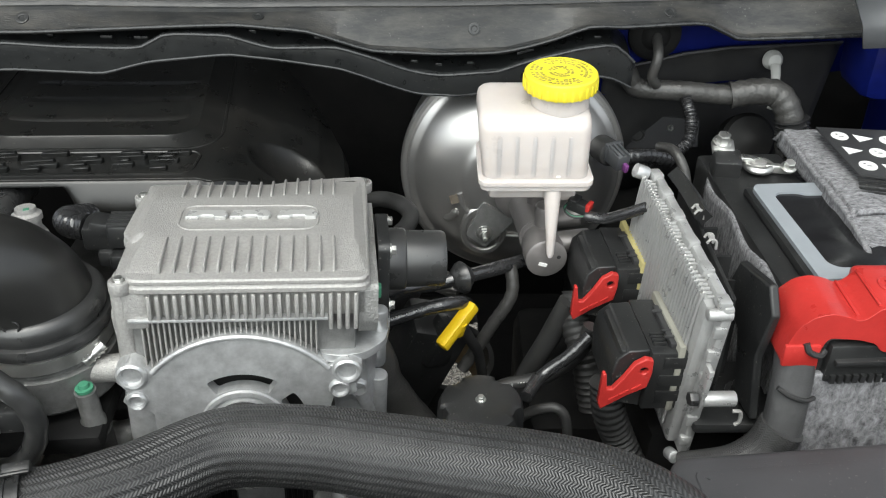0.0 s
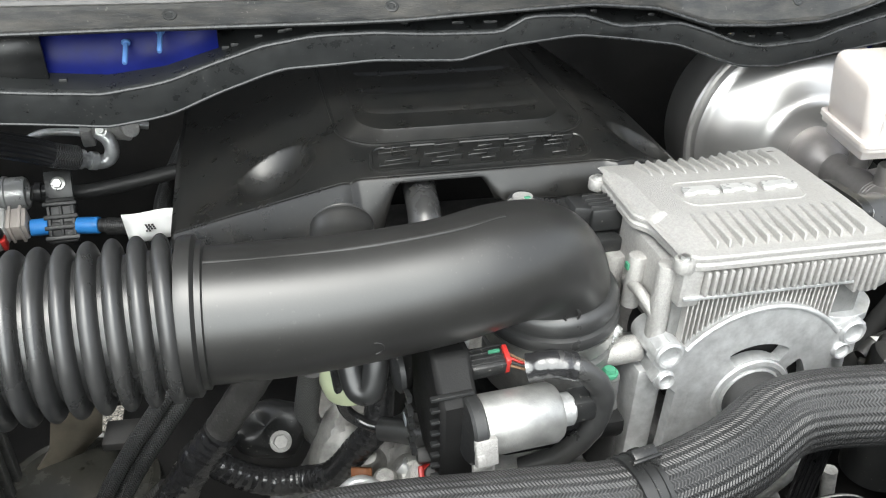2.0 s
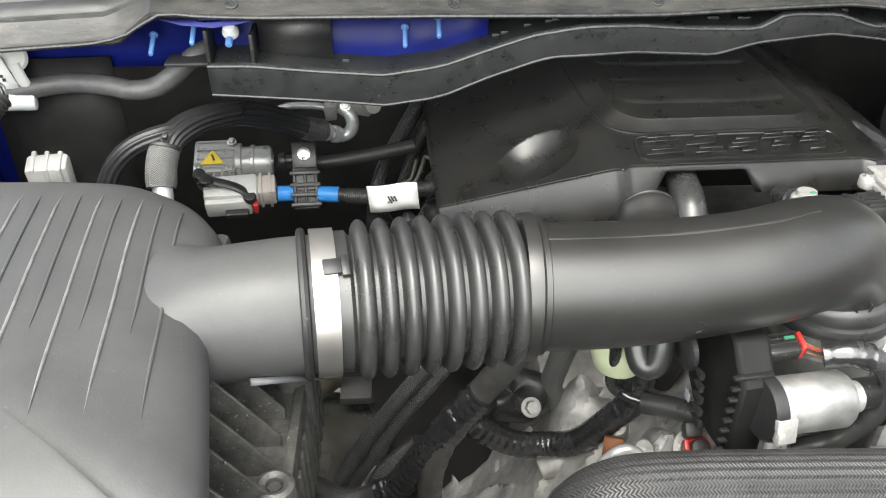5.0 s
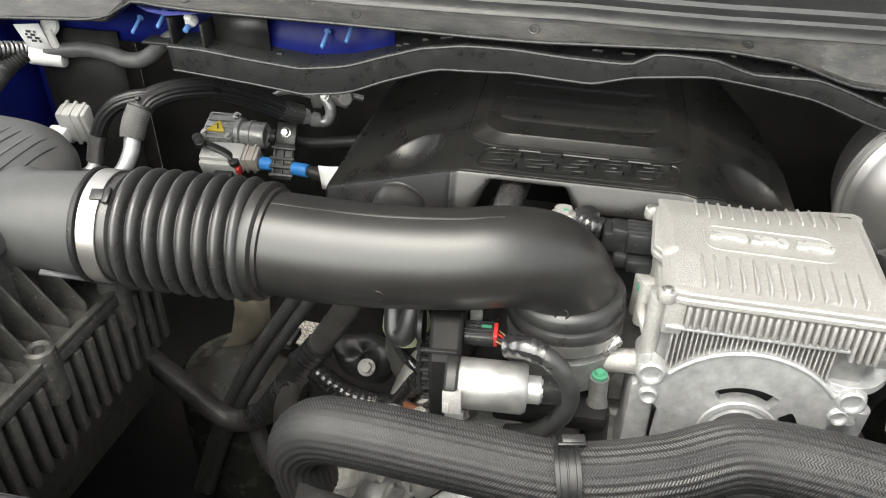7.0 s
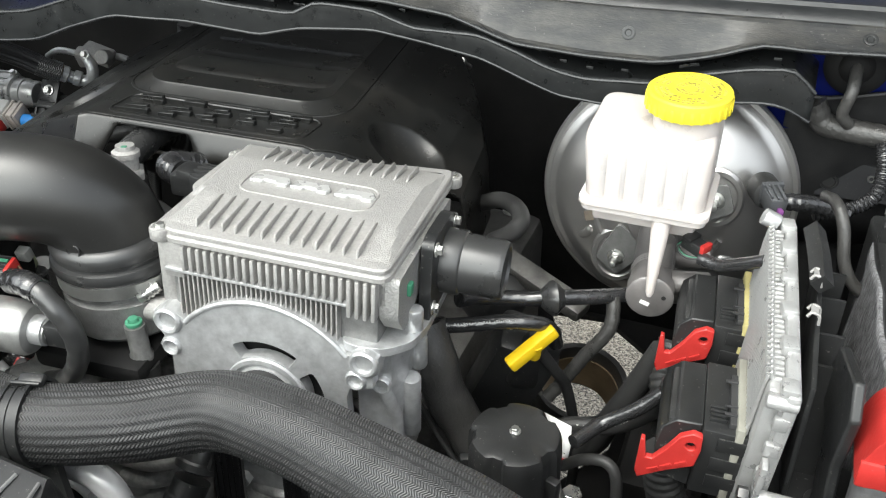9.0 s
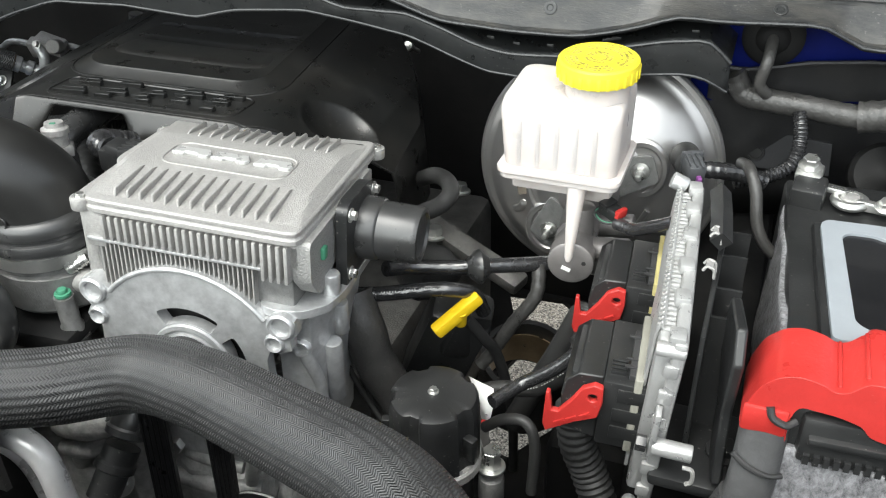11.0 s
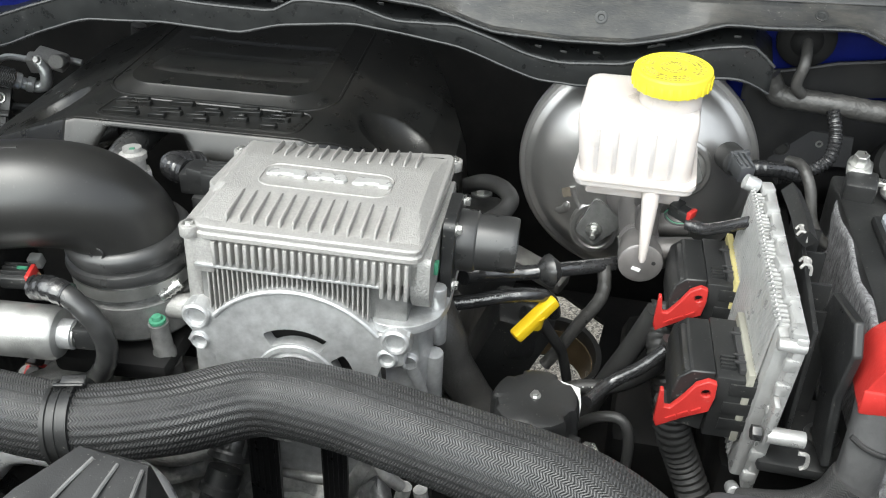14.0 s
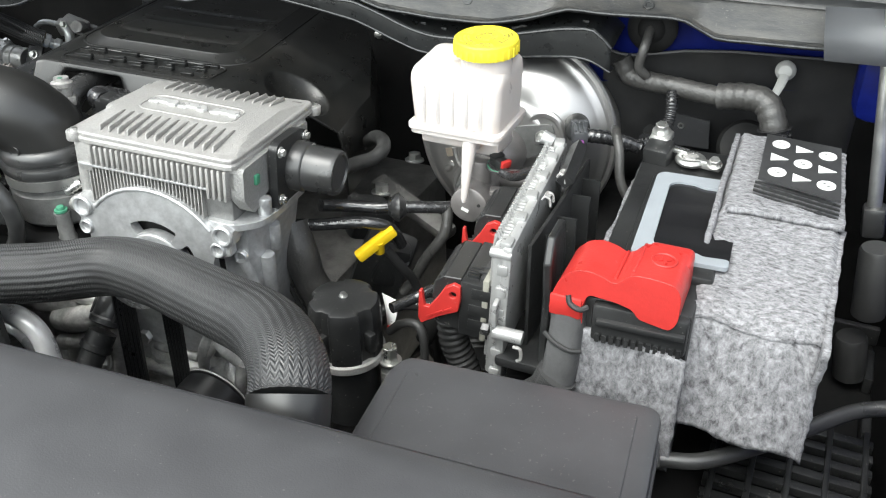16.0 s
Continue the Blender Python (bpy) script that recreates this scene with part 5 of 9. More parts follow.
def ecu_plug(at, label):
    p = thing("wiring_plug", label, "wiring plug", "plugs on the control module", at=at)
    bm = bmesh.new()
    prof = [(-0.03, -0.056), (-0.033, -0.024), (-0.031, -0.008), (-0.021, 0.002), (-0.002, 0.003), (-0.002, -0.062)]
    plate(bm, prof, [], 0.072, pose(0, 0.074, 0, 90, 0, 0))
    soften(part("shell", bm, BLACK, p), 0.0014)
    bm = bmesh.new()
    span(bm, -0.002, 0.046, -0.003, 0.078, -0.062, 0.003, bev=0.0018)
    part("back_shell", bm, BLACK, p)
    bm = bmesh.new()
    span(bm, 0.016, 0.043, 0.004, 0.062, 0.002, 0.008, bev=0.0012)
    block = part("top_block", bm, PLUG_GREY, p)
    for y, w in ((0.012, 0.003), (0.022, 0.0015), (0.05, 0.003)):
        bm = bmesh.new()
        span(bm, 0.012, 0.043, y, y + w, 0.0075, 0.0095, bev=0.0004)
        part("rib", bm, PLUG_GREY, block)
    for k in range(4):
        bm = bmesh.new()
        span(bm, 0.002, 0.014, 0.008 + 0.0045 * k, 0.0105 + 0.0045 * k, 0.002, 0.006, bev=0.0005)
        part("latch_bar", bm, BLACK, p)
    bm = bmesh.new()
    span(bm, -0.028, -0.018, 0.004, 0.068, -0.012, 0.001, pose(0, 0, 0, 0, 0, 0), bev=0.004)
    part("shoulder", bm, BLACK, p)
    for z in (-0.052, -0.034, -0.014):
        bm = bmesh.new()
        span(bm, 0.008 + 0.002 * (z > -0.03), 0.042, -0.0042, -0.003, z, z + 0.0125, bev=0.0005)
        part("moulded_panel", bm, BLACK, p)
    bm = bmesh.new()
    span(bm, 0.021, 0.0275, -0.004, 0.081, -0.064, 0.0105, bev=0.0015)
    part("seal", bm, YELLOW_OLD if at.translation.y > 0.65 else PALE_SEAL, p, "plug seal against the module")
    bm = bmesh.new()
    lv = [(-0.041, -0.057), (-0.02, -0.042), (-0.002, -0.032), (0.0, -0.016), (-0.001, -0.002), (-0.008, 0.0), (-0.017, -0.006), (-0.024, -0.02), (-0.033, -0.034), (-0.038, -0.034), (-0.041, -0.016), (-0.044, -0.016), (-0.044, -0.05)]
    plate(bm, lv, [circle(-0.008, -0.013, 0.0038, 10)], 0.006, pose(0, -0.001, 0.0, 90, 0, 0))
    lever = part("locking_lever", bm, RED, p, "red locking lever")
    soften(lever, 0.0009)
    bm = bmesh.new()
    for r in ((-0.012, -0.031), (-0.022, -0.037), (-0.031, -0.043)):
        box(bm, 0.009, 0.0015, 0.0018, pose(r[0], -0.0075, r[1], 0, -35, 0))
    part("lever_rib", bm, RED, lever)
    return p


ecu_plug(pose(0.176, 0.722, 1.106, 0, 3, 5), "black wiring plug with red lever beside the brake reservoir")
ecu_plug(pose(0.184, 0.59, 1.107, 0, 3, 5), "black wiring plug with red lever beside the fuse box")

# fluid level sensor plug below the reservoir
lp = thing("level_sensor_plug", "black plug with red lock and wire under the reservoir", "connector")
bm = bmesh.new()
box(bm, 0.022, 0.014, 0.012, pose(0.143, 0.797, 1.137, 0, 8, -30), 0.002)
box(bm, 0.01, 0.016, 0.004, pose(0.139, 0.799, 1.144, 0, 8, -30), 0.001)
part("housing", bm, BLACK, lp)
bm = bmesh.new()
box(bm, 0.005, 0.013, 0.009, pose(0.153, 0.791, 1.139, 0, 8, -30), 0.001)
part("red_lock", bm, RED, lp, "red lock tab")
for k, m in enumerate((DARK, GREEN, DARK)):
    bm = bmesh.new()
    sweep(bm, [(0.134, 0.8 + 0.003 * k, 1.137), (0.128, 0.793 + 0.003 * k, 1.133), (0.137, 0.786 + 0.002 * k, 1.129), (0.155, 0.786 + 0.001 * k, 1.13)], 0.001, 6, 5)
    part("wire", bm, m, lp)
bm = bmesh.new()
sweep(bm, [(0.15, 0.787, 1.13), (0.168, 0.777, 1.133), (0.186, 0.765, 1.146), (0.205, 0.755, 1.16)], 0.006, 12, 8)
part("sleeve", bm, TAPE, lp, "shiny black wire sleeve")

# black carrier bracket behind the module
car = thing("module_bracket", "black plastic carrier bracket behind the control module", "bracket")
bm = bmesh.new()
sweep(bm, [(0.238, 0.79, 1.178), (0.243, 0.75, 1.178), (0.247, 0.71, 1.175)], 0.009, 4, 5)
part("upper_bar", bm, BLACK, car)
bm = bmesh.new()
plate(bm, [(0.0, 0.0), (-0.055, 0.012), (-0.07, -0.01), (-0.06, -0.06), (-0.075, -0.12), (-0.04, -0.12), (-0.02, -0.06), (0.02, -0.05)], [], 0.008, pose(0.262, 0.64, 1.172, 90, 0, 97))
soften(part("strap", bm, BLACK, car), 0.002)
bm = bmesh.new()
span(bm, 0.246, 0.25, 0.6, 0.8, 1.02, 1.16, bev=0.001)
part("web", bm, BLACK, car)
for y in (0.64, 0.68, 0.73, 0.77):
    bm = bmesh.new()
    span(bm, 0.249, 0.27, y, y + 0.003, 1.03, 1.15)
    part("web_rib", bm, BLACK, car)
bm = bmesh.new()
span(bm, 0.225, 0.34, 0.57, 0.66, 1.03, 1.042, bev=0.004)
part("foot", bm, BLACK, car)
bolt("foot_bolt", pose(0.278, 0.612, 1.042), 0.01, car, RUBBER, 0.008)
for y in (0.716, 0.668):
    bm = bmesh.new()
    z = 1.178 - (0.716 - y) * 0.05
    for dy in (-0.005, 0.005):
        sweep(bm, [(0.238, y + dy, z), (0.241, y + dy, z + 0.004), (0.246, y + dy, z + 0.002), (0.247, y + dy, z - 0.006)], 0.0013, 6, 4)
    box(bm, 0.006, 0.012, 0.0015, pose(0.2425, y, z + 0.0035, 0, 20, 0), 0.0005)
    part("spring_clip", bm, CAST, car, "bright metal spring clip")
bm = bmesh.new()
sweep(bm, [(0.25, 0.556, 1.072), (0.257, 0.556, 1.071), (0.258, 0.556, 1.06), (0.254, 0.556, 1.056)], 0.0018, 6, 4)
part("lower_spring_clip", bm, CAST, car, "bright metal spring clip")

# ---- battery ----
def bay(u, v):
    """From the battery's own axes, which lie a little askew in the bay."""
    return 0.36 + u * math.cos(radians(3)) - v * math.sin(radians(3)), 0.72 + u * math.sin(radians(3)) + v * math.cos(radians(3))


BP = pose(0.36, 0.72, 0, 0, 0, 3)
bat = thing("battery", "black car battery with pale grey label frame", "battery")
bm = bmesh.new()
span(bm, -0.057, 0.04, -0.15, 0.19, 0.95, 1.142, BP, 0.005)
part("case", bm, BLACK, bat)
bm = bmesh.new()
span(bm, -0.036, 0.05, -0.1, 0.096, 1.14, 1.151, BP, 0.004)
part("lid", bm, BLACK, bat)
bm = bmesh.new()
FRAME = corner_round([(-0.029, -0.083), (0.06, -0.083), (0.06, -0.068), (0.036, -0.07), (0.03, -0.066), (-0.004, -0.066), (-0.012, -0.058), (-0.0145, 0.066), (-0.008, 0.0735), (0.012, 0.0735), (0.02, 0.069), (0.04, 0.069), (0.06, 0.07), (0.06, 0.092), (-0.025, 0.092), (-0.031, 0.084)], 0.005, 3)
plate(bm, FRAME, [], 0.0045, BP @ pose(0, 0, 1.151))
soften(part("label_frame", bm, GREYP, bat, "pale grey label frame"), 0.0012)
bm = bmesh.new()
rows = [[(*bay(u, v), 1.1528 + 0.0006 * math.sin(v * 90)) for u in (-0.016, 0.0, 0.02, 0.04, 0.06)] for v in (-0.068 + 0.012 * k for k in range(13))]
surface(bm, rows)
part("glossy_panel", bm, mat("glossy_black_label", (0.012, 0.012, 0.013), 0.16, var=0.1, bump=0.02), bat, "glossy black label")
bm = bmesh.new()
span(bm, -0.047, 0.038, -0.158, -0.145, 1.1, 1.14, BP, 0.004)
part("end_ledge", bm, BLACK, bat)
bm = bmesh.new()
span(bm, -0.042, 0.036, -0.163, -0.15, 1.121, 1.127, BP, 0.0015)
part("end_step", bm, BLACK, bat)
for k in range(12):
    bm = bmesh.new()
    span(bm, -0.042 + 0.0066 * k, -0.038 + 0.0066 * k, -0.161, -0.156, 1.102, 1.11, BP)
    part("end_rib", bm, BLACK, bat)

felt = thing("felt_battery_cover", "grey felt insulating wrap folded over the battery", "battery cover")


def fuzz(x, y, z):
    v = Vector((x, y, z))
    return 0.0016 * noise.noise(v * 38) + 0.0008 * noise.noise(v * 140)


def felt_sheet(name, point, nu, nv, thick=0.006):
    """A soft sheet from point(u, v), u and v from 0 to 1."""
    bm = bmesh.new()
    rows = []
    for j in range(nv + 1):
        row = []
        for i in range(nu + 1):
            x, y, z = point(i / nu, j / nv)
            edge = 1.0 if i in (0, nu) or j in (0, nv) else 0.0
            w = Vector((x * 150, y * 150, z * 150))
            row.append((x + fuzz(x, y, z) + edge * 0.0014 * noise.noise(w), y + fuzz(y, z, x) + edge * 0.0014 * noise.noise(w + Vector((9, 0, 0))), z + fuzz(z, x, y)))
        rows.append(row)
    surface(bm, rows)
    return thicken(part(name, bm, FELT, felt, angle=60), thick)


FOLD = ((0.0, 0.745, 1.158), (0.25, 0.7, 1.154), (0.5, 0.635, 1.146), (0.56, 0.612, 1.142), (0.6, 0.598, 1.136), (0.64, 0.588, 1.124), (0.7, 0.581, 1.1), (0.85, 0.572, 1.055), (1.0, 0.566, 1.02))
FOLD_Y, FOLD_Z = [(s, y) for s, y, z in FOLD], [(s, z) for s, y, z in FOLD]
felt_sheet("front_fold", lambda u, v: (0.3995 - 0.012 * (along(FOLD_Y, v) - 0.6) + 0.119 * u, along(FOLD_Y, v) + 0.004 * math.sin(u * 7) * step(0.5, 0.62, v), along(FOLD_Z, v) - 0.006 * step(0.93, 1.0, u) - 0.003 * step(0.06, 0.0, u) + 0.0016 * math.sin(u * 11) * step(0.45, 0.58, v)), 40, 56)
felt_sheet("front_lip", lambda u, v: (0.4 + 0.119 * u, 0.6 - 0.011 * v + 0.004 * math.sin(u * 7), 1.1405 - 0.012 * v - 0.004 * step(0.93, 1.0, u) + 0.002 * math.sin(u * 9)), 40, 4, 0.0035)
felt_sheet("side_fold", lambda u, v: (0.519 - 0.004 * v, 0.568 + 0.035 * v + (0.185 - 0.035 * v) * u, 1.138 + 0.016 * u - 0.15 * v), 20, 20)
felt_sheet("rear_fold", lambda u, v: (0.391 + 0.118 * u + 0.012 * (1 - v) * 0.6, 0.74 + 0.2 * v - 0.02 * u * v, 1.1645 - 0.012 * step(0.06, 0.0, u) - 0.008 * step(0.95, 1.0, v)), 36, 44)
felt_sheet("edge_fold", lambda u, v: (0.3935 + 0.0085 * (1 - u) + 0.002 * math.sin(v * 3), 0.585 + 0.335 * u, 1.128 + 0.03 * step(0.0, 0.5, u) - 0.012 + 0.02 * v), 50, 4, 0.005)
felt_sheet("front_flap", lambda u, v: (0.309 + 0.1 * u, 0.568 + 0.003 * math.sin(u * 5) - 0.006 * v, 1.113 - 0.012 * u - 0.006 * step(0.5, 0.0, u) - 0.128 * v + 0.002 * math.sin(u * 17) * (1 - v)), 34, 26, 0.007)
felt_sheet("side_flap", lambda u, v: (0.302 + 0.008 * u - 0.004 * v, 0.86 - 0.25 * u, 1.135 - 0.004 * math.sin(u * 15) - 0.15 * v), 40, 16, 0.007)
bm = bmesh.new()
span(bm, 0.044, 0.148, -0.112, 0.2, 1.0, 1.128, BP, 0.008)
part("inner_body", bm, FELT, felt)
bm = bmesh.new()
plate(bm, [(0.424, 0.908), (0.503, 0.899), (0.509, 0.772), (0.428, 0.794)], [], 0.0022, pose(0, 0, 1.1735))
lab = part("warning_label", bm, mat("matt_black_label", (0.03, 0.03, 0.031), 0.5, var=0.15, bump=0.04), felt, "black label with white warning symbols")
for i in range(3):
    for j in range(3):
        cx, cy = 0.4415 + 0.0245 * i + 0.0015 * j, 0.884 - 0.0355 * j - 0.006 * i
        bm = bmesh.new()
        if (i + j) % 2 == 0:
            plate(bm, circle(cx, cy, 0.0092, 20, 0.0105), [circle(cx + 0.0015, cy - 0.001, 0.004, 8, 0.0018), circle(cx - 0.002, cy + 0.004, 0.002, 6)], 0.0006, pose(0, 0, 1.1758))
        else:
            plate(bm, [(cx - 0.009, cy + 0.009), (cx - 0.008, cy - 0.009), (cx + 0.0095, cy - 0.001)], [], 0.0006, pose(0, 0, 1.1758))
        part("symbol", bm, WHITE, lab, "white warning symbol")
for k in range(7):
    bm = bmesh.new()
    plate(bm, [(0.426, 0.792 - 0.0042 * k), (0.5095, 0.77 - 0.0042 * k), (0.5095, 0.7675 - 0.0042 * k), (0.426, 0.7895 - 0.0042 * k)], [], 0.002, pose(0, 0, 1.171 - 0.0026 * k))
    part("stacked_edge", bm, BLACK, felt)
for k in range(9):
    bm = bmesh.new()
    span(bm, 0.43 + 0.0075 * k, 0.4335 + 0.0075 * k, 0.744, 0.757 - 0.001 * k, 1.148, 1.158)
    part("vent_bar", bm, BLACK, felt)

# ---- red terminal cover ----
red = thing("terminal_cover", "bright red plastic battery terminal cover", "terminal cover")
SHELL = corner_round([(0.2805, 1.123), (0.3135, 1.112), (0.3125, 1.136), (0.3165, 1.1485), (0.342, 1.1465), (0.357, 1.1425), (0.3625, 1.1345), (0.3905, 1.1295), (0.3965, 1.14), (0.3965, 1.167), (0.39, 1.177), (0.372, 1.1795), (0.353, 1.179), (0.343, 1.168), (0.336, 1.166), (0.328, 1.1705), (0.314, 1.1735), (0.301, 1.17), (0.29, 1.159), (0.284, 1.143)], 0.005, 3)
bm = bmesh.new()
plate(bm, SHELL, [], 0.056, pose(0, 0.6165, 0, 90, 0, 0))
soften(part("shell", bm, RED, red), 0.005, 3, 55)
bm = bmesh.new()
span(bm, 0.354, 0.3955, 0.6, 0.632, 1.135, 1.1755, bev=0.006, seg=3)
part("rear_hood", bm, RED, red)
for x, z, a in ((0.338, 1.1672, 0), (0.353, 1.1785, -25)):
    bm = bmesh.new()
    box(bm, 0.0028, 0.05, 0.0024, pose(x, 0.591, z, 0, a, 0), 0.0009)
    part("crease", bm, RED, red)
bm = bmesh.new()
span(bm, 0.282, 0.312, 0.558, 0.563, 1.12, 1.142, bev=0.002)
part("leg_panel", bm, RED, red)
bm = bmesh.new()
torus(bm, 0.0105, 0.0011, pose(0.3735, 0.5935, 1.1797, 0, 2, 0), 28, 6)
box(bm, 0.013, 0.0024, 0.0016, pose(0.3735, 0.5935, 1.18, 0, 2, 25))
box(bm, 0.0024, 0.013, 0.0016, pose(0.3735, 0.5935, 1.18, 0, 2, 25))
part("plus_sign", bm, RED, red, "raised plus sign in a ring")
bm = bmesh.new()
sweep(bm, [(0.299, 0.5595, 1.144), (0.302, 0.557, 1.137), (0.311, 0.557, 1.133), (0.317, 0.562, 1.134)], 0.0028, 8, 5)
part("cable_tie", bm, DARK, red)
cab = thing("battery_cable", "thick grey-black positive cable under the red cover", "cable")
bm = bmesh.new()
sweep(bm, [(0.2985, 0.572, 1.125), (0.299, 0.568, 1.105), (0.298, 0.562, 1.08), (0.296, 0.555, 1.05)], 0.0165, 24, 6, flat=0.8, square=3)
part("grey_sheath", bm, GREY_TAPE, cab)
bm = bmesh.new()
sweep(bm, [(0.281, 0.5515, 1.103), (0.292, 0.5485, 1.096), (0.306, 0.5495, 1.09), (0.316, 0.555, 1.088)], 0.0022, 8, 6)
part("strap", bm, DARK, cab)
bm = bmesh.new()
sweep(bm, [(0.296, 0.555, 1.055), (0.285, 0.552, 1.03), (0.26, 0.55, 1.01), (0.22, 0.56, 0.99)], 0.02, 24, 6)
part("braided_end", bm, BRAID_FINE, cab)

# ---- fuse box in front ----
fuse = thing("fuse_box", "smooth black plastic fuse box with a lipped lid", "fuse box")
FP = pose(0.168, 0.4775, 1.1, 0, 0, 5.2)
FO = [(0.0, -0.24), (0.236, -0.24), (0.236, 0.0), (0.01, 0.0), (0.0, -0.02)]
bm = bmesh.new()
surface(bm, [[FP @ Vector((x, y, z)) for x, y in shrunk(FO, d, 0.016, 6)] for d, z in
             ((0.0, -0.04), (0.0, -0.007), (0.0012, -0.0035), (0.004, -0.0012), (0.008, 0.0), (0.0185, 0.0003), (0.0195, 0.0014), (0.0215, 0.0016), (0.03, 0.0017))])
part("lid_rim", bm, MATT, fuse, angle=25)
bm = bmesh.new()
LT = shrunk(FO, 0.029, 0.016, 6)
surface(bm, [[FP @ Vector((0.118 + (x - 0.118) * f, -0.12 + (y + 0.12) * f, 0.0017 + 0.0006 * (1 - f))) for x, y in LT] for f in (1.0, 0.7, 0.4, 0.1, 0.001)])
part("lid", bm, MATT, fuse, angle=60)
bm = bmesh.new()
sweep(bm, [FP @ Vector((x, y, -0.034)) for x, y in shrunk(FO, 0.0, 0.016, 6)], 0.0022, 8, 1)
part("lid_edge", bm, MATT, fuse)
bm = bmesh.new()
span(bm, 0.01, 0.225, -0.23, -0.01, -0.18, -0.03, FP, 0.006)
part("body", bm, BLACK, fuse)

# ---- radiator cover in the foreground ----
rc = thing("radiator_cover", "smooth black plastic cover over the radiator", "radiator cover")
for nm, prof in (("rear_flange", ((0.014, -0.24), (0.01, -0.014), (0.006, -0.007))), ("top_panel", ((0.006, -0.0075), (0.0, -0.003), (-0.02, 0.0), (-0.12, 0.0), (-0.22, -0.01)))):
    bm = bmesh.new()
    surface(bm, [[(x, 0.264 + 0.07 * x + dy, 1.2 + dz) for x in (-1.3, -0.75, -0.5, -0.25, 0, 0.25, 0.5, 0.75)] for dy, dz in prof])
    thicken(part(nm, bm, MATT, rc), 0.004)

# ---- radiator hose ----
hose = thing("radiator_hose", "thick black radiator hose in a ribbed woven sleeve", "hose")
HP = [(-0.57, 0.455, 0.98), (-0.572, 0.452, 1.03), (-0.545, 0.445, 1.068), (-0.49, 0.438, 1.082), (-0.4, 0.432, 1.087), (-0.31, 0.43, 1.09), (-0.235, 0.452, 1.095), (-0.17, 0.485, 1.1), (-0.1019, 0.4745, 1.113), (-0.0394, 0.4556, 1.122), (0.0167, 0.4342, 1.1336), (0.0641, 0.4131, 1.1465), (0.1018, 0.3891, 1.158), (0.1306, 0.3626, 1.1643), (0.1445, 0.3455, 1.162), (0.15, 0.3345, 1.1545)]
bm = bmesh.new()
sweep(bm, HP, 0.031, 168, 12, ridges=28, ridge=0.016)
part("sleeve", bm, SLEEVE, hose)
bm = bmesh.new()
sweep(bm, [(0.149, 0.3365, 1.1562), (0.1518, 0.3295, 1.1475), (0.1532, 0.3225, 1.133), (0.1535, 0.3175, 1.115), (0.153, 0.314, 1.1), (0.152, 0.31, 1.07)], 0.0322, 40, 6)
part("end_pipe", bm, BLACK_SATIN, hose, "smooth black hose end")
HC = axis((-0.31, 0.43, 1.09), (-0.26, 0.443, 1.093))
bm = bmesh.new()
lathe(bm, [(0.032, -0.0105), (0.0352, -0.0105), (0.0352, -0.007), (0.0338, -0.0065), (0.0338, -0.001), (0.0348, -0.0005), (0.0348, 0.0005), (0.0338, 0.001), (0.0338, 0.0065), (0.0352, 0.007), (0.0352, 0.0105), (0.032, 0.0105)], HC, 48, cap=False)
part("band_clamp", bm, BLACK, hose, "black moulded band clamp")
bm = bmesh.new()
box(bm, 0.02, 0.01, 0.007, pose(-0.308, 0.442, 1.1235, 20, 0, 15), 0.002)
box(bm, 0.024, 0.003, 0.004, pose(-0.308, 0.4355, 1.1255, 20, 0, 15), 0.001)
part("clamp_latch", bm, BLACK, hose, "black clamp latch")

# ---- dipstick ----
dip = thing("oil_dipstick", "bright yellow oil dipstick handle on a black tube", "dipstick")
bm = bmesh.new()
p, q = Vector((-0.002, 0.7, 1.025)), Vector((0.032, 0.735, 1.054))
box(bm, 0.0135, 0.0135, (q - p).length, axis((p + q) / 2, q), 0.003)
part("handle", bm, YELLOW_DEEP, dip)

# ---- throttle body, actuator, pump ----
act = thing("actuator_motor", "shiny metal throttle actuator motor", "actuator motor")
bm = bmesh.new()
lathe(bm, [(0.0225, 0.0), (0.0235, 0.002), (0.0235, 0.058), (0.021, 0.062), (0.012, 0.063), (0.011, 0.076)], axis((-0.42, 0.487, 1.122), (-0.345, 0.5, 1.118)), 36)
part("can", bm, CAN_M, act)

pump = thing("vacuum_pump_cap", "black plastic domed cap with a centre screw", "cap")
bm = bmesh.new()
rows = []
for r, z in ((0.041, -0.07), (0.0405, -0.014), (0.0398, -0.006), (0.0375, -0.001), (0.034, 0.0005), (0.02, 0.0015), (0.0, 0.0015)):
    row = []
    for k in range(97):
        a = 6.28319 * k / 96
        dent = max((1 - step(8, 13, abs((math.degrees(a) - c + 180) % 360 - 180)) for c in (55, 128, 200, 262, 335)))
        row.append((0.035 + r * (1 - 0.11 * dent) * math.cos(a), 0.603 + r * (1 - 0.11 * dent) * math.sin(a), 1.04 + z))
    rows.append(row)
surface(bm, rows)
part("dome", bm, BLACK, pump)

# ---- engine block mass ----
bm = bmesh.new()
span(bm, -0.56, -0.1, 0.74, 1.2, 0.35, 0.9, bev=0.02)
solo("engine_block", bm, CAST_OLD, "dull grey cast engine block under the cover", "engine block")

# ---- passenger side: air conditioning lines, pump, wiring ----


def cable(name, pts, r, material, label, category="cable", group="", ridges=0, ridge=0.0, seg=12, n=8):
    bm = bmesh.new()
    sweep(bm, pts, r, seg, n, ridges=ridges, ridge=ridge)
    return solo(name, bm, material, label, category, group)


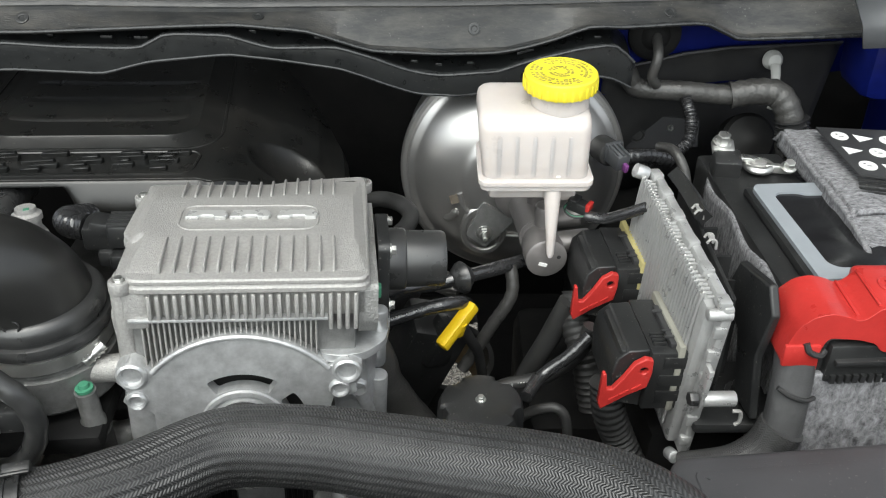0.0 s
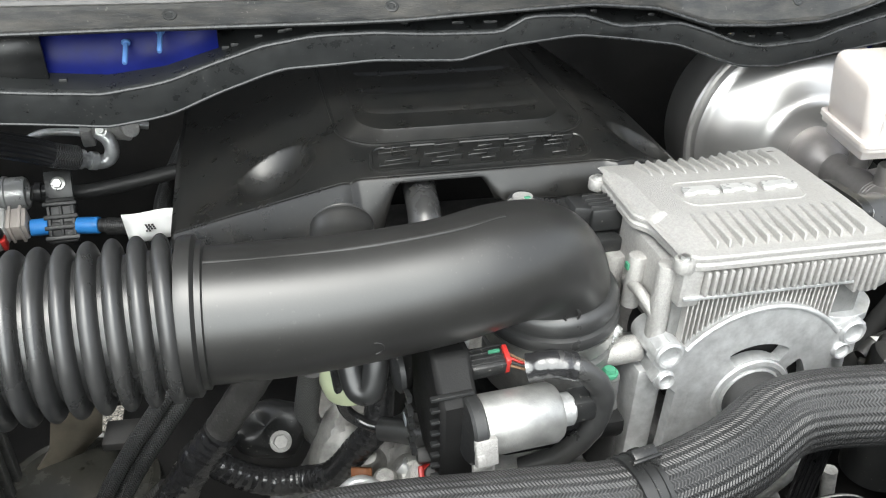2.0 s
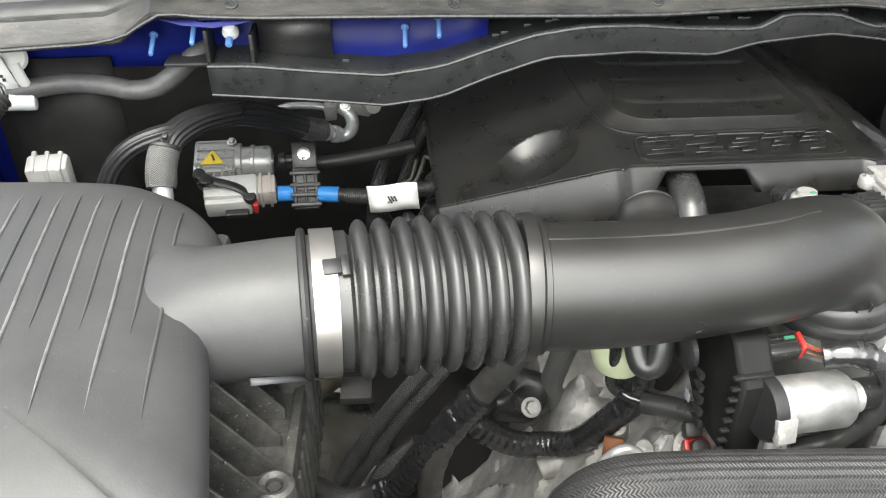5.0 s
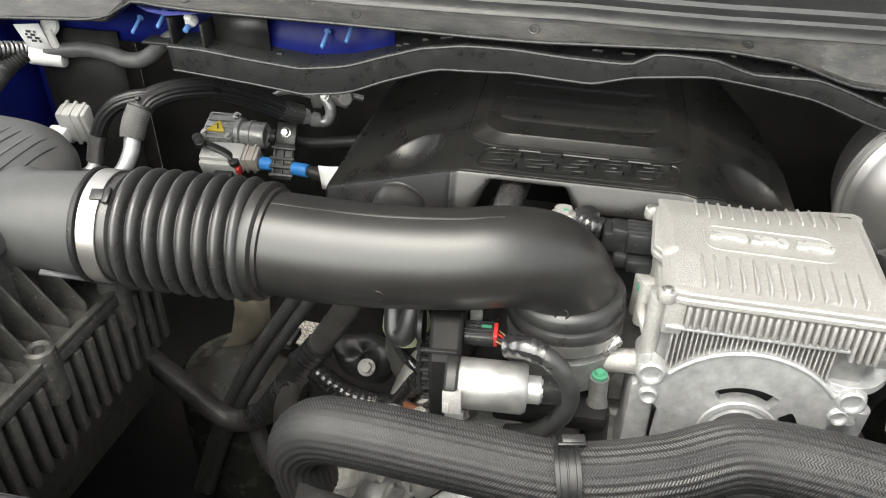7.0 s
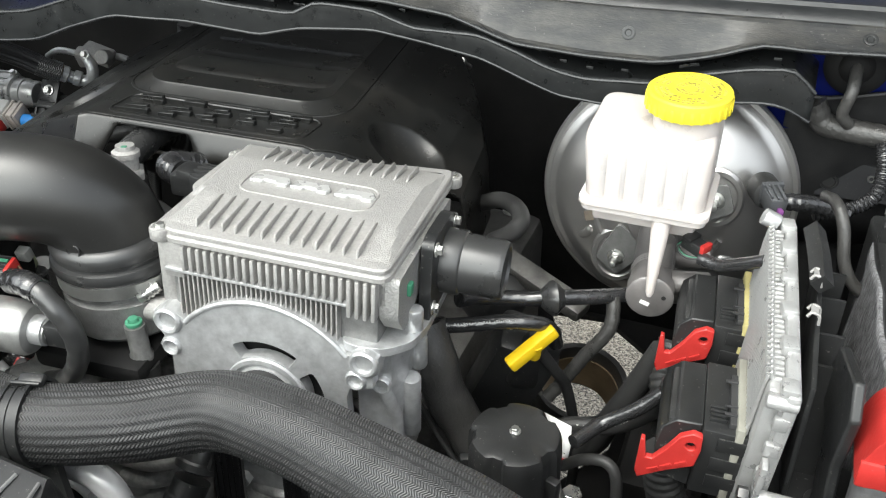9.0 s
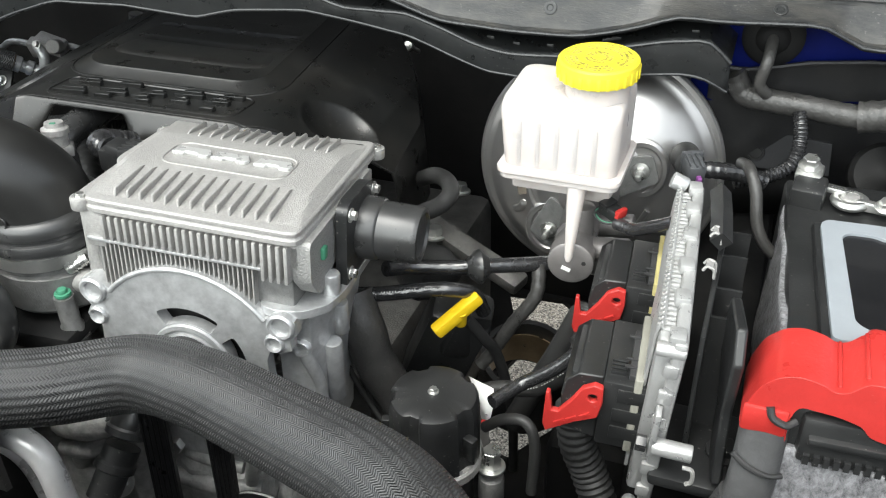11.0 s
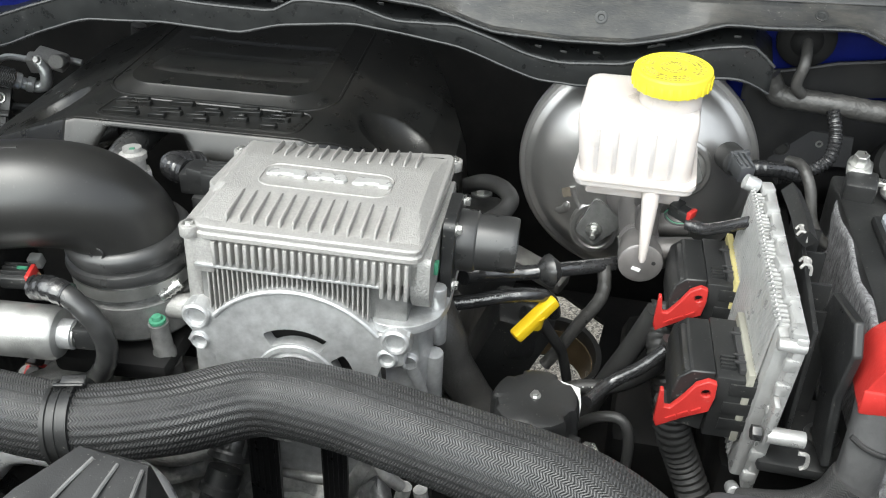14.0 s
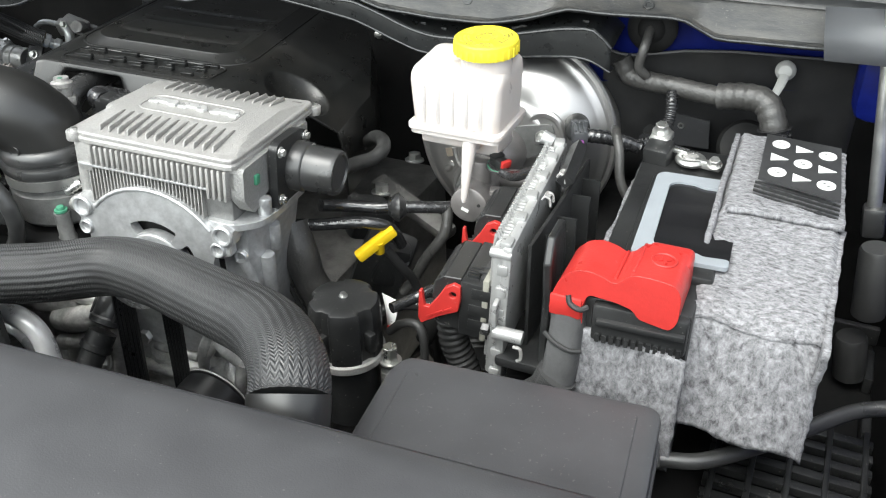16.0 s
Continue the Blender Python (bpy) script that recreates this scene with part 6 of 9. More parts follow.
def loom(name, pts, r, material, label, pitch=0.006, depth=0.12, category="wiring loom", parent=None):
    """A corrugated or tape-wound loom: rings along its length."""
    bm = bmesh.new()
    path = spline(pts, 8)
    length = sum((b - a).length for a, b in zip(path, path[1:]))
    turns = max(4, int(length / pitch))
    sweep(bm, pts, r, 14, max(10, int(turns * 4 / max(1, len(pts) - 1))), rad=lambda s: 1 + depth * math.cos(6.28319 * turns * s))
    if parent is not None:
        return part(name, bm, material, parent, label)
    return solo(name, bm, material, label, category)


line = thing("air_conditioning_line", "silver air conditioning line with black ribbed sleeve", "refrigerant line")
bm = bmesh.new()
sweep(bm, [(-0.835, 1.018, 1.1), (-0.865, 0.998, 1.123), (-0.905, 0.95, 1.158), (-0.94, 0.9, 1.174), (-0.962, 0.868, 1.173), (-0.972, 0.85, 1.162)], 0.0148, 96, 10, ridges=16, ridge=0.05)
part("ribbed_sleeve", bm, HOSE_BLACK, line)
bm = bmesh.new()
sweep(bm, [(-0.971, 0.853, 1.166), (-0.974, 0.838, 1.15), (-0.974, 0.824, 1.132)], 0.0168, 24, 8, rad=lambda s: 1 - 0.06 * step(0.8, 1.0, s))
part("braided_cuff", bm, BRAID, line, "grey braided cuff")
bm = bmesh.new()
lathe(bm, [(0.0165, -0.002), (0.0178, -0.001), (0.0178, 0.002), (0.0165, 0.003)], axis((-0.971, 0.853, 1.166), (-0.974, 0.838, 1.15)), 28, cap=False)
box(bm, 0.006, 0.006, 0.005, pose(-0.966, 0.846, 1.183, 30, 0, 0), 0.001)
part("cable_tie", bm, BLACK, line, "black cable tie")
bm = bmesh.new()
sweep(bm, [(-0.974, 0.828, 1.138), (-0.973, 0.813, 1.115), (-0.985, 0.79, 1.09), (-1.02, 0.77, 1.08)], 0.011, 18, 8)
part("lower_pipe", bm, CAST_SMOOTH, line)
bm = bmesh.new()
sweep(bm, [(-0.842, 1.012, 1.106), (-0.833, 1.02, 1.099), (-0.82, 1.032, 1.09)], 0.0152, 24, 6)
part("mesh_end", bm, BRAID_BLACK, line, "black mesh sleeve end")
bm = bmesh.new()
sweep(bm, [(-0.83, 1.026, 1.095), (-0.808, 1.045, 1.077), (-0.796, 1.052, 1.072), (-0.786, 1.055, 1.076), (-0.782, 1.057, 1.088), (-0.786, 1.06, 1.1), (-0.796, 1.064, 1.108)], 0.0088, 20, 8)
part("silver_fitting", bm, CAST_SMOOTH, line)
for k, (p, q) in enumerate((((-0.821, 1.033, 1.089), (-0.808, 1.045, 1.078)), ((-0.809, 1.044, 1.079), (-0.797, 1.051, 1.073)))):
    bm = bmesh.new()
    lathe(bm, [(0.01, 0), (0.0125 - 0.001 * k, 0.001), (0.0125 - 0.001 * k, 0.009), (0.011, 0.0105), (0.009, 0.011)], axis(p, q), 24)
    part("crimp_ring", bm, CAST_SMOOTH, line, "silver crimp ring")
bm = bmesh.new()
torus(bm, 0.0125, 0.0011, axis((-0.8215, 1.0325, 1.0895), (-0.808, 1.045, 1.078)), 24, 6)
part("copper_edge", bm, COPPER, line, "thin coppery edge")
bm = bmesh.new()
box(bm, 0.05, 0.026, 0.02, pose(-0.78, 1.075, 1.108, 20, 12, 0), 0.004)
cyl(bm, 0.011, 0.024, pose(-0.76, 1.07, 1.108, 70, 0, 20), 20, 0.002)
box(bm, 0.016, 0.02, 0.028, pose(-0.812, 1.075, 1.1, 20, 0, 10), 0.003)
part("block_fitting", bm, CAST, line)
bolt("block_bolt", pose(-0.79, 1.058, 1.112, 60, 0, 0), 0.005, line, ZINC)
bm = bmesh.new()
sweep(bm, [(-0.9, 1.09, 1.085), (-0.87, 1.085, 1.1), (-0.83, 1.08, 1.102), (-0.8, 1.08, 1.096), (-0.76, 1.085, 1.104), (-0.74, 1.09, 1.1)], 0.005, 10, 8)
part("thin_pipe", bm, CAST_SMOOTH, line)

bm = bmesh.new()
sweep(bm, [(-0.95, 0.88, 1.172), (-0.972, 0.86, 1.178), (-1.002, 0.85, 1.17), (-1.026, 0.845, 1.149), (-1.041, 0.84, 1.12), (-1.046, 0.835, 1.1)], 0.0105, 64, 8, ridges=10, ridge=0.06)
sh = thing("second_hose", "thinner black ribbed hose beside the main line", "hose")
part("ribbed_sleeve", bm, HOSE_BLACK, sh)
bm = bmesh.new()
sweep(bm, [(-1.04, 0.841, 1.122), (-1.045, 0.836, 1.105), (-1.048, 0.83, 1.085)], 0.0122, 24, 6)
part("cuff", bm, BRAID_BLACK, sh)
bm = bmesh.new()
sweep(bm, [(-1.047, 0.831, 1.09), (-1.05, 0.82, 1.075), (-1.07, 0.8, 1.065)], 0.009, 16, 6)
part("silver_end", bm, CAST_SMOOTH, sh, "silver pipe end")

# electric pump with its pale connector
pm = thing("electric_pump", "silver and pale grey electric pump with a yellow warning sticker", "pump")
PP = pose(-0.945, 1.045, 1.035, 22, 0, 4)
bm = bmesh.new()
box(bm, 0.056, 0.056, 0.042, PP @ pose(-0.022, 0.0, 0.0), 0.005)
part("pump_body", bm, MODULE, pm)
for k in range(4):
    bm = bmesh.new()
    box(bm, 0.05, 0.003, 0.004, PP @ pose(-0.02, 0.022 - 0.014 * k, 0.0215), 0.001)
    part("top_rib", bm, MODULE, pm)
for k in range(5):
    bm = bmesh.new()
    box(bm, 0.003, 0.004, 0.034, PP @ pose(-0.042 + 0.01 * k, -0.029, 0.0), 0.001)
    part("front_rib", bm, MODULE, pm)
bm = bmesh.new()
lathe(bm, [(0.0225, -0.004), (0.026, -0.003), (0.026, 0.004), (0.0215, 0.0055), (0.0215, 0.016), (0.0235, 0.017), (0.0235, 0.021), (0.0215, 0.022), (0.0215, 0.04), (0.019, 0.044), (0.0165, 0.044), (0.0155, 0.038), (0.008, 0.038)], PP @ pose(0.008, 0.0, 0.002, 0, 90, 0), 32)
part("motor_drum", bm, MODULE, pm)
bm = bmesh.new()
cyl(bm, 0.009, 0.03, PP @ pose(0.062, 0.0, 0.002, 0, 90, 0), 18, 0.002)
cyl(bm, 0.0125, 0.008, PP @ pose(0.062, 0.0, 0.002, 0, 90, 0), 18, 0.001)
part("black_outlet", bm, BLACK, pm, "black outlet stub")
bm = bmesh.new()
plate(bm, [(-0.017, -0.01), (0.015, -0.01), (-0.001, 0.014)], [], 0.0008, PP @ pose(-0.023, -0.008, 0.0242))
part("warning_sticker", bm, mat("yellow_sticker", (0.75, 0.55, 0.05), 0.45), pm, "yellow triangular warning sticker")
bm = bmesh.new()
box(bm, 0.0025, 0.011, 0.0006, PP @ pose(-0.023, -0.007, 0.0252, 0, 0, 20))
part("sticker_mark", bm, DARK, pm)
QQ = pose(-0.932, 0.99, 1.024, 22, 0, 6)
bm = bmesh.new()
box(bm, 0.07, 0.036, 0.034, QQ @ pose(-0.008, 0, 0), 0.006)
box(bm, 0.06, 0.01, 0.03, QQ @ pose(-0.012, -0.02, -0.004), 0.004)
part("pale_connector", bm, LIGHTGREY, pm, "pale grey high-voltage connector")
bm = bmesh.new()
box(bm, 0.026, 0.03, 0.028, QQ @ pose(0.036, 0.002, -0.002), 0.003)
box(bm, 0.004, 0.034, 0.032, QQ @ pose(0.03, 0.002, -0.002), 0.001)
box(bm, 0.004, 0.034, 0.032, QQ @ pose(0.042, 0.002, -0.002), 0.001)
part("connector_neck", bm, mat("pale_warm_plastic", (0.4, 0.36, 0.33), 0.5, var=0.1), pm)
bm = bmesh.new()
sweep(bm, [QQ @ Vector(v) for v in ((-0.046, 0.004, 0.024), (-0.026, 0.0, 0.026), (0.002, -0.008, 0.02), (0.018, -0.016, 0.008))], 0.0075, 10, 6, flat=0.55)
part("black_lever", bm, BLACK, pm)
for dx, dy, dz in ((-0.044, 0.006, 0.028), (-0.036, -0.004, 0.029), (0.016, -0.018, 0.006)):
    bm = bmesh.new()
    cyl(bm, 0.0085, 0.01, QQ @ pose(dx, dy, dz), 18, 0.002)
    part("lever_hub", bm, BLACK, pm)
bm = bmesh.new()
box(bm, 0.03, 0.01, 0.008, QQ @ pose(-0.002, -0.03, -0.006), 0.002)
part("lever_foot", bm, BLACK, pm)
bm = bmesh.new()
box(bm, 0.006, 0.012, 0.018, QQ @ pose(0.022, -0.022, -0.004), 0.0015)
part("red_tab", bm, RED, pm, "red locking tab")
for dx, dy in ((-0.042, -0.021), (0.0, -0.024), (0.0, 0.02)):
    bolt("pump_bolt", PP @ pose(dx, dy, 0.0215), 0.0045, pm, ZINC)

hv = thing("insulated_cable", "black high-voltage cable with blue tape bands and a white tag", "cable")
bm = bmesh.new()
sweep(bm, [(-0.885, 0.995, 1.017), (-0.845, 1.0, 1.014), (-0.8, 0.995, 1.014), (-0.758, 0.98, 1.02), (-0.689, 0.97, 1.036), (-0.647, 0.97, 1.048), (-0.615, 0.972, 1.056), (-0.58, 0.985, 1.06)], 0.0085, 14, 8)
part("cable_core", bm, DARK, hv)
bm = bmesh.new()
sweep(bm, [(-0.79, 0.99, 1.015), (-0.758, 0.98, 1.02), (-0.689, 0.97, 1.036), (-0.647, 0.97, 1.048), (-0.61, 0.973, 1.057)], 0.0105, 16, 60, rad=lambda s: 1 + 0.025 * math.cos(420 * s))
part("corrugated_sleeve", bm, DARK, hv, "black corrugated sleeve")
for a, b in (((-0.882, 0.9955, 1.0168), (-0.862, 0.9985, 1.0155)), ((-0.828, 0.9985, 1.0136), (-0.801, 0.9952, 1.014))):
    bm = bmesh.new()
    cyl(bm, 0.0105, (Vector(b) - Vector(a)).length, axis(a, b), 18, 0.001)
    part("blue_band", bm, BLUE_TUBE, hv, "blue tape band")
bm = bmesh.new()
rows = [[(-0.761 + 0.063 * k / 6 + 0.08 * dz, 0.949 - 0.008 * k / 6 - 0.002 * math.sin(k), 1.054 + 0.009 * k / 6 - dz) for k in range(7)] for dz in (0, 0.012, 0.026, 0.039)]
surface(bm, rows)
tag = part("white_tag", bm, WHITE, hv, "white paper tag with a small printed code")
thicken(tag, 0.001)
for k in range(14):
    bm = bmesh.new()
    box(bm, 0.0022, 0.0006, 0.0022, pose(-0.734 + 0.0026 * (k % 4) + 0.001 * (k % 3), 0.9412, 1.042 - 0.0027 * (k // 4), 0, -6, -8))
    part("print_dot", bm, DARK, tag)
KM = pose(-0.845, 1.003, 1.02, 55, 0, 4)
bm = bmesh.new()
box(bm, 0.034, 0.056, 0.012, KM, 0.002)
clip = part("cable_clip", bm, BLACK, hv, "black plastic cable clip")
for ky in (-0.022, -0.009, 0.004, 0.02):
    bm = bmesh.new()
    box(bm, 0.04, 0.0055, 0.006, KM @ pose(0, ky, 0.008), 0.0012)
    part("clip_bar", bm, BLACK, clip)
for kx in (-0.014, 0.0, 0.014):
    bm = bmesh.new()
    box(bm, 0.004, 0.046, 0.004, KM @ pose(kx, -0.002, 0.0075), 0.001)
    part("clip_rail", bm, BLACK, clip)
bm = bmesh.new()
box(bm, 0.032, 0.036, 0.005, KM @ pose(0, 0.043, 0.002), 0.001)
part("clip_tab", bm, BLACK, clip)
bolt("clip_bolt", KM @ pose(0, 0.045, 0.0045), 0.006, clip, ZINC)
cable("coolant_hose", [(-0.888, 1.045, 1.038), (-0.87, 1.05, 1.032), (-0.82, 1.055, 1.03), (-0.76, 1.055, 1.04), (-0.7, 1.06, 1.05)], 0.0095, DARK, "black hose leaving the electric pump", "hose")
for k, pts in enumerate(([(-0.678, 1.16, 1.14), (-0.685, 1.158, 1.1), (-0.693, 1.155, 1.067), (-0.718, 1.148, 1.024), (-0.751, 1.136, 0.96), (-0.766, 1.12, 0.88), (-0.762, 1.1, 0.78)], [(-0.65, 1.18, 1.14), (-0.657, 1.178, 1.09), (-0.672, 1.172, 1.04), (-0.7, 1.165, 0.98), (-0.73, 1.16, 0.9)])):
    cable("braided_wire", pts, 0.0115 - 0.002 * k, BRAID_BLACK, "black braided wire loom hanging behind the engine", "wire", "braided wires behind the engine", seg=18)

# wiring and plugs in the dark beside the cover
WIRE_GREY = mat("dusty_grey_wire", (0.12, 0.115, 0.1), 0.5, var=0.2)
BROWNISH = mat("brown_black_bracket", (0.011, 0.0095, 0.0085), 0.45, var=0.3, dust=0.08, dust_col=(0.07, 0.06, 0.05))
pg = thing("coil_plug", "black wiring plug with bare grey wires beside the cover", "connector")
PG = pose(-0.698, 0.97, 0.975, 20, 25, 30)
bm = bmesh.new()
box(bm, 0.036, 0.026, 0.022, PG, 0.004)
part("housing", bm, BLACK, pg)
bm = bmesh.new()
box(bm, 0.014, 0.016, 0.012, PG @ pose(-0.02, 0.004, 0.012), 0.002)
part("grey_latch", bm, MIDGREY, pg, "grey latch")
for k in range(4):
    bm = bmesh.new()
    q = 0.004 * k
    sweep(bm, [(-0.7 + q, 0.972 + q, 0.985), (-0.688 + q, 0.99 + q * 0.6, 1.0), (-0.676 + q, 1.0, 1.012), (-0.672 + q, 1.02, 1.012)], 0.0016, 6, 5)
    part("wire", bm, WIRE_GREY, pg)
bt = thing("coil_boot", "thick black taped boot below the bellows", "boot")
bm = bmesh.new()
sweep(bm, [(-0.682, 0.995, 0.988), (-0.66, 0.97, 0.982), (-0.638, 0.946, 0.97), (-0.62, 0.93, 0.955)], 0.015, 20, 10, rad=lambda s: 1 + 0.05 * math.cos(50 * s))
part("sleeve", bm, DARK, bt)
bm = bmesh.new()
torus(bm, 0.0145, 0.0025, axis((-0.682, 0.995, 0.988), (-0.66, 0.97, 0.982)), 24, 6)
part("end_ring", bm, BLACK, bt)
hk = thing("harness_bracket", "brownish black bracket blocks beside the cover", "bracket")
for x, y, z, sx, sy, sz, rz in ((-0.724, 0.965, 0.94, 0.06, 0.05, 0.05, 25), (-0.752, 0.985, 0.965, 0.03, 0.045, 0.05, 35), (-0.66, 0.95, 0.935, 0.07, 0.04, 0.06, 10), (-0.7, 1.06, 0.96, 0.05, 0.05, 0.05, 15)):
    bm = bmesh.new()
    BK = pose(x, y, z, 18, 14, rz)
    box(bm, sx * 0.8, sy * 0.7, sz, BK, 0.004)
    box(bm, sx * 0.5, sy, sz * 0.7, BK @ pose(0.1 * sx, 0, 0.004), 0.003)
    block = part("block", bm, BROWNISH, hk)
    for k in range(4):
        bm = bmesh.new()
        box(bm, 0.0025, sy * 0.72, 0.004, BK @ pose(sx * (0.2 * k - 0.3), 0, sz * 0.5), 0.0008)
        part("rib", bm, BROWNISH, block)
    bm = bmesh.new()
    cyl(bm, 0.007, 0.006, BK @ pose(-0.2 * sx, -0.3 * sy, sz * 0.5), 14, 0.001)
    part("stud", bm, BROWNISH, block)
bolt("bracket_bolt", pose(-0.627, 1.0, 0.975, 25, -10, 0), 0.0105, hk, LIGHTGREY, 0.014)
for pts, r in (([(-0.69, 1.075, 1.0), (-0.685, 1.064, 1.03), (-0.668, 1.041, 1.03), (-0.645, 1.036, 1.026), (-0.622, 1.04, 1.02)], 0.0028), ([(-0.698, 1.065, 1.025), (-0.706, 1.057, 1.0), (-0.72, 1.05, 0.996), (-0.733, 1.038, 0.99)], 0.0024),
               ([(-0.69, 1.06, 1.02), (-0.7, 1.05, 1.0), (-0.715, 1.042, 0.994), (-0.728, 1.03, 0.985)], 0.0024), ([(-0.655, 0.995, 0.99), (-0.648, 1.002, 1.0), (-0.63, 1.004, 1.0), (-0.611, 0.991, 1.0), (-0.59, 0.985, 0.99)], 0.0028)):
    cable("loose_wire", pts, r, WIRE_GREY, "thin dusty grey wire beside the cover", "wire", "loose grey wires")
loom("coil_loom", [(-0.66, 1.08, 0.98), (-0.672, 1.05, 1.0), (-0.675, 1.02, 1.005), (-0.668, 1.0, 0.99)], 0.013, DARK, "black corrugated loom behind the paper tag", 0.006, 0.08)

# wiring and tag on the passenger liner
loom("taped_loom", [(-1.14, 0.9, 1.212), (-1.08, 0.908, 1.218), (-1.034, 0.902, 1.217), (-1.008, 0.896, 1.214), (-0.983, 0.895, 1.217), (-0.961, 0.895, 1.229), (-0.944, 0.897, 1.243), (-0.925, 0.91, 1.252), (-0.9, 0.94, 1.25)], 0.0112, GREY_TAPE, "grey cloth-taped wiring loom on the liner", 0.018, 0.012)
loom("corrugated_loom", [(-1.12, 0.83, 1.238), (-1.13, 0.8, 1.225), (-1.12, 0.75, 1.215), (-1.11, 0.7, 1.205), (-1.1, 0.64, 1.19)], 0.013, DARK, "black corrugated wiring loom beside the air box", 0.005, 0.1)
loom("corrugated_loom", [(-1.12, 0.835, 1.24), (-1.14, 0.79, 1.255), (-1.16, 0.74, 1.262), (-1.2, 0.68, 1.26)], 0.012, TAPE, "black taped wiring branch beside the air box", 0.006, 0.08)
tg = thing("cable_tag", "white plastic sleeve and paper tag on the loom", "tag")
bm = bmesh.new()
cyl(bm, 0.0145, 0.05, axis((-1.165, 0.895, 1.208), (-1.115, 0.906, 1.203)), 24, 0.002)
part("sleeve", bm, WHITE, tg)
bm = bmesh.new()
surface(bm, [[(-1.178 + 0.04 * k, 0.892 + 0.004 * k, 1.252 + 0.003 * k) for k in (0, 0.5, 1)], [(-1.158 + 0.034 * k, 0.89 + 0.004 * k, 1.215) for k in (0, 0.5, 1)]])
pp = part("paper", bm, WHITE, tg)
thicken(pp, 0.0008)
for k in range(20):
    bm = bmesh.new()
    i, j = k % 5, k // 5
    if (k * 7) % 3:
        box(bm, 0.0034, 0.0006, 0.0034, pose(-1.161 + 0.0042 * i + 0.002 * j, 0.8905, 1.244 - 0.0044 * j, 0, 0, 6))
        part("print_dot", bm, DARK, pp)
bm = bmesh.new()
lathe(bm, [(0.0, 0.004), (0.013, 0.003), (0.0155, 0.0), (0.013, -0.004)], pose(-1.128, 0.905, 1.25, 70, 0, 0), 24)
sweep(bm, [(-1.128, 0.9, 1.245), (-1.122, 0.898, 1.225), (-1.118, 0.9, 1.21)], 0.007, 10, 5, flat=0.6)
part("white_fastener", bm, LIGHTGREY, tg, "pale plastic fastener")

wc = thing("grey_connector", "pale grey multi-pin connector on the liner", "connector")
bm = bmesh.new()
box(bm, 0.048, 0.03, 0.055, pose(-1.125, 0.905, 1.1, 15, 0, 8), 0.006)
part("housing", bm, LIGHTGREY, wc)
bm = bmesh.new()
box(bm, 0.03, 0.024, 0.026, pose(-1.148, 0.885, 1.085, 15, 0, 8), 0.004)
part("plug", bm, WHITE, wc)
for k in range(3):
    bm = bmesh.new()
    box(bm, 0.006, 0.034, 0.058, pose(-1.14 + 0.015 * k, 0.905, 1.1, 15, 0, 8), 0.002)
    part("rib", bm, LIGHTGREY, wc)

# studs on the cowl panel
for x, y, z in ((-0.671, 0.892, 1.282), (-0.707, 0.897, 1.27), (-0.925, 0.876, 1.285), (-0.972, 0.886, 1.27)):
    st = thing("panel_stud", "small blue painted stud on the cowl panel", "stud", "blue studs on the cowl")
    bm = bmesh.new()
    M = pose(x, y + 0.0123, z + 0.0066, 118, 0, 0)
    lathe(bm, [(0.0045, 0.0), (0.0045, 0.002), (0.0026, 0.003), (0.0026, 0.026), (0.002, 0.028)], M, 14)
    part("shank", bm, BLUE_STUD, st)
bm = bmesh.new()
plate(bm, [(-0.955, 0.872), (-0.93, 0.856), (-0.897, 0.848), (-0.872, 0.858), (-0.86, 0.866), (-0.88, 0.905), (-0.955, 0.905)], [circle(-0.903, 0.864, 0.014, 20, 0.006)], 0.002, pose(0, 0, 1.3015))
solo("blue_flange", bm, mat("violet_blue_primer", (0.03, 0.035, 0.16), 0.5, var=0.2), "thin violet-blue painted flange with an oval hole", "flange")
wb = thing("white_nut", "white plastic nut on a blue stud at the cowl end", "nut")
bm = bmesh.new()
lathe(bm, [(0.0085, -0.008), (0.009, -0.004), (0.007, 0.0), (0.006, 0.005), (0.004, 0.0065)], pose(-0.889, 0.885, 1.286, 40, 0, 0), 20)
part("cap", bm, WHITE, wb)
bm = bmesh.new()
cyl(bm, 0.0038, 0.01, pose(-0.889, 0.879, 1.278, 110, 0, 0), 14, 0.001)
part("stud_tip", bm, BLUE_STUD, wb)
br = thing("cowl_end_bracket", "black plastic bracket at the end of the cowl shelf", "bracket")
bm = bmesh.new()
span(bm, -0.914, -0.91, 0.87, 0.905, 1.25, 1.29, bev=0.001)
part("left_ear", bm, BLACK, br)
bm = bmesh.new()
span(bm, -0.868, -0.864, 0.87, 0.905, 1.25, 1.285, bev=0.001)
part("right_ear", bm, BLACK, br)
bm = bmesh.new()
span(bm, -0.96, -0.914, 0.872, 0.9, 1.25, 1.254, bev=0.001)
part("ledge", bm, BLACK, br)

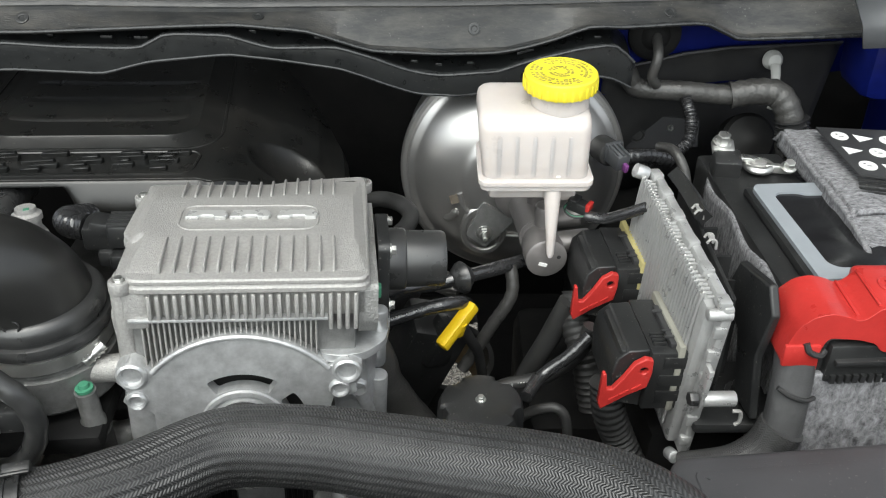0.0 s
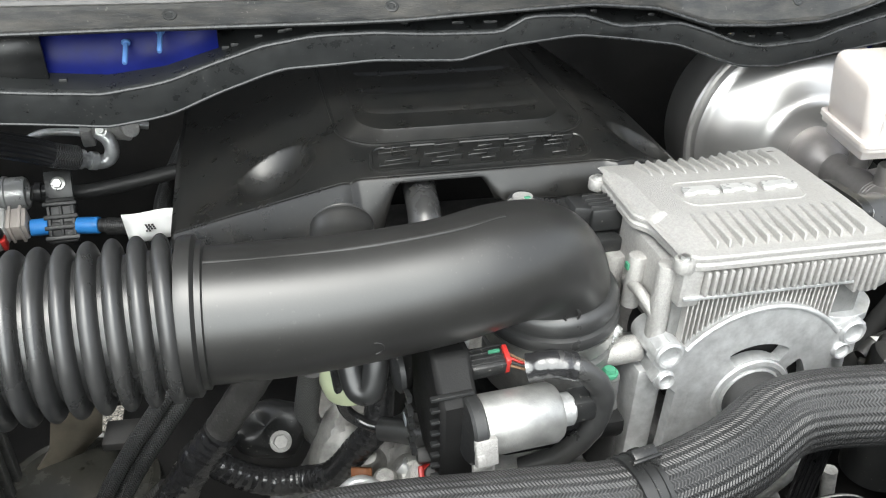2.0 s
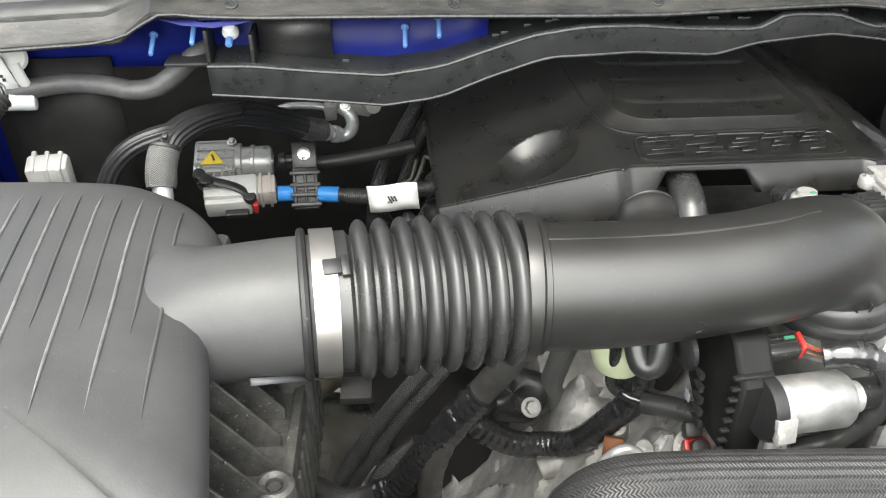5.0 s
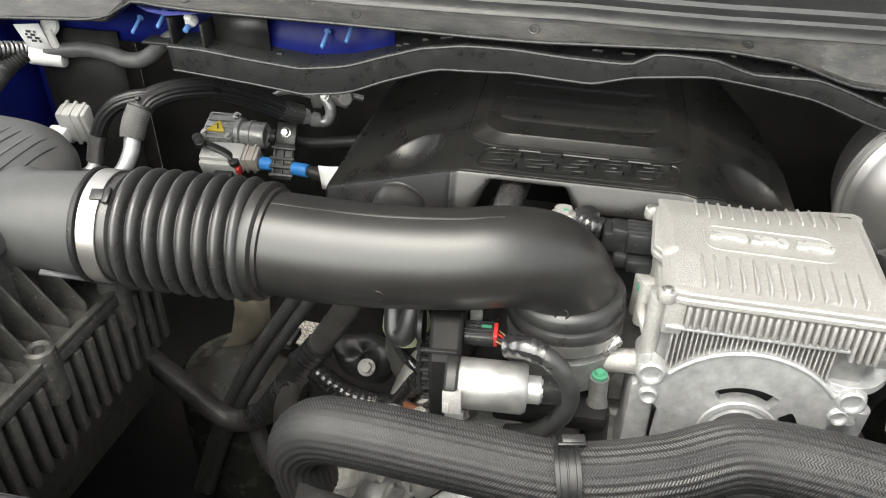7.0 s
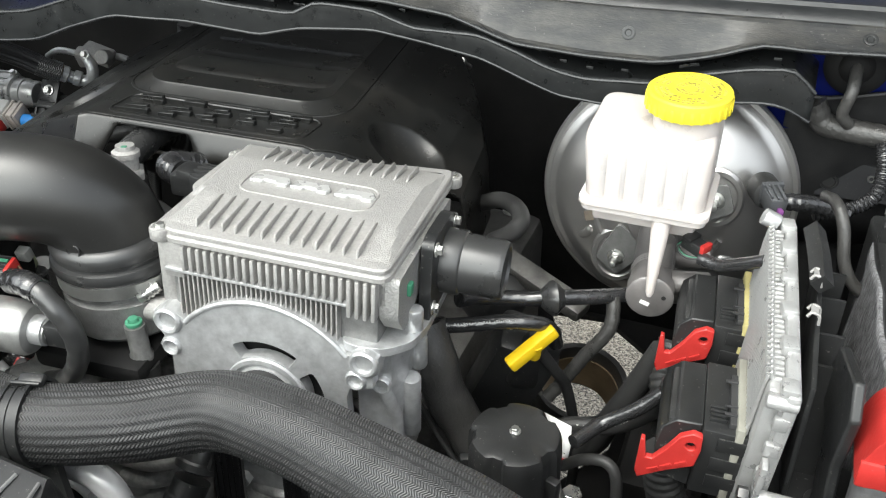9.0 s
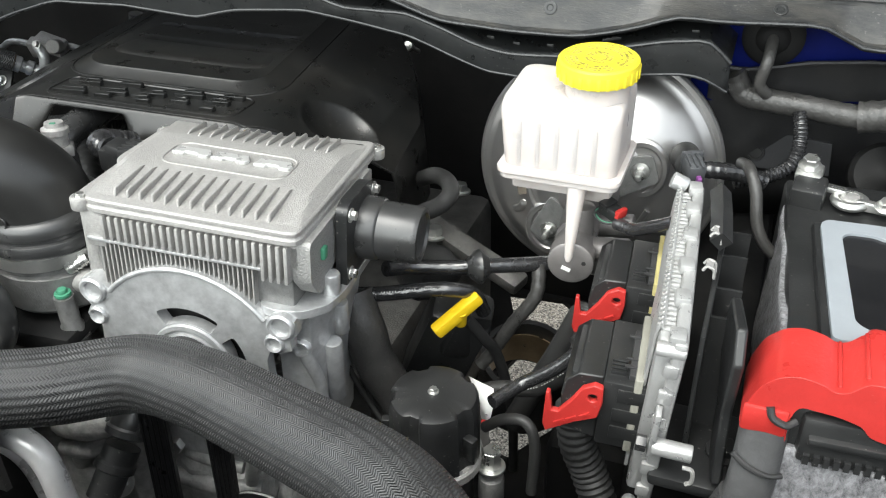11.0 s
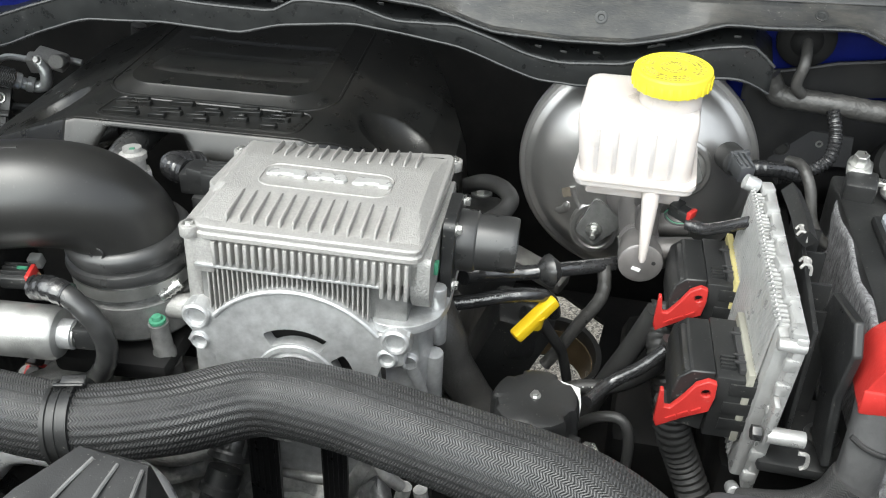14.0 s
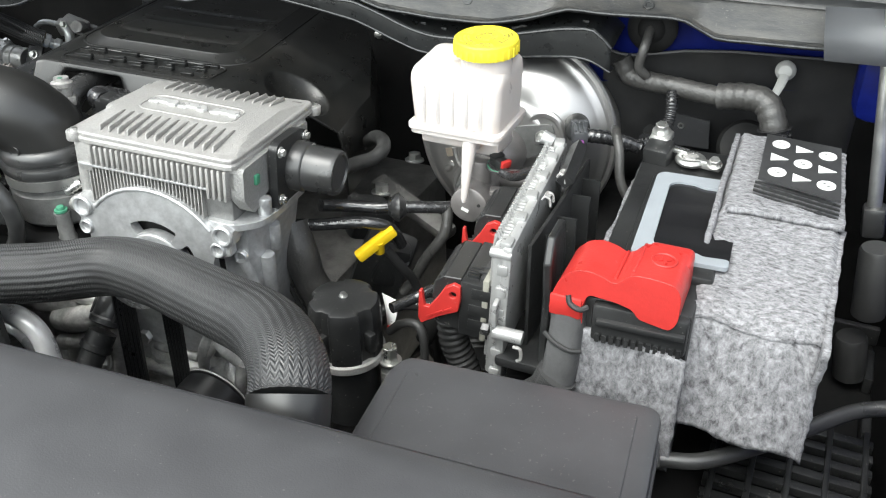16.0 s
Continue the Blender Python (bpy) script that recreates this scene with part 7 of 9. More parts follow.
# ---- below the duct: harness, mount, dome ----
harness = thing("engine_harness", "thick black taped engine harness below the intake duct", "wiring loom")
loom("main_run", [(-0.925, 0.64, 0.945), (-0.901, 0.645, 0.921), (-0.847, 0.645, 0.875), (-0.785, 0.645, 0.826), (-0.725, 0.645, 0.853), (-0.677, 0.645, 0.928), (-0.635, 0.645, 0.992), (-0.595, 0.645, 1.055), (-0.57, 0.65, 1.1)], 0.0152, CLOTH_TAPE, "black cloth-taped main run", 0.021, 0.02, parent=harness)
loom("branch", [(-0.66, 0.645, 0.965), (-0.635, 0.64, 0.94), (-0.599, 0.64, 0.918), (-0.565, 0.645, 0.91), (-0.535, 0.63, 0.93), (-0.507, 0.615, 0.98), (-0.49, 0.61, 1.012), (-0.484, 0.612, 1.073)], 0.0138, TAPE, "shiny black taped branch", 0.009, 0.03, parent=harness)
loom("lower_branch", [(-0.665, 0.64, 0.95), (-0.68, 0.635, 0.915), (-0.69, 0.628, 0.879), (-0.69, 0.622, 0.84), (-0.68, 0.615, 0.805), (-0.655, 0.605, 0.775), (-0.62, 0.6, 0.75)], 0.0135, CLOTH_TAPE, "black cloth-taped lower branch", 0.016, 0.03, parent=harness)
loom("tape_wrap", [(-0.745, 0.643, 0.842), (-0.724, 0.643, 0.857), (-0.702, 0.643, 0.89), (-0.68, 0.642, 0.925), (-0.655, 0.642, 0.963), (-0.635, 0.642, 0.99)], 0.0176, TAPE, "shiny crinkled tape wrap", 0.0085, 0.03, parent=harness)
bm = bmesh.new()
lathe(bm, [(0.0, -0.02), (0.012, -0.016), (0.0185, -0.004), (0.0185, 0.006), (0.012, 0.016), (0.0, 0.02)], axis((-0.662, 0.642, 0.956), (-0.63, 0.64, 0.99)), 24)
part("junction_wrap", bm, TAPE, harness, "shiny tape round the junction")
cable("braided_hose", [(-0.7, 0.66, 0.9), (-0.745, 0.655, 0.85), (-0.748, 0.65, 0.8), (-0.73, 0.645, 0.75), (-0.685, 0.64, 0.715), (-0.635, 0.63, 0.69)], 0.0125, BRAID_BLACK, "black braided hose curling below the radiator hose", "hose", seg=20)
for k in range(2):
    cable("braided_wire", [(-0.61 - 0.019 * k, 0.665, 1.11), (-0.652 - 0.019 * k, 0.665, 1.039), (-0.733 - 0.019 * k, 0.665, 0.914), (-0.804 - 0.015 * k, 0.66, 0.78), (-0.85 - 0.015 * k, 0.65, 0.657)], 0.0085, BRAID_BLACK, "black braided wire loom beside the suspension dome", "wire", "braided wires beside the dome", seg=18)
dm = thing("suspension_dome", "dark glossy round dome with a steel rim under the harness", "dome")
bm = bmesh.new()
lathe(bm, [(0.095, -0.2), (0.095, -0.02), (0.092, -0.005), (0.085, 0.0), (0.08, -0.003), (0.05, 0.004), (0.0, 0.006)], pose(-0.83, 0.765, 0.805), 48)
part("dome_shell", bm, mat("glossy_black_dome", (0.03, 0.03, 0.026), 0.22, var=0.4, dust=0.12, bump=0.1, dust_col=(0.07, 0.065, 0.055)), dm)
bolt("dome_bolt", pose(-0.76, 0.685, 0.81), 0.01, dm, LIGHTGREY, 0.02)
rb = thing("rusty_bracket", "bent brownish steel bracket below the bellows", "bracket")
bm = bmesh.new()
surface(bm, [[(-0.852 + 0.06 * a, 0.815, 0.95) for a in (0, 0.5, 1)], [(-0.85 + 0.057 * a, 0.808, 0.88) for a in (0, 0.5, 1)], [(-0.862 + 0.06 * a, 0.803 + 0.01 * a, 0.833 + 0.012 * a) for a in (0, 0.5, 1)], [(-0.884 + 0.058 * a, 0.798 + 0.02 * a, 0.803 + 0.016 * a) for a in (0, 0.5, 1)], [(-0.902 + 0.06 * a, 0.79 + 0.03 * a, 0.776 + 0.017 * a) for a in (0, 0.5, 1)]])
thicken(part("bent_plate", bm, mat("tan_coated_steel", (0.19, 0.17, 0.135), 0.42, metal=0.4, var=0.35, bump=0.3, dust=0.3, dust_col=(0.09, 0.075, 0.06)), rb), 0.005)
bm = bmesh.new()
span(bm, -0.8, -0.76, 0.79, 0.83, 0.83, 0.842, bev=0.002)
part("foot", bm, DARK, rb)
# engine mount cup with its bolt
em = thing("engine_mount", "black oval mount cup with a bright bolt on the engine", "engine mount")
bm = bmesh.new()
MM = pose(-0.598, 0.685, 0.948, 40, -8, 6) @ Matrix.Scale(0.85, 4)
rows = []
for r, z in ((0.046, -0.03), (0.045, -0.008), (0.041, 0.003), (0.034, 0.008), (0.026, 0.01), (0.016, 0.007), (0.008, 0.004), (0.0, 0.003)):
    row = []
    for k in range(49):
        a = 6.28319 * k / 48
        w = 1 + 0.12 * math.cos(2 * a + 0.6) + 0.05 * math.sin(3 * a) + 0.05 * math.sin(5 * a + 1.0)
        row.append(MM @ Vector((r * w * math.cos(a), 0.86 * r * w * math.sin(a), z + 0.006 * math.sin(2 * a + r * 40))))
    rows.append(row)
surface(bm, rows)
part("cup", bm, BLACK, em)
bolt("mount_bolt", axis((-0.583, 0.655, 0.956), (-0.578, 0.625, 0.985)), 0.0075, em, CAST, 0.01)


def lumpy(x, y):
    """The uneven top of the engine castings beside the duct."""
    v = Vector((x, y, 0))
    z = 1.0 + 1.02 * (x + 0.446) - 0.35 * (y - 0.54)
    z += 0.085 * math.exp(-((x + 0.535) ** 2 + (y - 0.685) ** 2) / 0.0018)
    z += 0.022 * noise.noise(v * 16) + 0.012 * noise.noise(v * 40) + 0.004 * noise.noise(v * 110)
    return z + 0.012 * step(0.02, 0.06, noise.noise(v * 26 + Vector((3, 1, 0))))


ALLOY = mat("pale_engine_alloy", (0.42, 0.415, 0.4), 0.46, metal=0.4, var=0.4, scale=45, bump=0.6, dust=0.4, dust_col=(0.1, 0.085, 0.065))
head = thing("cylinder_head", "pale cast alloy cylinder head with grime and bolts", "cylinder head")
bm = bmesh.new()
surface(bm, [[(x, 0.46 + 0.3 * j / 60, min(1.05, lumpy(x, 0.46 + 0.3 * j / 60))) for x in (-0.68 + 0.33 * k / 70 for k in range(71))] for j in range(61)])
thicken(part("casting", bm, ALLOY, head), 0.02)
for pts, r in (([(-0.5, 0.53, 0.95), (-0.475, 0.525, 0.98), (-0.45, 0.52, 1.0), (-0.41, 0.52, 1.02)], 0.012), ([(-0.57, 0.64, 0.875), (-0.545, 0.645, 0.885), (-0.52, 0.64, 0.92)], 0.012)):
    bm = bmesh.new()
    sweep(bm, pts, r, 12, 8, rad=lambda s: 1 + 0.15 * math.sin(9 * s))
    part("cast_web", bm, ALLOY, head)
for a, b, r in (((-0.494, 0.64, 0.93), (-0.501, 0.615, 0.968), 0.0125), ((-0.485, 0.59, 0.95), (-0.487, 0.565, 0.99), 0.011), ((-0.462, 0.6, 0.955), (-0.46, 0.57, 0.985), 0.015)):
    bm = bmesh.new()
    d = (Vector(b) - Vector(a)).length
    lathe(bm, [(r * 1.15, 0), (r, d * 0.4), (r, d * 0.8), (r * 0.75, d * 0.95), (0, d)], axis(a, b), 24)
    part("cast_knob", bm, ALLOY, head)
bm = bmesh.new()
lathe(bm, [(0.0085, 0.0), (0.0085, 0.02), (0.0095, 0.021), (0.0095, 0.03), (0.008, 0.032), (0.0, 0.032)], axis((-0.472, 0.582, 0.985), (-0.447, 0.568, 0.968)), 24)
part("stud_boss", bm, CAST_SMOOTH, head, "bright machined stud")
bm = bmesh.new()
sweep(bm, [(-0.545, 0.552, 0.945), (-0.54, 0.55, 0.967), (-0.528, 0.55, 0.99), (-0.515, 0.55, 1.004), (-0.503, 0.55, 1.003), (-0.49, 0.55, 0.99), (-0.463, 0.55, 0.959), (-0.455, 0.552, 0.945)], 0.0055, 14, 8)
part("thin_pipe", bm, CAST_SMOOTH, head, "bent silver pipe")
bm = bmesh.new()
surface(bm, [[(-0.516 + 0.019 * k, 0.602 - 0.004 * k, 0.968 - 0.062 * j) for k in (0, 0.5, 1)] for j in (0, 0.5, 1)])
thicken(part("rusty_plate", bm, mat("orange_rust", (0.2, 0.075, 0.03), 0.65, var=0.4, bump=0.4), head, "rust-orange steel plate"), 0.004)
slv = thing("heat_sleeve", "grey woven heat sleeve on a wire beside the mount", "heat sleeve")
bm = bmesh.new()
sweep(bm, [(-0.546, 0.675, 1.03), (-0.552, 0.682, 0.995), (-0.557, 0.688, 0.955), (-0.549, 0.692, 0.925), (-0.535, 0.7, 0.9)], 0.0125, 20, 8)
part("sleeve", bm, BRAID, slv)
cn = thing("red_lock_plug", "black plug with a red locking clip on the cylinder head", "connector")
CM = pose(-0.446, 0.543, 1.012, 38, 0, 0)
bm = bmesh.new()
ring(bm, 0.013, 0.02, 0.004, CM @ pose(0, 0, -0.014), 28)
part("seat_ring", bm, CAST, cn)
bm = bmesh.new()
torus(bm, 0.0095, 0.0032, CM, 24, 8)
box(bm, 0.02, 0.005, 0.01, CM @ pose(0, -0.009, 0.002), 0.0015)
box(bm, 0.005, 0.016, 0.008, CM @ pose(-0.011, 0.0, 0.003), 0.0015)
part("red_clip", bm, RED, cn, "red locking clip")
bm = bmesh.new()
cyl(bm, 0.0085, 0.032, CM @ pose(0, 0, -0.02), 16, 0.002)
box(bm, 0.016, 0.014, 0.016, CM @ pose(-0.006, 0.016, 0.008), 0.003)
part("plug_body", bm, DARK, cn)
bm = bmesh.new()
box(bm, 0.004, 0.003, 0.003, CM @ pose(0.002, -0.009, 0.008))
part("green_dot", bm, GREEN, cn)
cable("vacuum_hose", [(-0.523, 0.59, 1.11), (-0.521, 0.59, 1.085), (-0.52, 0.598, 1.055), (-0.514, 0.604, 1.033), (-0.5, 0.6, 1.024), (-0.48, 0.59, 1.024)], 0.0058, TAPE, "thin shiny black vacuum hose", "hose")
cable("hose_sleeve", [(-0.486, 0.592, 1.023), (-0.465, 0.578, 1.03), (-0.44, 0.558, 1.037)], 0.0108, RUBBER, "black rubber sleeve on the vacuum hose", "sleeve", seg=20)
cable("breather_hose", [(-0.487, 0.6, 1.17), (-0.489, 0.57, 1.135), (-0.493, 0.557, 1.11), (-0.5, 0.556, 1.102), (-0.508, 0.562, 1.106), (-0.512, 0.58, 1.13), (-0.512, 0.6, 1.16)], 0.0105, RUBBER, "grey-black looped breather hose", "hose", seg=20)
bm = bmesh.new()
lathe(bm, [(0.0, 0.012), (0.02, 0.008), (0.03, -0.004), (0.032, -0.02), (0.028, -0.035)], pose(-0.512, 0.61, 1.088) @ Matrix.Scale(0.82, 4), 32)
solo("filler_cap", bm, PALEGREEN, "pale green plastic cap below the duct", "cap")
tbx = thing("black_intake_runner", "black moulded intake runners behind the vacuum hose", "intake runner")
for k in range(2):
    bm = bmesh.new()
    sweep(bm, [(-0.475 + 0.03 * k, 0.68, 0.97), (-0.46 + 0.03 * k, 0.675, 1.03), (-0.455 + 0.03 * k, 0.68, 1.1)], 0.018, 16, 6)
    part("runner", bm, BLACK, tbx)

# ---- throttle body and actuator ----
thr = thing("throttle_valve", "cast throttle body under the duct elbow with band clamp", "throttle body")
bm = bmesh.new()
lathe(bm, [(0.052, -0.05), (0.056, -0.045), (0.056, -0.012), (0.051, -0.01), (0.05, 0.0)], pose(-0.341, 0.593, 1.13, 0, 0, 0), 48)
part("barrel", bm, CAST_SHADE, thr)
bm = bmesh.new()
lathe(bm, [(0.0525, -0.006), (0.0545, -0.006), (0.0545, 0.006), (0.0525, 0.006)], pose(-0.3415, 0.592, 1.134) @ Matrix.Diagonal((1.035, 1.035, 1.0, 1.0)), 48, cap=False)
part("band_clamp", bm, ZINC, thr, "steel band clamp")
bm = bmesh.new()
cyl(bm, 0.0055, 0.022, axis((-0.301, 0.562, 1.122), (-0.286, 0.574, 1.132)), 16, 0.001)
for k in range(3):
    cyl(bm, 0.0063, 0.0022, axis((-0.297 + 0.0036 * k, 0.5652 + 0.0029 * k, 1.1247 + 0.0024 * k), (-0.28, 0.5788, 1.136)), 16)
part("clamp_screw", bm, ZINC, thr)
bm = bmesh.new()
box(bm, 0.11, 0.09, 0.02, pose(-0.345, 0.565, 1.062, 0, 0, 5), 0.006)
part("flange", bm, SHADOWED, thr)
bm = bmesh.new()
cyl(bm, 0.012, 0.035, axis((-0.3, 0.57, 1.107), (-0.26, 0.572, 1.11)), 20, 0.002)
part("side_boss", bm, CAST, thr)
gs = thing("green_topped_sensor", "grey sensor post with a green cap beside the throttle", "sensor")
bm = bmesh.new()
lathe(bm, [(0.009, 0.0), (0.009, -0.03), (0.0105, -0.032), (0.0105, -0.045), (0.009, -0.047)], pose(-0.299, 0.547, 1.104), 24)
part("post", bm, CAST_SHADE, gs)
bm = bmesh.new()
lathe(bm, [(0.0, 0.005), (0.004, 0.0045), (0.0048, 0.0025), (0.0048, 0.0012), (0.0074, 0.0008), (0.0074, -0.002)], pose(-0.299, 0.547, 1.107), 20)
part("green_cap", bm, GREEN, gs, "green plastic cap")
bm = bmesh.new()
lathe(bm, [(0.0135, 0.0), (0.0135, -0.05)], pose(-0.299, 0.547, 1.06), 20)
part("lower_boot", bm, DARK, gs)

gear = thing("actuator_gear_case", "black ribbed plastic gear case of the throttle actuator", "gear case")
bm = bmesh.new()
plate(bm, [(-0.045, -0.05), (0.01, -0.055), (0.04, -0.03), (0.045, 0.03), (0.03, 0.055), (-0.02, 0.06), (-0.045, 0.03)], [], 0.03, pose(-0.455, 0.53, 1.112, 90, 0, 98))
soften(part("case", bm, SHADOWED, gear), 0.004)
GC = pose(-0.4545, 0.53, 1.112, 90, 0, 98)
for k in range(5):
    bm = bmesh.new()
    plate(bm, [(-0.01, -0.004), (0.006 - 0.001 * k, 0.0), (-0.01, 0.003)], [], 0.004, GC @ pose(-0.012 + 0.003 * k, -0.03 + 0.011 * k, -0.017))
    part("gusset", bm, BLACK, gear)
for k in range(8):
    bm = bmesh.new()
    box(bm, 0.033, 0.005, 0.003, pose(-0.4395, 0.492, 1.07 + 0.0115 * k, -8, 0, 8), 0.0008)
    part("case_ridge", bm, BLACK, gear)
bm = bmesh.new()
lathe(bm, [(0.018, 0.0), (0.018, 0.004), (0.014, 0.007), (0.0, 0.0075)], GC @ pose(0.02, 0.018, -0.014, 180, 0, 0), 28)
part("case_hump", bm, BLACK, gear)
bm = bmesh.new()
box(bm, 0.009, 0.009, 0.0008, GC @ pose(0.006, -0.022, -0.0155), 0.0002)
part("foil_label", bm, GREYP, gear, "small grey data label")

MA0, MA1 = Vector((-0.42, 0.487, 1.122)), Vector((-0.345, 0.5, 1.118))
bm = bmesh.new()
lathe(bm, [(0.0, -0.012), (0.025, -0.012), (0.027, -0.01), (0.027, -0.002), (0.0245, 0.0)], axis(MA0, MA1), 32)
part("end_plate", bm, BLACK, act, "black end plate")
# grey clips hold the plate to the can
for y, z, sz in ((0.461, 1.122, 0.022), (0.468, 1.096, 0.014)):
    bm = bmesh.new()
    box(bm, 0.017, 0.006, sz, pose(-0.419, y, z, -12, 0, 10), 0.0012)
    box(bm, 0.006, 0.009, sz * 0.45, pose(-0.424, y - 0.002, z - sz * 0.2, -12, 0, 10), 0.001)
    part("clip", bm, CAST, act, "pale grey clip")
bm = bmesh.new()
lathe(bm, [(0.013, 0.0), (0.013, 0.012), (0.008, 0.014), (0.007, 0.03)], axis(MA0, MA1) @ pose(0, 0, 0.062), 24)
part("nose", bm, CAST_SMOOTH, act)
bm = bmesh.new()
box(bm, 0.02, 0.022, 0.026, axis(MA0, MA1) @ pose(0.002, 0.0, 0.086), 0.004)
part("rear_plug", bm, BLACK, act)

pl = thing("throttle_plug", "black plug with a red lock and bare coloured wires", "connector")
bm = bmesh.new()
box(bm, 0.028, 0.018, 0.014, pose(-0.409, 0.521, 1.153, 14, 0, 8), 0.002)
part("housing", bm, BLACK, pl)
for k in range(4):
    bm = bmesh.new()
    box(bm, 0.028, 0.0016, 0.002, pose(-0.409, 0.5145 + 0.0045 * k, 1.1588 + 0.0011 * k, 14, 0, 8), 0.0005)
    part("housing_rib", bm, BLACK, pl)
bm = bmesh.new()
box(bm, 0.004, 0.016, 0.016, pose(-0.394, 0.522, 1.155, 14, 0, 8), 0.001)
part("red_lock", bm, RED, pl, "red lock tab")
bm = bmesh.new()
box(bm, 0.009, 0.0025, 0.0015, pose(-0.403, 0.523, 1.1622, 14, 0, 8))
part("green_stripe", bm, GREEN, pl)
for k, m in enumerate((COPPER, DARK, RED, COPPER)):
    bm = bmesh.new()
    sweep(bm, [(-0.392, 0.512 + 0.005 * k, 1.156), (-0.378, 0.511 + 0.003 * k, 1.152), (-0.36, 0.508 + 0.001 * k, 1.158)], 0.0011, 6, 5)
    part("wire", bm, m, pl)
bm = bmesh.new()
box(bm, 0.012, 0.01, 0.012, pose(-0.422, 0.56, 1.142, 14, 0, 8), 0.0015)
part("white_clip", bm, LIGHTGREY, pl)
coil = thing("throttle_loom", "grey-black taped loom curling round the actuator", "wiring loom")
loom("taped_run", [(-0.376, 0.507, 1.158), (-0.355, 0.503, 1.162), (-0.337, 0.5, 1.153), (-0.323, 0.5, 1.134), (-0.321, 0.502, 1.108), (-0.33, 0.503, 1.083), (-0.35, 0.505, 1.06), (-0.378, 0.51, 1.045)], 0.0092, RUBBER, "", 0.017, 0.025, parent=coil)
loom("shiny_sleeve", [(-0.38, 0.508, 1.156), (-0.362, 0.504, 1.161), (-0.345, 0.502, 1.158)], 0.0108, TAPE, "shiny tape sleeve", 0.009, 0.03, parent=coil)

# parts under the cover's arch
cable("vent_pipe", [(-0.43, 0.7, 1.145), (-0.43, 0.73, 1.165), (-0.43, 0.8, 1.17)], 0.016, RUBBER, "grey-black vent pipe under the cover's arch", "pipe", seg=24)
ps = thing("pressure_sensor", "zinc hexagon pressure fitting with a green dot behind the duct", "sensor")
bm = bmesh.new()
cyl(bm, 0.0135, 0.06, pose(-0.357, 0.645, 1.13), 20, 0.002)
part("body", bm, RUBBER, ps)
bm = bmesh.new()
cyl(bm, 0.0145, 0.011, pose(-0.357, 0.643, 1.19, -6, 0, 10), 6, 0.0015)
part("hexagon", bm, CAST, ps, "zinc hexagon")
bm = bmesh.new()
lathe(bm, [(0.0105, 0.0), (0.0105, 0.012), (0.0125, 0.013), (0.0125, 0.018), (0.009, 0.02), (0.0085, 0.024)], pose(-0.357, 0.642, 1.2, -6, 0, 0), 24)
part("collar", bm, CAST, ps, "zinc collar")
bm = bmesh.new()
box(bm, 0.005, 0.004, 0.0015, pose(-0.354, 0.64, 1.2245, -6, 0, 20), 0.0005)
part("mark", bm, GREEN, ps)
gp = thing("generator_plug", "black wiring plug on the generator's flank", "connector")
bm = bmesh.new()
box(bm, 0.042, 0.03, 0.022, pose(-0.298, 0.664, 1.188, 0, 3, 8), 0.003)
part("housing", bm, BLACK, gp)
bm = bmesh.new()
box(bm, 0.03, 0.022, 0.016, pose(-0.292, 0.655, 1.17, 0, 3, 8), 0.004)
part("lower_housing", bm, BLACK, gp)
bm = bmesh.new()
box(bm, 0.009, 0.0016, 0.002, pose(-0.3, 0.66, 1.1995, 0, 3, 8))
part("green_stripe", bm, GREEN, gp)
loom("generator_loom", [(-0.318, 0.667, 1.19), (-0.335, 0.672, 1.19), (-0.345, 0.69, 1.185), (-0.34, 0.72, 1.17)], 0.012, TAPE, "black taped loom behind the generator plug", 0.005, 0.06)

# ---- right of the generator: cables, tube, dipstick ----
bm = bmesh.new()
lathe(bm, [(0.0065, 0.0), (0.0065, -0.02), (0.004, -0.022)], axis((0.017, 0.722, 1.032), (0.02, 0.716, 1.05)) @ pose(0, 0, 0.012), 16)
part("collar", bm, YELLOW_DEEP, dip)
cable("dipstick_tube", [(0.02, 0.73, 1.028), (0.032, 0.75, 0.99), (0.042, 0.77, 0.95), (0.05, 0.8, 0.85), (0.04, 0.85, 0.7)], 0.006, DARK, "thin black dipstick tube", "tube")
for k in range(3):
    bm = bmesh.new()
    box(bm, 0.0008, 0.006, 0.004, axis((-0.002, 0.7, 1.025), (0.032, 0.735, 1.054)) @ pose(0.0, -0.0058, 0.012 + 0.01 * k))
    part("embossed_bar", bm, YELLOW_OLD, dip)
cable("starter_cable", [(-0.06, 0.72, 1.075), (-0.044, 0.745, 1.065), (-0.005, 0.762, 1.062), (0.025, 0.77, 1.065), (0.06, 0.79, 1.062), (0.1, 0.82, 1.055)], 0.0078, TAPE, "shiny black cable from the generator to the bulkhead")
cable("starter_cable", [(-0.1, 0.69, 1.055), (-0.06, 0.7, 1.058), (-0.02, 0.715, 1.062), (0.008, 0.725, 1.062), (0.025, 0.74, 1.05), (0.03, 0.755, 1.02)], 0.0075, TAPE, "black cable with faint print below the generator")
STARTER = spline([(-0.1, 0.69, 1.055), (-0.06, 0.7, 1.058), (-0.02, 0.715, 1.062), (0.008, 0.725, 1.062)], 16)
low_cable = bpy.data.objects["starter_cable.001"]
for k in range(8, 46):
    if k % 7 != 3 and k % 11 != 5:
        bm = bmesh.new()
        p, q = STARTER[k], STARTER[k + 1]
        box(bm, 0.0007, 0.0024 - 0.0007 * (k % 3), 0.0013, axis(p, q) @ pose(0, 0, 0), 0.0)
        bmesh.ops.translate(bm, verts=bm.verts, vec=(0, -0.0058, 0.005))
        part("print_bar", bm, LIGHTGREY, low_cable)
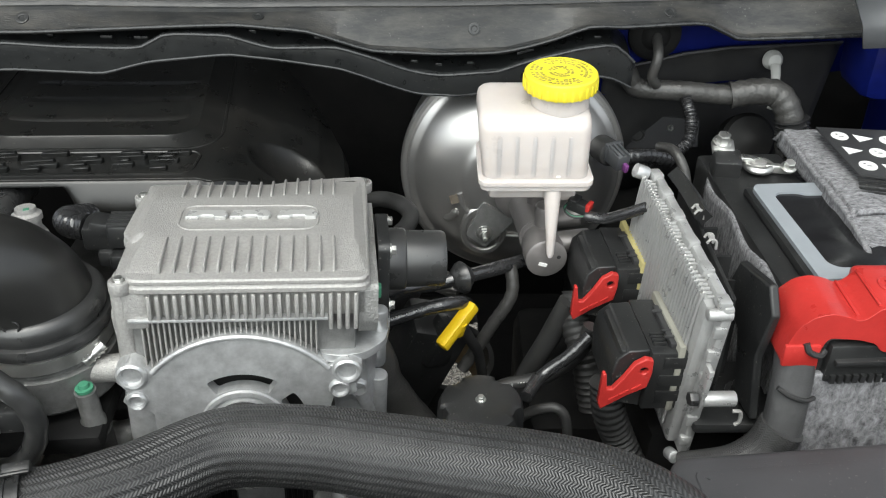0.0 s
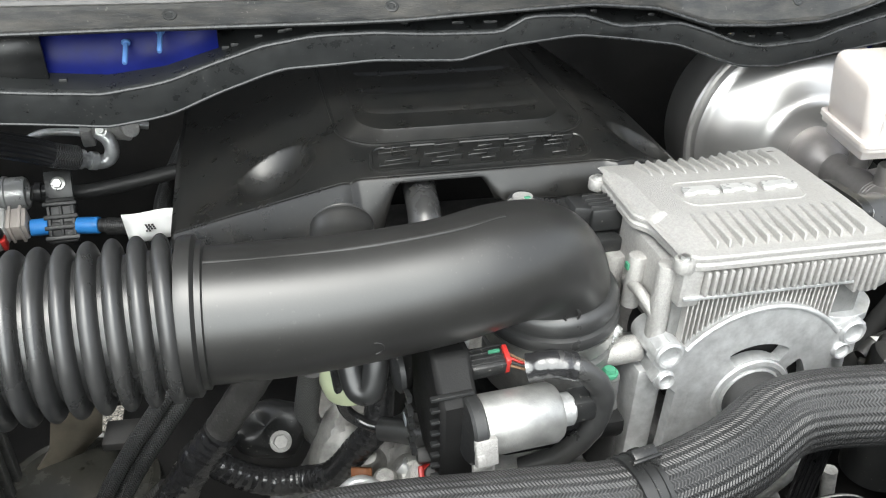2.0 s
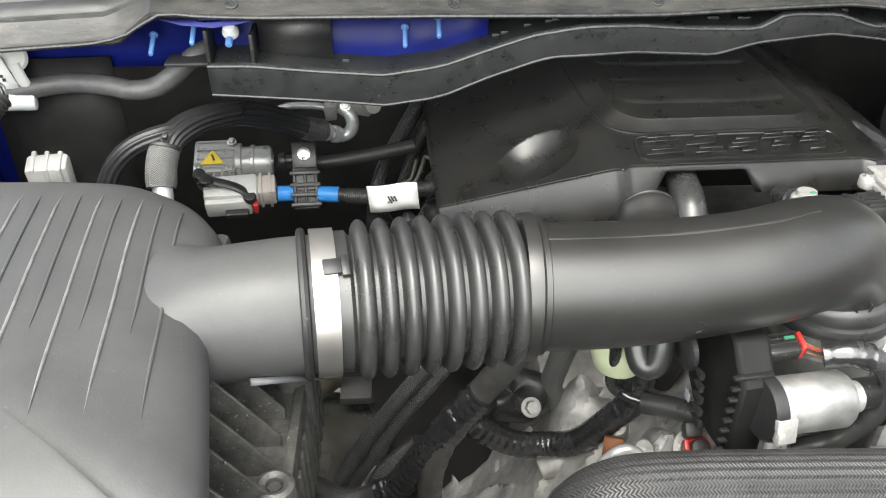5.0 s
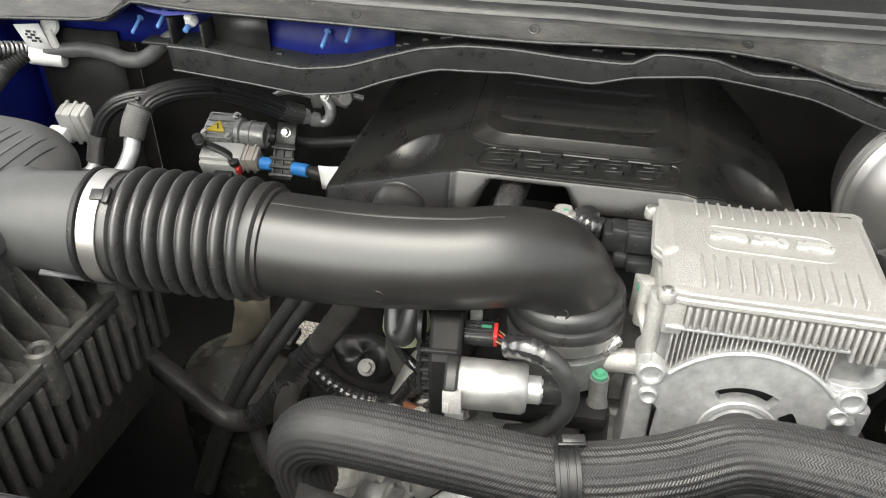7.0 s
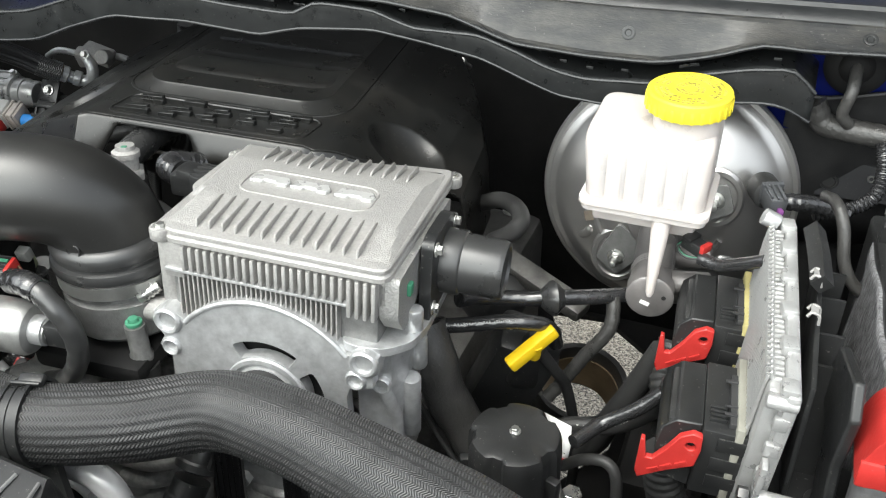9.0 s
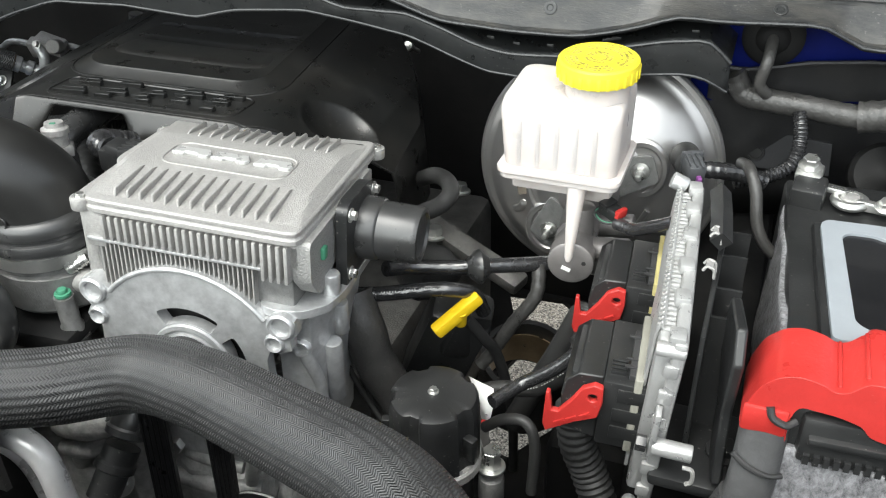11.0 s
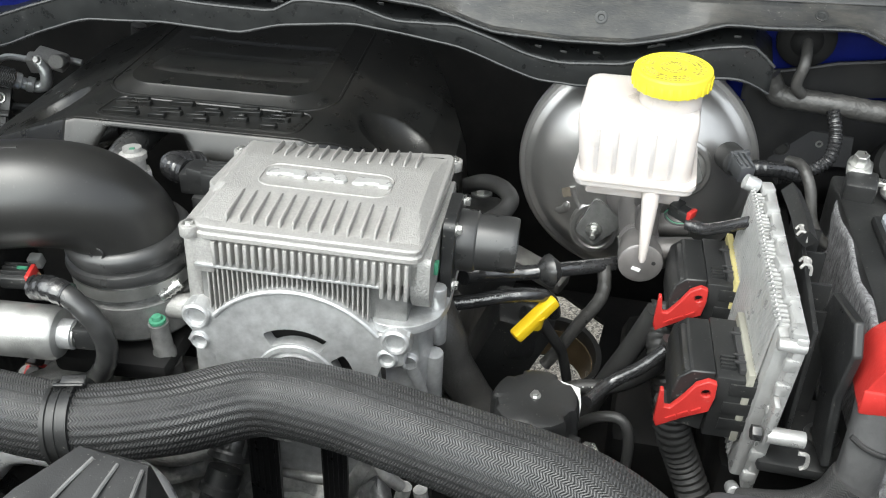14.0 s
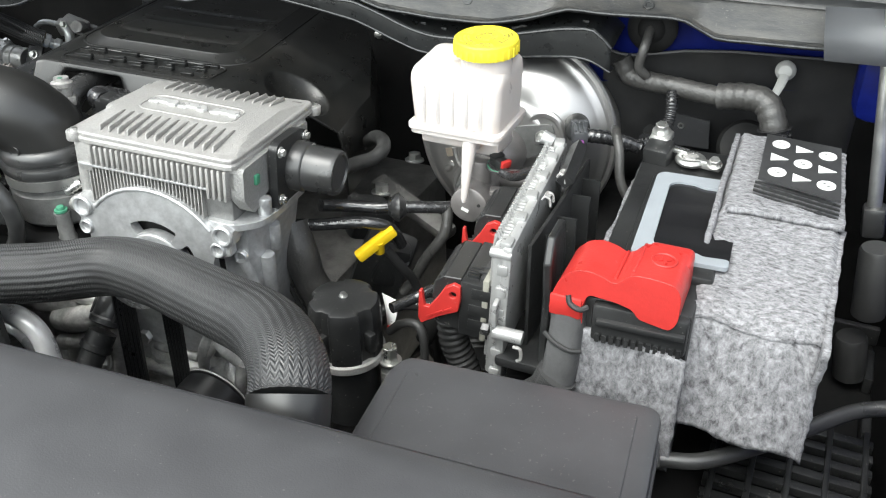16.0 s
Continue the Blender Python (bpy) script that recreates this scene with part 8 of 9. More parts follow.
gr = thing("cable_grommet", "round black rubber grommet on the cable", "grommet")
bm = bmesh.new()
lathe(bm, [(0.008, -0.012), (0.012, -0.008), (0.017, -0.002), (0.018, 0.002), (0.014, 0.006), (0.008, 0.012)], axis((0.02, 0.769, 1.064), (0.05, 0.785, 1.063)), 24)
part("boot", bm, RUBBER, gr)
loom("bay_loom", [(0.075, 0.8, 1.06), (0.076, 0.785, 1.03), (0.055, 0.775, 0.995), (0.035, 0.775, 0.955), (0.022, 0.77, 0.935)], 0.0072, CLOTH_TAPE, "black corrugated wire loom beside the dipstick", 0.012, 0.04)
loom("thick_loom", [(-0.085, 0.69, 1.06), (-0.07, 0.68, 1.03), (-0.06, 0.68, 0.99), (-0.035, 0.68, 0.945), (0.0, 0.67, 0.9)], 0.0215, CLOTH_TAPE, "thick black wrapped loom below the generator", 0.04, 0.02)
cable("loom_wire", [(-0.095, 0.68, 1.05), (-0.09, 0.67, 1.0), (-0.065, 0.665, 0.95), (-0.04, 0.66, 0.92)], 0.003, DARK, "thin black wire along the thick loom", "wire")
cable("coolant_pipe", [(-0.07, 0.76, 1.1), (-0.055, 0.78, 1.1), (-0.051, 0.8, 1.097), (-0.041, 0.82, 1.096), (-0.036, 0.84, 1.101), (-0.051, 0.87, 1.098), (-0.078, 0.9, 1.086), (-0.11, 0.93, 1.06)], 0.0095, DARK, "black coolant hose behind the generator", "hose", seg=18)
hb = thing("hose_bracket", "grey metal bracket with two bolts behind the generator", "bracket")
bm = bmesh.new()
box(bm, 0.16, 0.03, 0.02, pose(-0.05, 0.95, 0.955, 10, 12, -20), 0.006)
part("arm", bm, CAST_OLD, hb)
bolt("bracket_bolt", pose(-0.103, 0.953, 0.966, -8, 0, 0), 0.011, hb, ZINC)
bolt("bracket_bolt", pose(-0.128, 1.118, 0.94, -8, 0, 0), 0.011, hb, ZINC)
for k, (x, y, z, sx, sy, sz) in enumerate(((-0.03, 0.8, 0.93, 0.07, 0.06, 0.14), (0.0, 0.78, 0.97, 0.04, 0.03, 0.07), (-0.06, 0.83, 1.0, 0.06, 0.05, 0.05))):
    bm = bmesh.new()
    box(bm, sx, sy, sz, pose(x, y, z, 12, 20, 15 + 20 * k), 0.01)
    solo("bay_bracket", bm, BLACK, "black plastic housing low in the bay", "housing", "housings low in the bay")
wt = thing("wheel_boot", "dark round boot with a brownish inner ring low in the bay", "boot")
bm = bmesh.new()
lathe(bm, [(0.066, 0.0), (0.068, 0.03), (0.062, 0.075), (0.066, 0.1), (0.058, 0.1), (0.056, 0.06), (0.058, 0.02)], pose(-0.002, 1.03, 0.66, 12, 8, 0), 40, cap=False)
part("boot_wall", bm, DARK, wt)
bm = bmesh.new()
lathe(bm, [(0.0565, 0.078), (0.0545, 0.078), (0.0525, 0.02), (0.0545, 0.02), (0.0565, 0.078)], pose(-0.002, 1.03, 0.66, 12, 8, 0), 40, cap=False)
part("inner_ring", bm, BROWN, wt, "brownish metal inner ring")

# pump with domed cap
bm = bmesh.new()
lathe(bm, [(0.0415, -0.078), (0.0435, -0.076), (0.0435, -0.068), (0.0415, -0.066)], pose(0.035, 0.603, 1.04), 40)
part("steel_rim", bm, CAST, pump, "grey metal rim")
bm = bmesh.new()
lathe(bm, [(0.034, -0.16), (0.036, -0.08), (0.04, -0.078)], pose(0.035, 0.603, 1.04), 32)
part("lower_body", bm, BLACK, pump)
for a in (-100, -20, 60, 140, 200):
    bm = bmesh.new()
    box(bm, 0.012, 0.009, 0.024, pose(0.035 + 0.041 * math.cos(radians(a)), 0.603 + 0.041 * math.sin(radians(a)), 1.0, 0, 0, a), 0.002)
    part("lug", bm, BLACK, pump)
bolt("centre_screw", pose(0.035, 0.603, 1.0415), 0.0035, pump, ZINC, 0.004)
bolt("side_bolt", pose(0.087, 0.608, 0.962), 0.009, pump, ZINC, 0.02)
bm = bmesh.new()
cyl(bm, 0.012, 0.03, pose(0.087, 0.608, 0.922), 20, 0.003)
part("bolt_boss", bm, CAST_SHADE, pump)
pt = thing("paper_tag", "small white paper tag on the pump wire", "tag")
bm = bmesh.new()
surface(bm, [[(0.0415 + 0.0285 * k, 0.678 - 0.013 * k, 0.9995 + 0.004 * k) for k in (0, 0.5, 1)], [(0.055 + 0.0185 * k, 0.661 - 0.008 * k, 0.991 + 0.002 * k) for k in (0, 0.5, 1)], [(0.064 + 0.009 * k, 0.647 - 0.004 * k, 0.98) for k in (0, 0.5, 1)]])
tb = part("paper", bm, WHITE, pt)
thicken(tb, 0.0008)
for k in range(4):
    bm = bmesh.new()
    box(bm, 0.016 - 0.003 * k, 0.0006, 0.0012, pose(0.057 + 0.0032 * k, 0.6695 - 0.0065 * k, 0.9985 - 0.0048 * k, -50, -8, -24))
    part("print_bar", bm, DARK, tb)
bm = bmesh.new()
box(bm, 0.008, 0.002, 0.008, pose(0.069, 0.643, 0.978, -25, 0, 0), 0.001)
part("red_end", bm, RED, pt)
cable("pump_wire", [(0.08, 0.63, 1.02), (0.098, 0.66, 1.021), (0.125, 0.668, 1.04), (0.145, 0.675, 1.06)], 0.0065, TAPE, "black wire from the pump to the plugs", "wire")
cable("pump_wire", [(0.07, 0.64, 0.977), (0.09, 0.635, 0.998), (0.112, 0.63, 1.005), (0.122, 0.625, 0.985), (0.122, 0.62, 0.93)], 0.0052, DARK, "black looped wire beside the pump", "wire")
loom("plug_loom", [(0.155, 0.625, 1.045), (0.16, 0.62, 1.01), (0.173, 0.62, 0.975), (0.19, 0.61, 0.935), (0.2, 0.6, 0.88)], 0.016, DARK, "black corrugated loom below the module plugs", 0.007, 0.05)
loom("plug_loom", [(0.142, 0.755, 1.055), (0.14, 0.735, 1.03), (0.15, 0.71, 1.0), (0.16, 0.69, 0.95)], 0.015, DARK, "black corrugated loom below the module plugs", 0.007, 0.05)
cable("bay_hose", [(0.04, 0.68, 0.97), (0.064, 0.69, 0.981), (0.105, 0.69, 0.993), (0.139, 0.69, 1.026), (0.148, 0.69, 1.06)], 0.0078, DARK, "black printed hose rising beside the pump", "hose", "hoses low beside the pump")
cable("bay_hose", [(0.07, 0.73, 0.9), (0.092, 0.74, 0.951), (0.112, 0.74, 0.998), (0.133, 0.74, 1.054)], 0.0115, DARK, "thick black tube low beside the pump", "hose", "hoses low beside the pump")
PRINTED = spline([(0.064, 0.69, 0.981), (0.105, 0.69, 0.993), (0.139, 0.69, 1.026)], 14)
for k in range(3, 26):
    if k % 6 != 4:
        bm = bmesh.new()
        box(bm, 0.0012, 0.0007, 0.0018 - 0.0005 * (k % 3), axis(PRINTED[k], PRINTED[k + 1]))
        bmesh.ops.translate(bm, verts=bm.verts, vec=(-0.001, -0.006, 0.0052))
        part("print_bar", bm, LIGHTGREY, bpy.data.objects["bay_hose"])
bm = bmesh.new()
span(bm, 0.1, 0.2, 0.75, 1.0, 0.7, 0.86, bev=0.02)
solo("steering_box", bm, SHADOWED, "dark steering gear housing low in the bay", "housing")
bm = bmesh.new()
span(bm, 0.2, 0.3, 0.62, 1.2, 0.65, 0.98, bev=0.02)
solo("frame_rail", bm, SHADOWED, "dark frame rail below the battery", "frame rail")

# ---- front of the engine under the hose ----
GRIMY = mat("grimy_grey_casting", (0.5, 0.498, 0.485), 0.42, metal=0.4, var=0.4, scale=50, bump=0.4, fine=400, dust=0.5, dust_col=(0.04, 0.036, 0.032))
tc = thing("timing_cover", "grimy cast timing cover with bolts and ribs", "timing cover")
bm = bmesh.new()
rows = []
for j in range(25):
    rows.append([(x, 0.57 + 0.02 * noise.noise(Vector((x * 14, z * 14, 3))) + 0.012 * noise.noise(Vector((x * 40, z * 40, 7))) + 0.06 * step(0.9, 1.0, z), z) for x, z in ((-0.44 + 0.42 * k / 50, 0.66 + (0.34 - 0.12 * step(-0.13, -0.08, -0.44 + 0.42 * k / 50)) * j / 24) for k in range(51))])
surface(bm, rows)
thicken(part("casting", bm, GRIMY, tc), 0.02)
for (a, b, r) in (((-0.36, 0.56, 0.86), (-0.3, 0.55, 0.99), 0.012), ((-0.27, 0.55, 0.82), (-0.25, 0.55, 0.98), 0.01), ((-0.1, 0.56, 0.84), (-0.075, 0.55, 0.95), 0.007), ((-0.05, 0.56, 0.84), (-0.06, 0.55, 0.95), 0.007), ((-0.42, 0.55, 0.95), (-0.3, 0.545, 0.985), 0.014), ((-0.24, 0.55, 0.9), (-0.12, 0.55, 0.92), 0.008), ((-0.34, 0.53, 0.917), (-0.266, 0.53, 0.95), 0.009), ((-0.335, 0.535, 0.95), (-0.255, 0.53, 0.985), 0.016)):
    bm = bmesh.new()
    sweep(bm, [a, ((a[0] + b[0]) / 2, (a[1] + b[1]) / 2 - 0.008, (a[2] + b[2]) / 2), b], r, 12, 6)
    part("cast_rib", bm, GRIMY, tc)
for x, y, z, r in ((-0.2017, 0.545, 0.962, 0.0085), (-0.3, 0.53, 0.872, 0.011), (-0.4, 0.54, 0.9, 0.009), (-0.26, 0.535, 0.98, 0.008)):
    bolt("cover_bolt", pose(x, y, z, 90, 0, 0), r, tc, ZINC, r * 1.4)
sn = thing("cam_sensor", "dark round sensor with a bolt on the timing cover", "sensor")
bm = bmesh.new()
lathe(bm, [(0.016, 0.0), (0.0185, 0.004), (0.0185, 0.03), (0.0205, 0.032), (0.0205, 0.038), (0.0165, 0.04)], axis((-0.222, 0.53, 1.024), (-0.228, 0.49, 0.976)), 28)
part("barrel", bm, RUBBER, sn)
bm = bmesh.new()
lathe(bm, [(0.0165, 0.0), (0.0165, 0.014), (0.0185, 0.016), (0.0185, 0.022), (0.015, 0.024), (0.015, 0.05)], axis((-0.227, 0.499, 0.987), (-0.236, 0.464, 0.945)), 28)
part("boot", bm, BLACK, sn)
for a in (20, 160):
    bm = bmesh.new()
    box(bm, 0.008, 0.006, 0.03, axis((-0.222, 0.53, 1.024), (-0.228, 0.49, 0.976)) @ pose(0.019 * math.cos(radians(a)), 0.019 * math.sin(radians(a)), 0.018, 0, 0, a), 0.001)
    part("lug", bm, RUBBER, sn)
for (a, b), (c, d) in (((-0.199, -0.17), (-0.213, -0.183)), ((-0.131, -0.107), (-0.139, -0.119))):
    bt2 = thing("drive_belt", "black flat drive belt in front of the engine", "belt", "belt runs")
    bm = bmesh.new()
    rows = [[(p, 0.5 + dy, z) for p, dy in ((x0, 0.004), (x0, 0.0), (x1, 0.0), (x1, 0.004), (x0, 0.004))] for x0, x1, z in ((a, b, 1.06), (c, d, 0.84))]
    surface(bm, rows)
    part("band", bm, BELT, bt2, angle=20)
    for k in range(5):
        bm = bmesh.new()
        f = (k + 0.5) / 5
        sweep(bm, [(a + (b - a) * f, 0.4996, 1.06), ((a + c) / 2 + (b - a + d - c) / 2 * f, 0.4996, 0.95), (c + (d - c) * f, 0.4996, 0.84)], 0.0011, 6, 3)
        part("belt_rib", bm, BELT, bt2)
gpul = thing("belt_pulley", "bright steel belt pulley under the hose", "pulley")
bm = bmesh.new()
lathe(bm, [(0.024, 0.0), (0.034, 0.001), (0.036, 0.004), (0.036, 0.02), (0.034, 0.024), (0.024, 0.024)], axis((-0.166, 0.515, 1.076), (-0.166, 0.44, 1.061)), 48)
part("rim", bm, BADGE, gpul)
bm = bmesh.new()
torus(bm, 0.021, 0.003, axis((-0.166, 0.4905, 1.0712), (-0.166, 0.44, 1.061)), 40, 8)
part("inner_ring", bm, BADGE, gpul, "bright inner ring")
idl = thing("idler_pulley", "black idler pulley with a zinc centre bolt", "pulley")
IM = axis((-0.085, 0.512, 0.927), (-0.085, 0.43, 0.917)) @ Matrix.Scale(1.08, 4)
bm = bmesh.new()
lathe(bm, [(0.04, 0.0), (0.0425, 0.002), (0.0425, 0.005), (0.04, 0.006), (0.04, 0.03), (0.037, 0.032), (0.03, 0.028), (0.024, 0.02)], IM, 48)
part("wheel", bm, BELT, idl)
bm = bmesh.new()
torus(bm, 0.0415, 0.0014, IM @ pose(0, 0, 0.0035), 48, 8)
part("steel_rim", bm, CAST, idl, "steel rim")
bm = bmesh.new()
lathe(bm, [(0.0, 0.022), (0.024, 0.022), (0.023, 0.026), (0.015, 0.03), (0.014, 0.032)], IM, 32)
part("washer", bm, ZINC, idl)
bolt("centre_bolt", IM @ pose(0, 0, 0.03), 0.0095, idl, ZINC, 0.012)
cable("silver_pipe", [(-0.46, 0.45, 0.955), (-0.434, 0.45, 0.985), (-0.415, 0.45, 1.006), (-0.395, 0.45, 1.017), (-0.366, 0.45, 1.021), (-0.326, 0.45, 1.022), (-0.298, 0.45, 1.023), (-0.275, 0.449, 1.017), (-0.261, 0.447, 1.0), (-0.255, 0.445, 0.965), (-0.252, 0.445, 0.92)], 0.0118, PIPE, "bent silver refrigerant pipe under the hose", "pipe", "silver pipes", seg=20)
cable("silver_pipe", [(-0.36, 0.46, 0.99), (-0.325, 0.46, 0.992), (-0.3, 0.458, 0.978), (-0.285, 0.455, 0.94)], 0.008, PIPE, "thinner bent silver pipe under the hose", "pipe", "silver pipes", seg=16)
hc = thing("hose_bracket_stand", "black bracket carrying the hose clamp", "bracket")
bm = bmesh.new()
plate(bm, [(-0.02, 0.0), (0.02, 0.0), (0.034, -0.06), (-0.034, -0.06)], [], 0.006, pose(-0.31, 0.43, 1.056, 80, 0, 0))
part("stand", bm, BLACK, hc)
bm = bmesh.new()
box(bm, 0.005, 0.014, 0.05, pose(-0.31, 0.42, 1.03, -10, 0, 0), 0.001)
part("stand_rib", bm, BLACK, hc)
bolt("sensor_bolt", axis((-0.243, 0.5, 0.935), (-0.244, 0.47, 0.955)), 0.0105, sn, ZINC, 0.014)
sl = thing("engine_sticker_cover", "black plastic shield below the hose end", "shield")
bm = bmesh.new()
surface(bm, [[(-0.56 + 0.14 * k / 4, 0.42 - 0.06 * j / 3, 1.02 - 0.05 * j / 3 - 0.02 * k / 4) for k in range(5)] for j in range(4)])
thicken(part("panel", bm, BLACK, sl), 0.006)
for k in range(5):
    bm = bmesh.new()
    box(bm, 0.006, 0.0008, 0.003, pose(-0.5 + 0.009 * k, 0.395, 1.0 - 0.004 * k, -40, 8, 0))
    part("print_bar", bm, WHITE, sl)
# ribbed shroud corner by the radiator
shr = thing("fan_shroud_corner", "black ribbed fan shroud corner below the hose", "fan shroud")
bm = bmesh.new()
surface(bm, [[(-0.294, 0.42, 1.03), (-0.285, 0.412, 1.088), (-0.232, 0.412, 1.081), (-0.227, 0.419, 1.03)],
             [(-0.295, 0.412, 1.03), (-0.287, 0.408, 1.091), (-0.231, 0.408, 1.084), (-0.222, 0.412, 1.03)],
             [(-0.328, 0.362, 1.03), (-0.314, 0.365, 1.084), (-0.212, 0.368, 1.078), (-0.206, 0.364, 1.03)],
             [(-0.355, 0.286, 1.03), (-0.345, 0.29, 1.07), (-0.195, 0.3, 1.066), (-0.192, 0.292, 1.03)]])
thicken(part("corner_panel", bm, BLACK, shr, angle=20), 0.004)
# Ribs reuse the pale colour painted as an edge highlight.
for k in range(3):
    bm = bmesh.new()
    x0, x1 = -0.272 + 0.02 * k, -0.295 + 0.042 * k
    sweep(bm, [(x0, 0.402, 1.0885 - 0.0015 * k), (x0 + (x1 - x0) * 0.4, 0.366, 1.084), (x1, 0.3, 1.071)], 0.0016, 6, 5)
    part("rib", bm, RIB_GLINT, shr)
# Scaled about a camera position so the corner's outline fits the view.
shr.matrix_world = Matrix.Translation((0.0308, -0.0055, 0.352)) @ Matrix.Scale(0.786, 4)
for pts, r in (([(-0.13, 0.545, 0.93), (-0.115, 0.535, 0.97), (-0.1, 0.54, 1.0)], 0.007), ([(-0.078, 0.545, 0.955), (-0.09, 0.535, 0.98), (-0.1, 0.54, 1.0)], 0.006), ([(-0.126, 0.54, 0.945), (-0.1, 0.538, 0.98), (-0.087, 0.54, 0.995)], 0.006), ([(-0.2, 0.55, 0.94), (-0.17, 0.545, 0.945), (-0.14, 0.55, 0.94)], 0.007), ([(-0.33, 0.545, 0.99), (-0.29, 0.535, 1.0), (-0.25, 0.54, 0.99)], 0.012)):
    bm = bmesh.new()
    sweep(bm, pts, r, 10, 6)
    part("cast_brace", bm, GRIMY, tc)

# ---- driver side: wiring on the liner, terminals, strut ----
loom("bulkhead_loom", [(0.225, 1.02, 1.2), (0.24, 1.02, 1.178), (0.27, 1.015, 1.176), (0.3, 1.01, 1.176), (0.34, 1.01, 1.172), (0.37, 1.008, 1.172)], 0.0125, CLOTH_TAPE, "black taped loom along the bulkhead", 0.013, 0.03)
loom("bulkhead_loom", [(0.355, 1.008, 1.172), (0.385, 1.005, 1.178), (0.41, 1.0, 1.176), (0.425, 0.99, 1.155), (0.43, 0.985, 1.12), (0.44, 0.98, 1.08)], 0.0165, CLOTH_TAPE, "grey-black taped loom along the bulkhead", 0.012, 0.04)
loom("loom_drop", [(0.428, 0.985, 1.15), (0.435, 0.98, 1.12), (0.45, 0.975, 1.1), (0.455, 0.97, 1.06)], 0.019, TAPE, "crinkled taped loom dropping behind the battery", 0.006, 0.12)
cable("grommet_wire", [(0.258, 1.025, 1.243), (0.257, 1.0, 1.225), (0.253, 1.0, 1.2), (0.262, 1.008, 1.185)], 0.0062, CLOTH_TAPE, "taped wire out of the bulkhead grommet", "wire")
gm = thing("bulkhead_grommet", "black rubber grommet in the blue bulkhead", "grommet")
bm = bmesh.new()
lathe(bm, [(0.04, -0.004), (0.04, 0.002), (0.034, 0.006), (0.022, 0.007), (0.016, 0.012), (0.008, 0.014)], pose(0.258, 1.034, 1.24, 90, 0, 0) @ Matrix.Diagonal((0.8, 0.8, 1.0, 1.0)), 36)
part("boot", bm, SHADOWED, gm)
loom("branch_loom", [(0.298, 1.0, 1.172), (0.303, 0.98, 1.15), (0.298, 0.965, 1.128), (0.275, 0.955, 1.115), (0.245, 0.945, 1.11)], 0.0072, TAPE, "black corrugated branch loom behind the booster", 0.0045, 0.1)
loom("branch_loom", [(0.275, 0.945, 1.115), (0.25, 0.935, 1.125), (0.225, 0.925, 1.13), (0.205, 0.92, 1.13)], 0.009, TAPE, "taped branch loom to the booster sensor", 0.007, 0.05)
cable("loop_wire", [(0.25, 0.91, 1.15), (0.258, 0.88, 1.16), (0.268, 0.862, 1.145), (0.276, 0.85, 1.112), (0.295, 0.845, 1.09), (0.318, 0.848, 1.095), (0.326, 0.853, 1.112)], 0.0058, CLOTH_TAPE, "black looped wire to the battery sensor", "wire")
cable("red_wire", [(0.323, 0.851, 1.105), (0.327, 0.854, 1.118), (0.325, 0.858, 1.13)], 0.0035, RED, "short red wire at the battery sensor", "wire")
bsn = thing("booster_sensor", "grey vacuum sensor plug on the brake booster", "sensor")
bm = bmesh.new()
box(bm, 0.018, 0.028, 0.02, pose(0.204, 0.917, 1.133, 10, 0, 25), 0.002)
for q in (-0.006, 0.0, 0.006):
    box(bm, 0.0025, 0.024, 0.003, pose(0.204 + q, 0.914, 1.144, 10, 0, 25), 0.0006)
box(bm, 0.022, 0.006, 0.024, pose(0.2, 0.928, 1.135, 10, 0, 25), 0.001)
part("plug", bm, MIDGREY, bsn)
bm = bmesh.new()
cyl(bm, 0.016, 0.03, axis((0.19, 0.955, 1.128), (0.2, 0.925, 1.132)), 20, 0.003)
part("rubber_seat", bm, DARK, bsn)
bm = bmesh.new()
box(bm, 0.005, 0.007, 0.01, pose(0.212, 0.903, 1.126, 10, 0, 25), 0.001)
part("violet_lock", bm, mat("violet_plastic", (0.2, 0.06, 0.22), 0.45), bsn, "violet lock tab")
mb = thing("relay_plate", "flat black bracket plate with a plug on the bulkhead", "bracket")
bm = bmesh.new()
plate(bm, [(0.252, 1.118), (0.27, 1.12), (0.271, 1.116), (0.342, 1.11), (0.346, 1.07), (0.25, 1.068)], [], 0.004, pose(0, 1.075, 0, 90, 0, 0))
part("panel", bm, MATT, mb)
bm = bmesh.new()
torus(bm, 0.009, 0.0018, pose(0.262, 1.0705, 1.088, 90, 0, 0), 20, 6)
cyl(bm, 0.0065, 0.003, pose(0.262, 1.0715, 1.088, 90, 0, 0), 16)
part("plug", bm, RUBBER, mb)
bm = bmesh.new()
torus(bm, 0.0035, 0.0012, pose(0.305, 1.0705, 1.098, 90, 0, 0), 14, 6)
part("rivet", bm, ZINC, mb)
tie = thing("christmas_tree_tie", "pale grey cable tie with a round head on the liner", "cable tie")
bm = bmesh.new()
lathe(bm, [(0.0, 0.012), (0.008, 0.011), (0.012, 0.006), (0.013, 0.0)], pose(0.424, 1.076, 1.192, 80, 0, 0), 20)
part("head", bm, LIGHTGREY, tie)
bm = bmesh.new()
sweep(bm, [(0.424, 1.062, 1.19), (0.421, 1.045, 1.18), (0.413, 1.02, 1.164), (0.407, 1.008, 1.154)], 0.006, 8, 6, flat=0.5, rad=lambda s: 1.1 - 0.5 * s)
part("tail", bm, LIGHTGREY, tie)
mt = thing("round_rubber_mount", "dark round rubber boot behind the battery", "boot")
bm = bmesh.new()
lathe(bm, [(0.035, -0.02), (0.035, 0.006), (0.03, 0.012), (0.016, 0.014), (0.01, 0.018)], pose(0.395, 1.03, 1.1, 60, 0, 0), 36)
part("boot", bm, SHADOWED, mt)

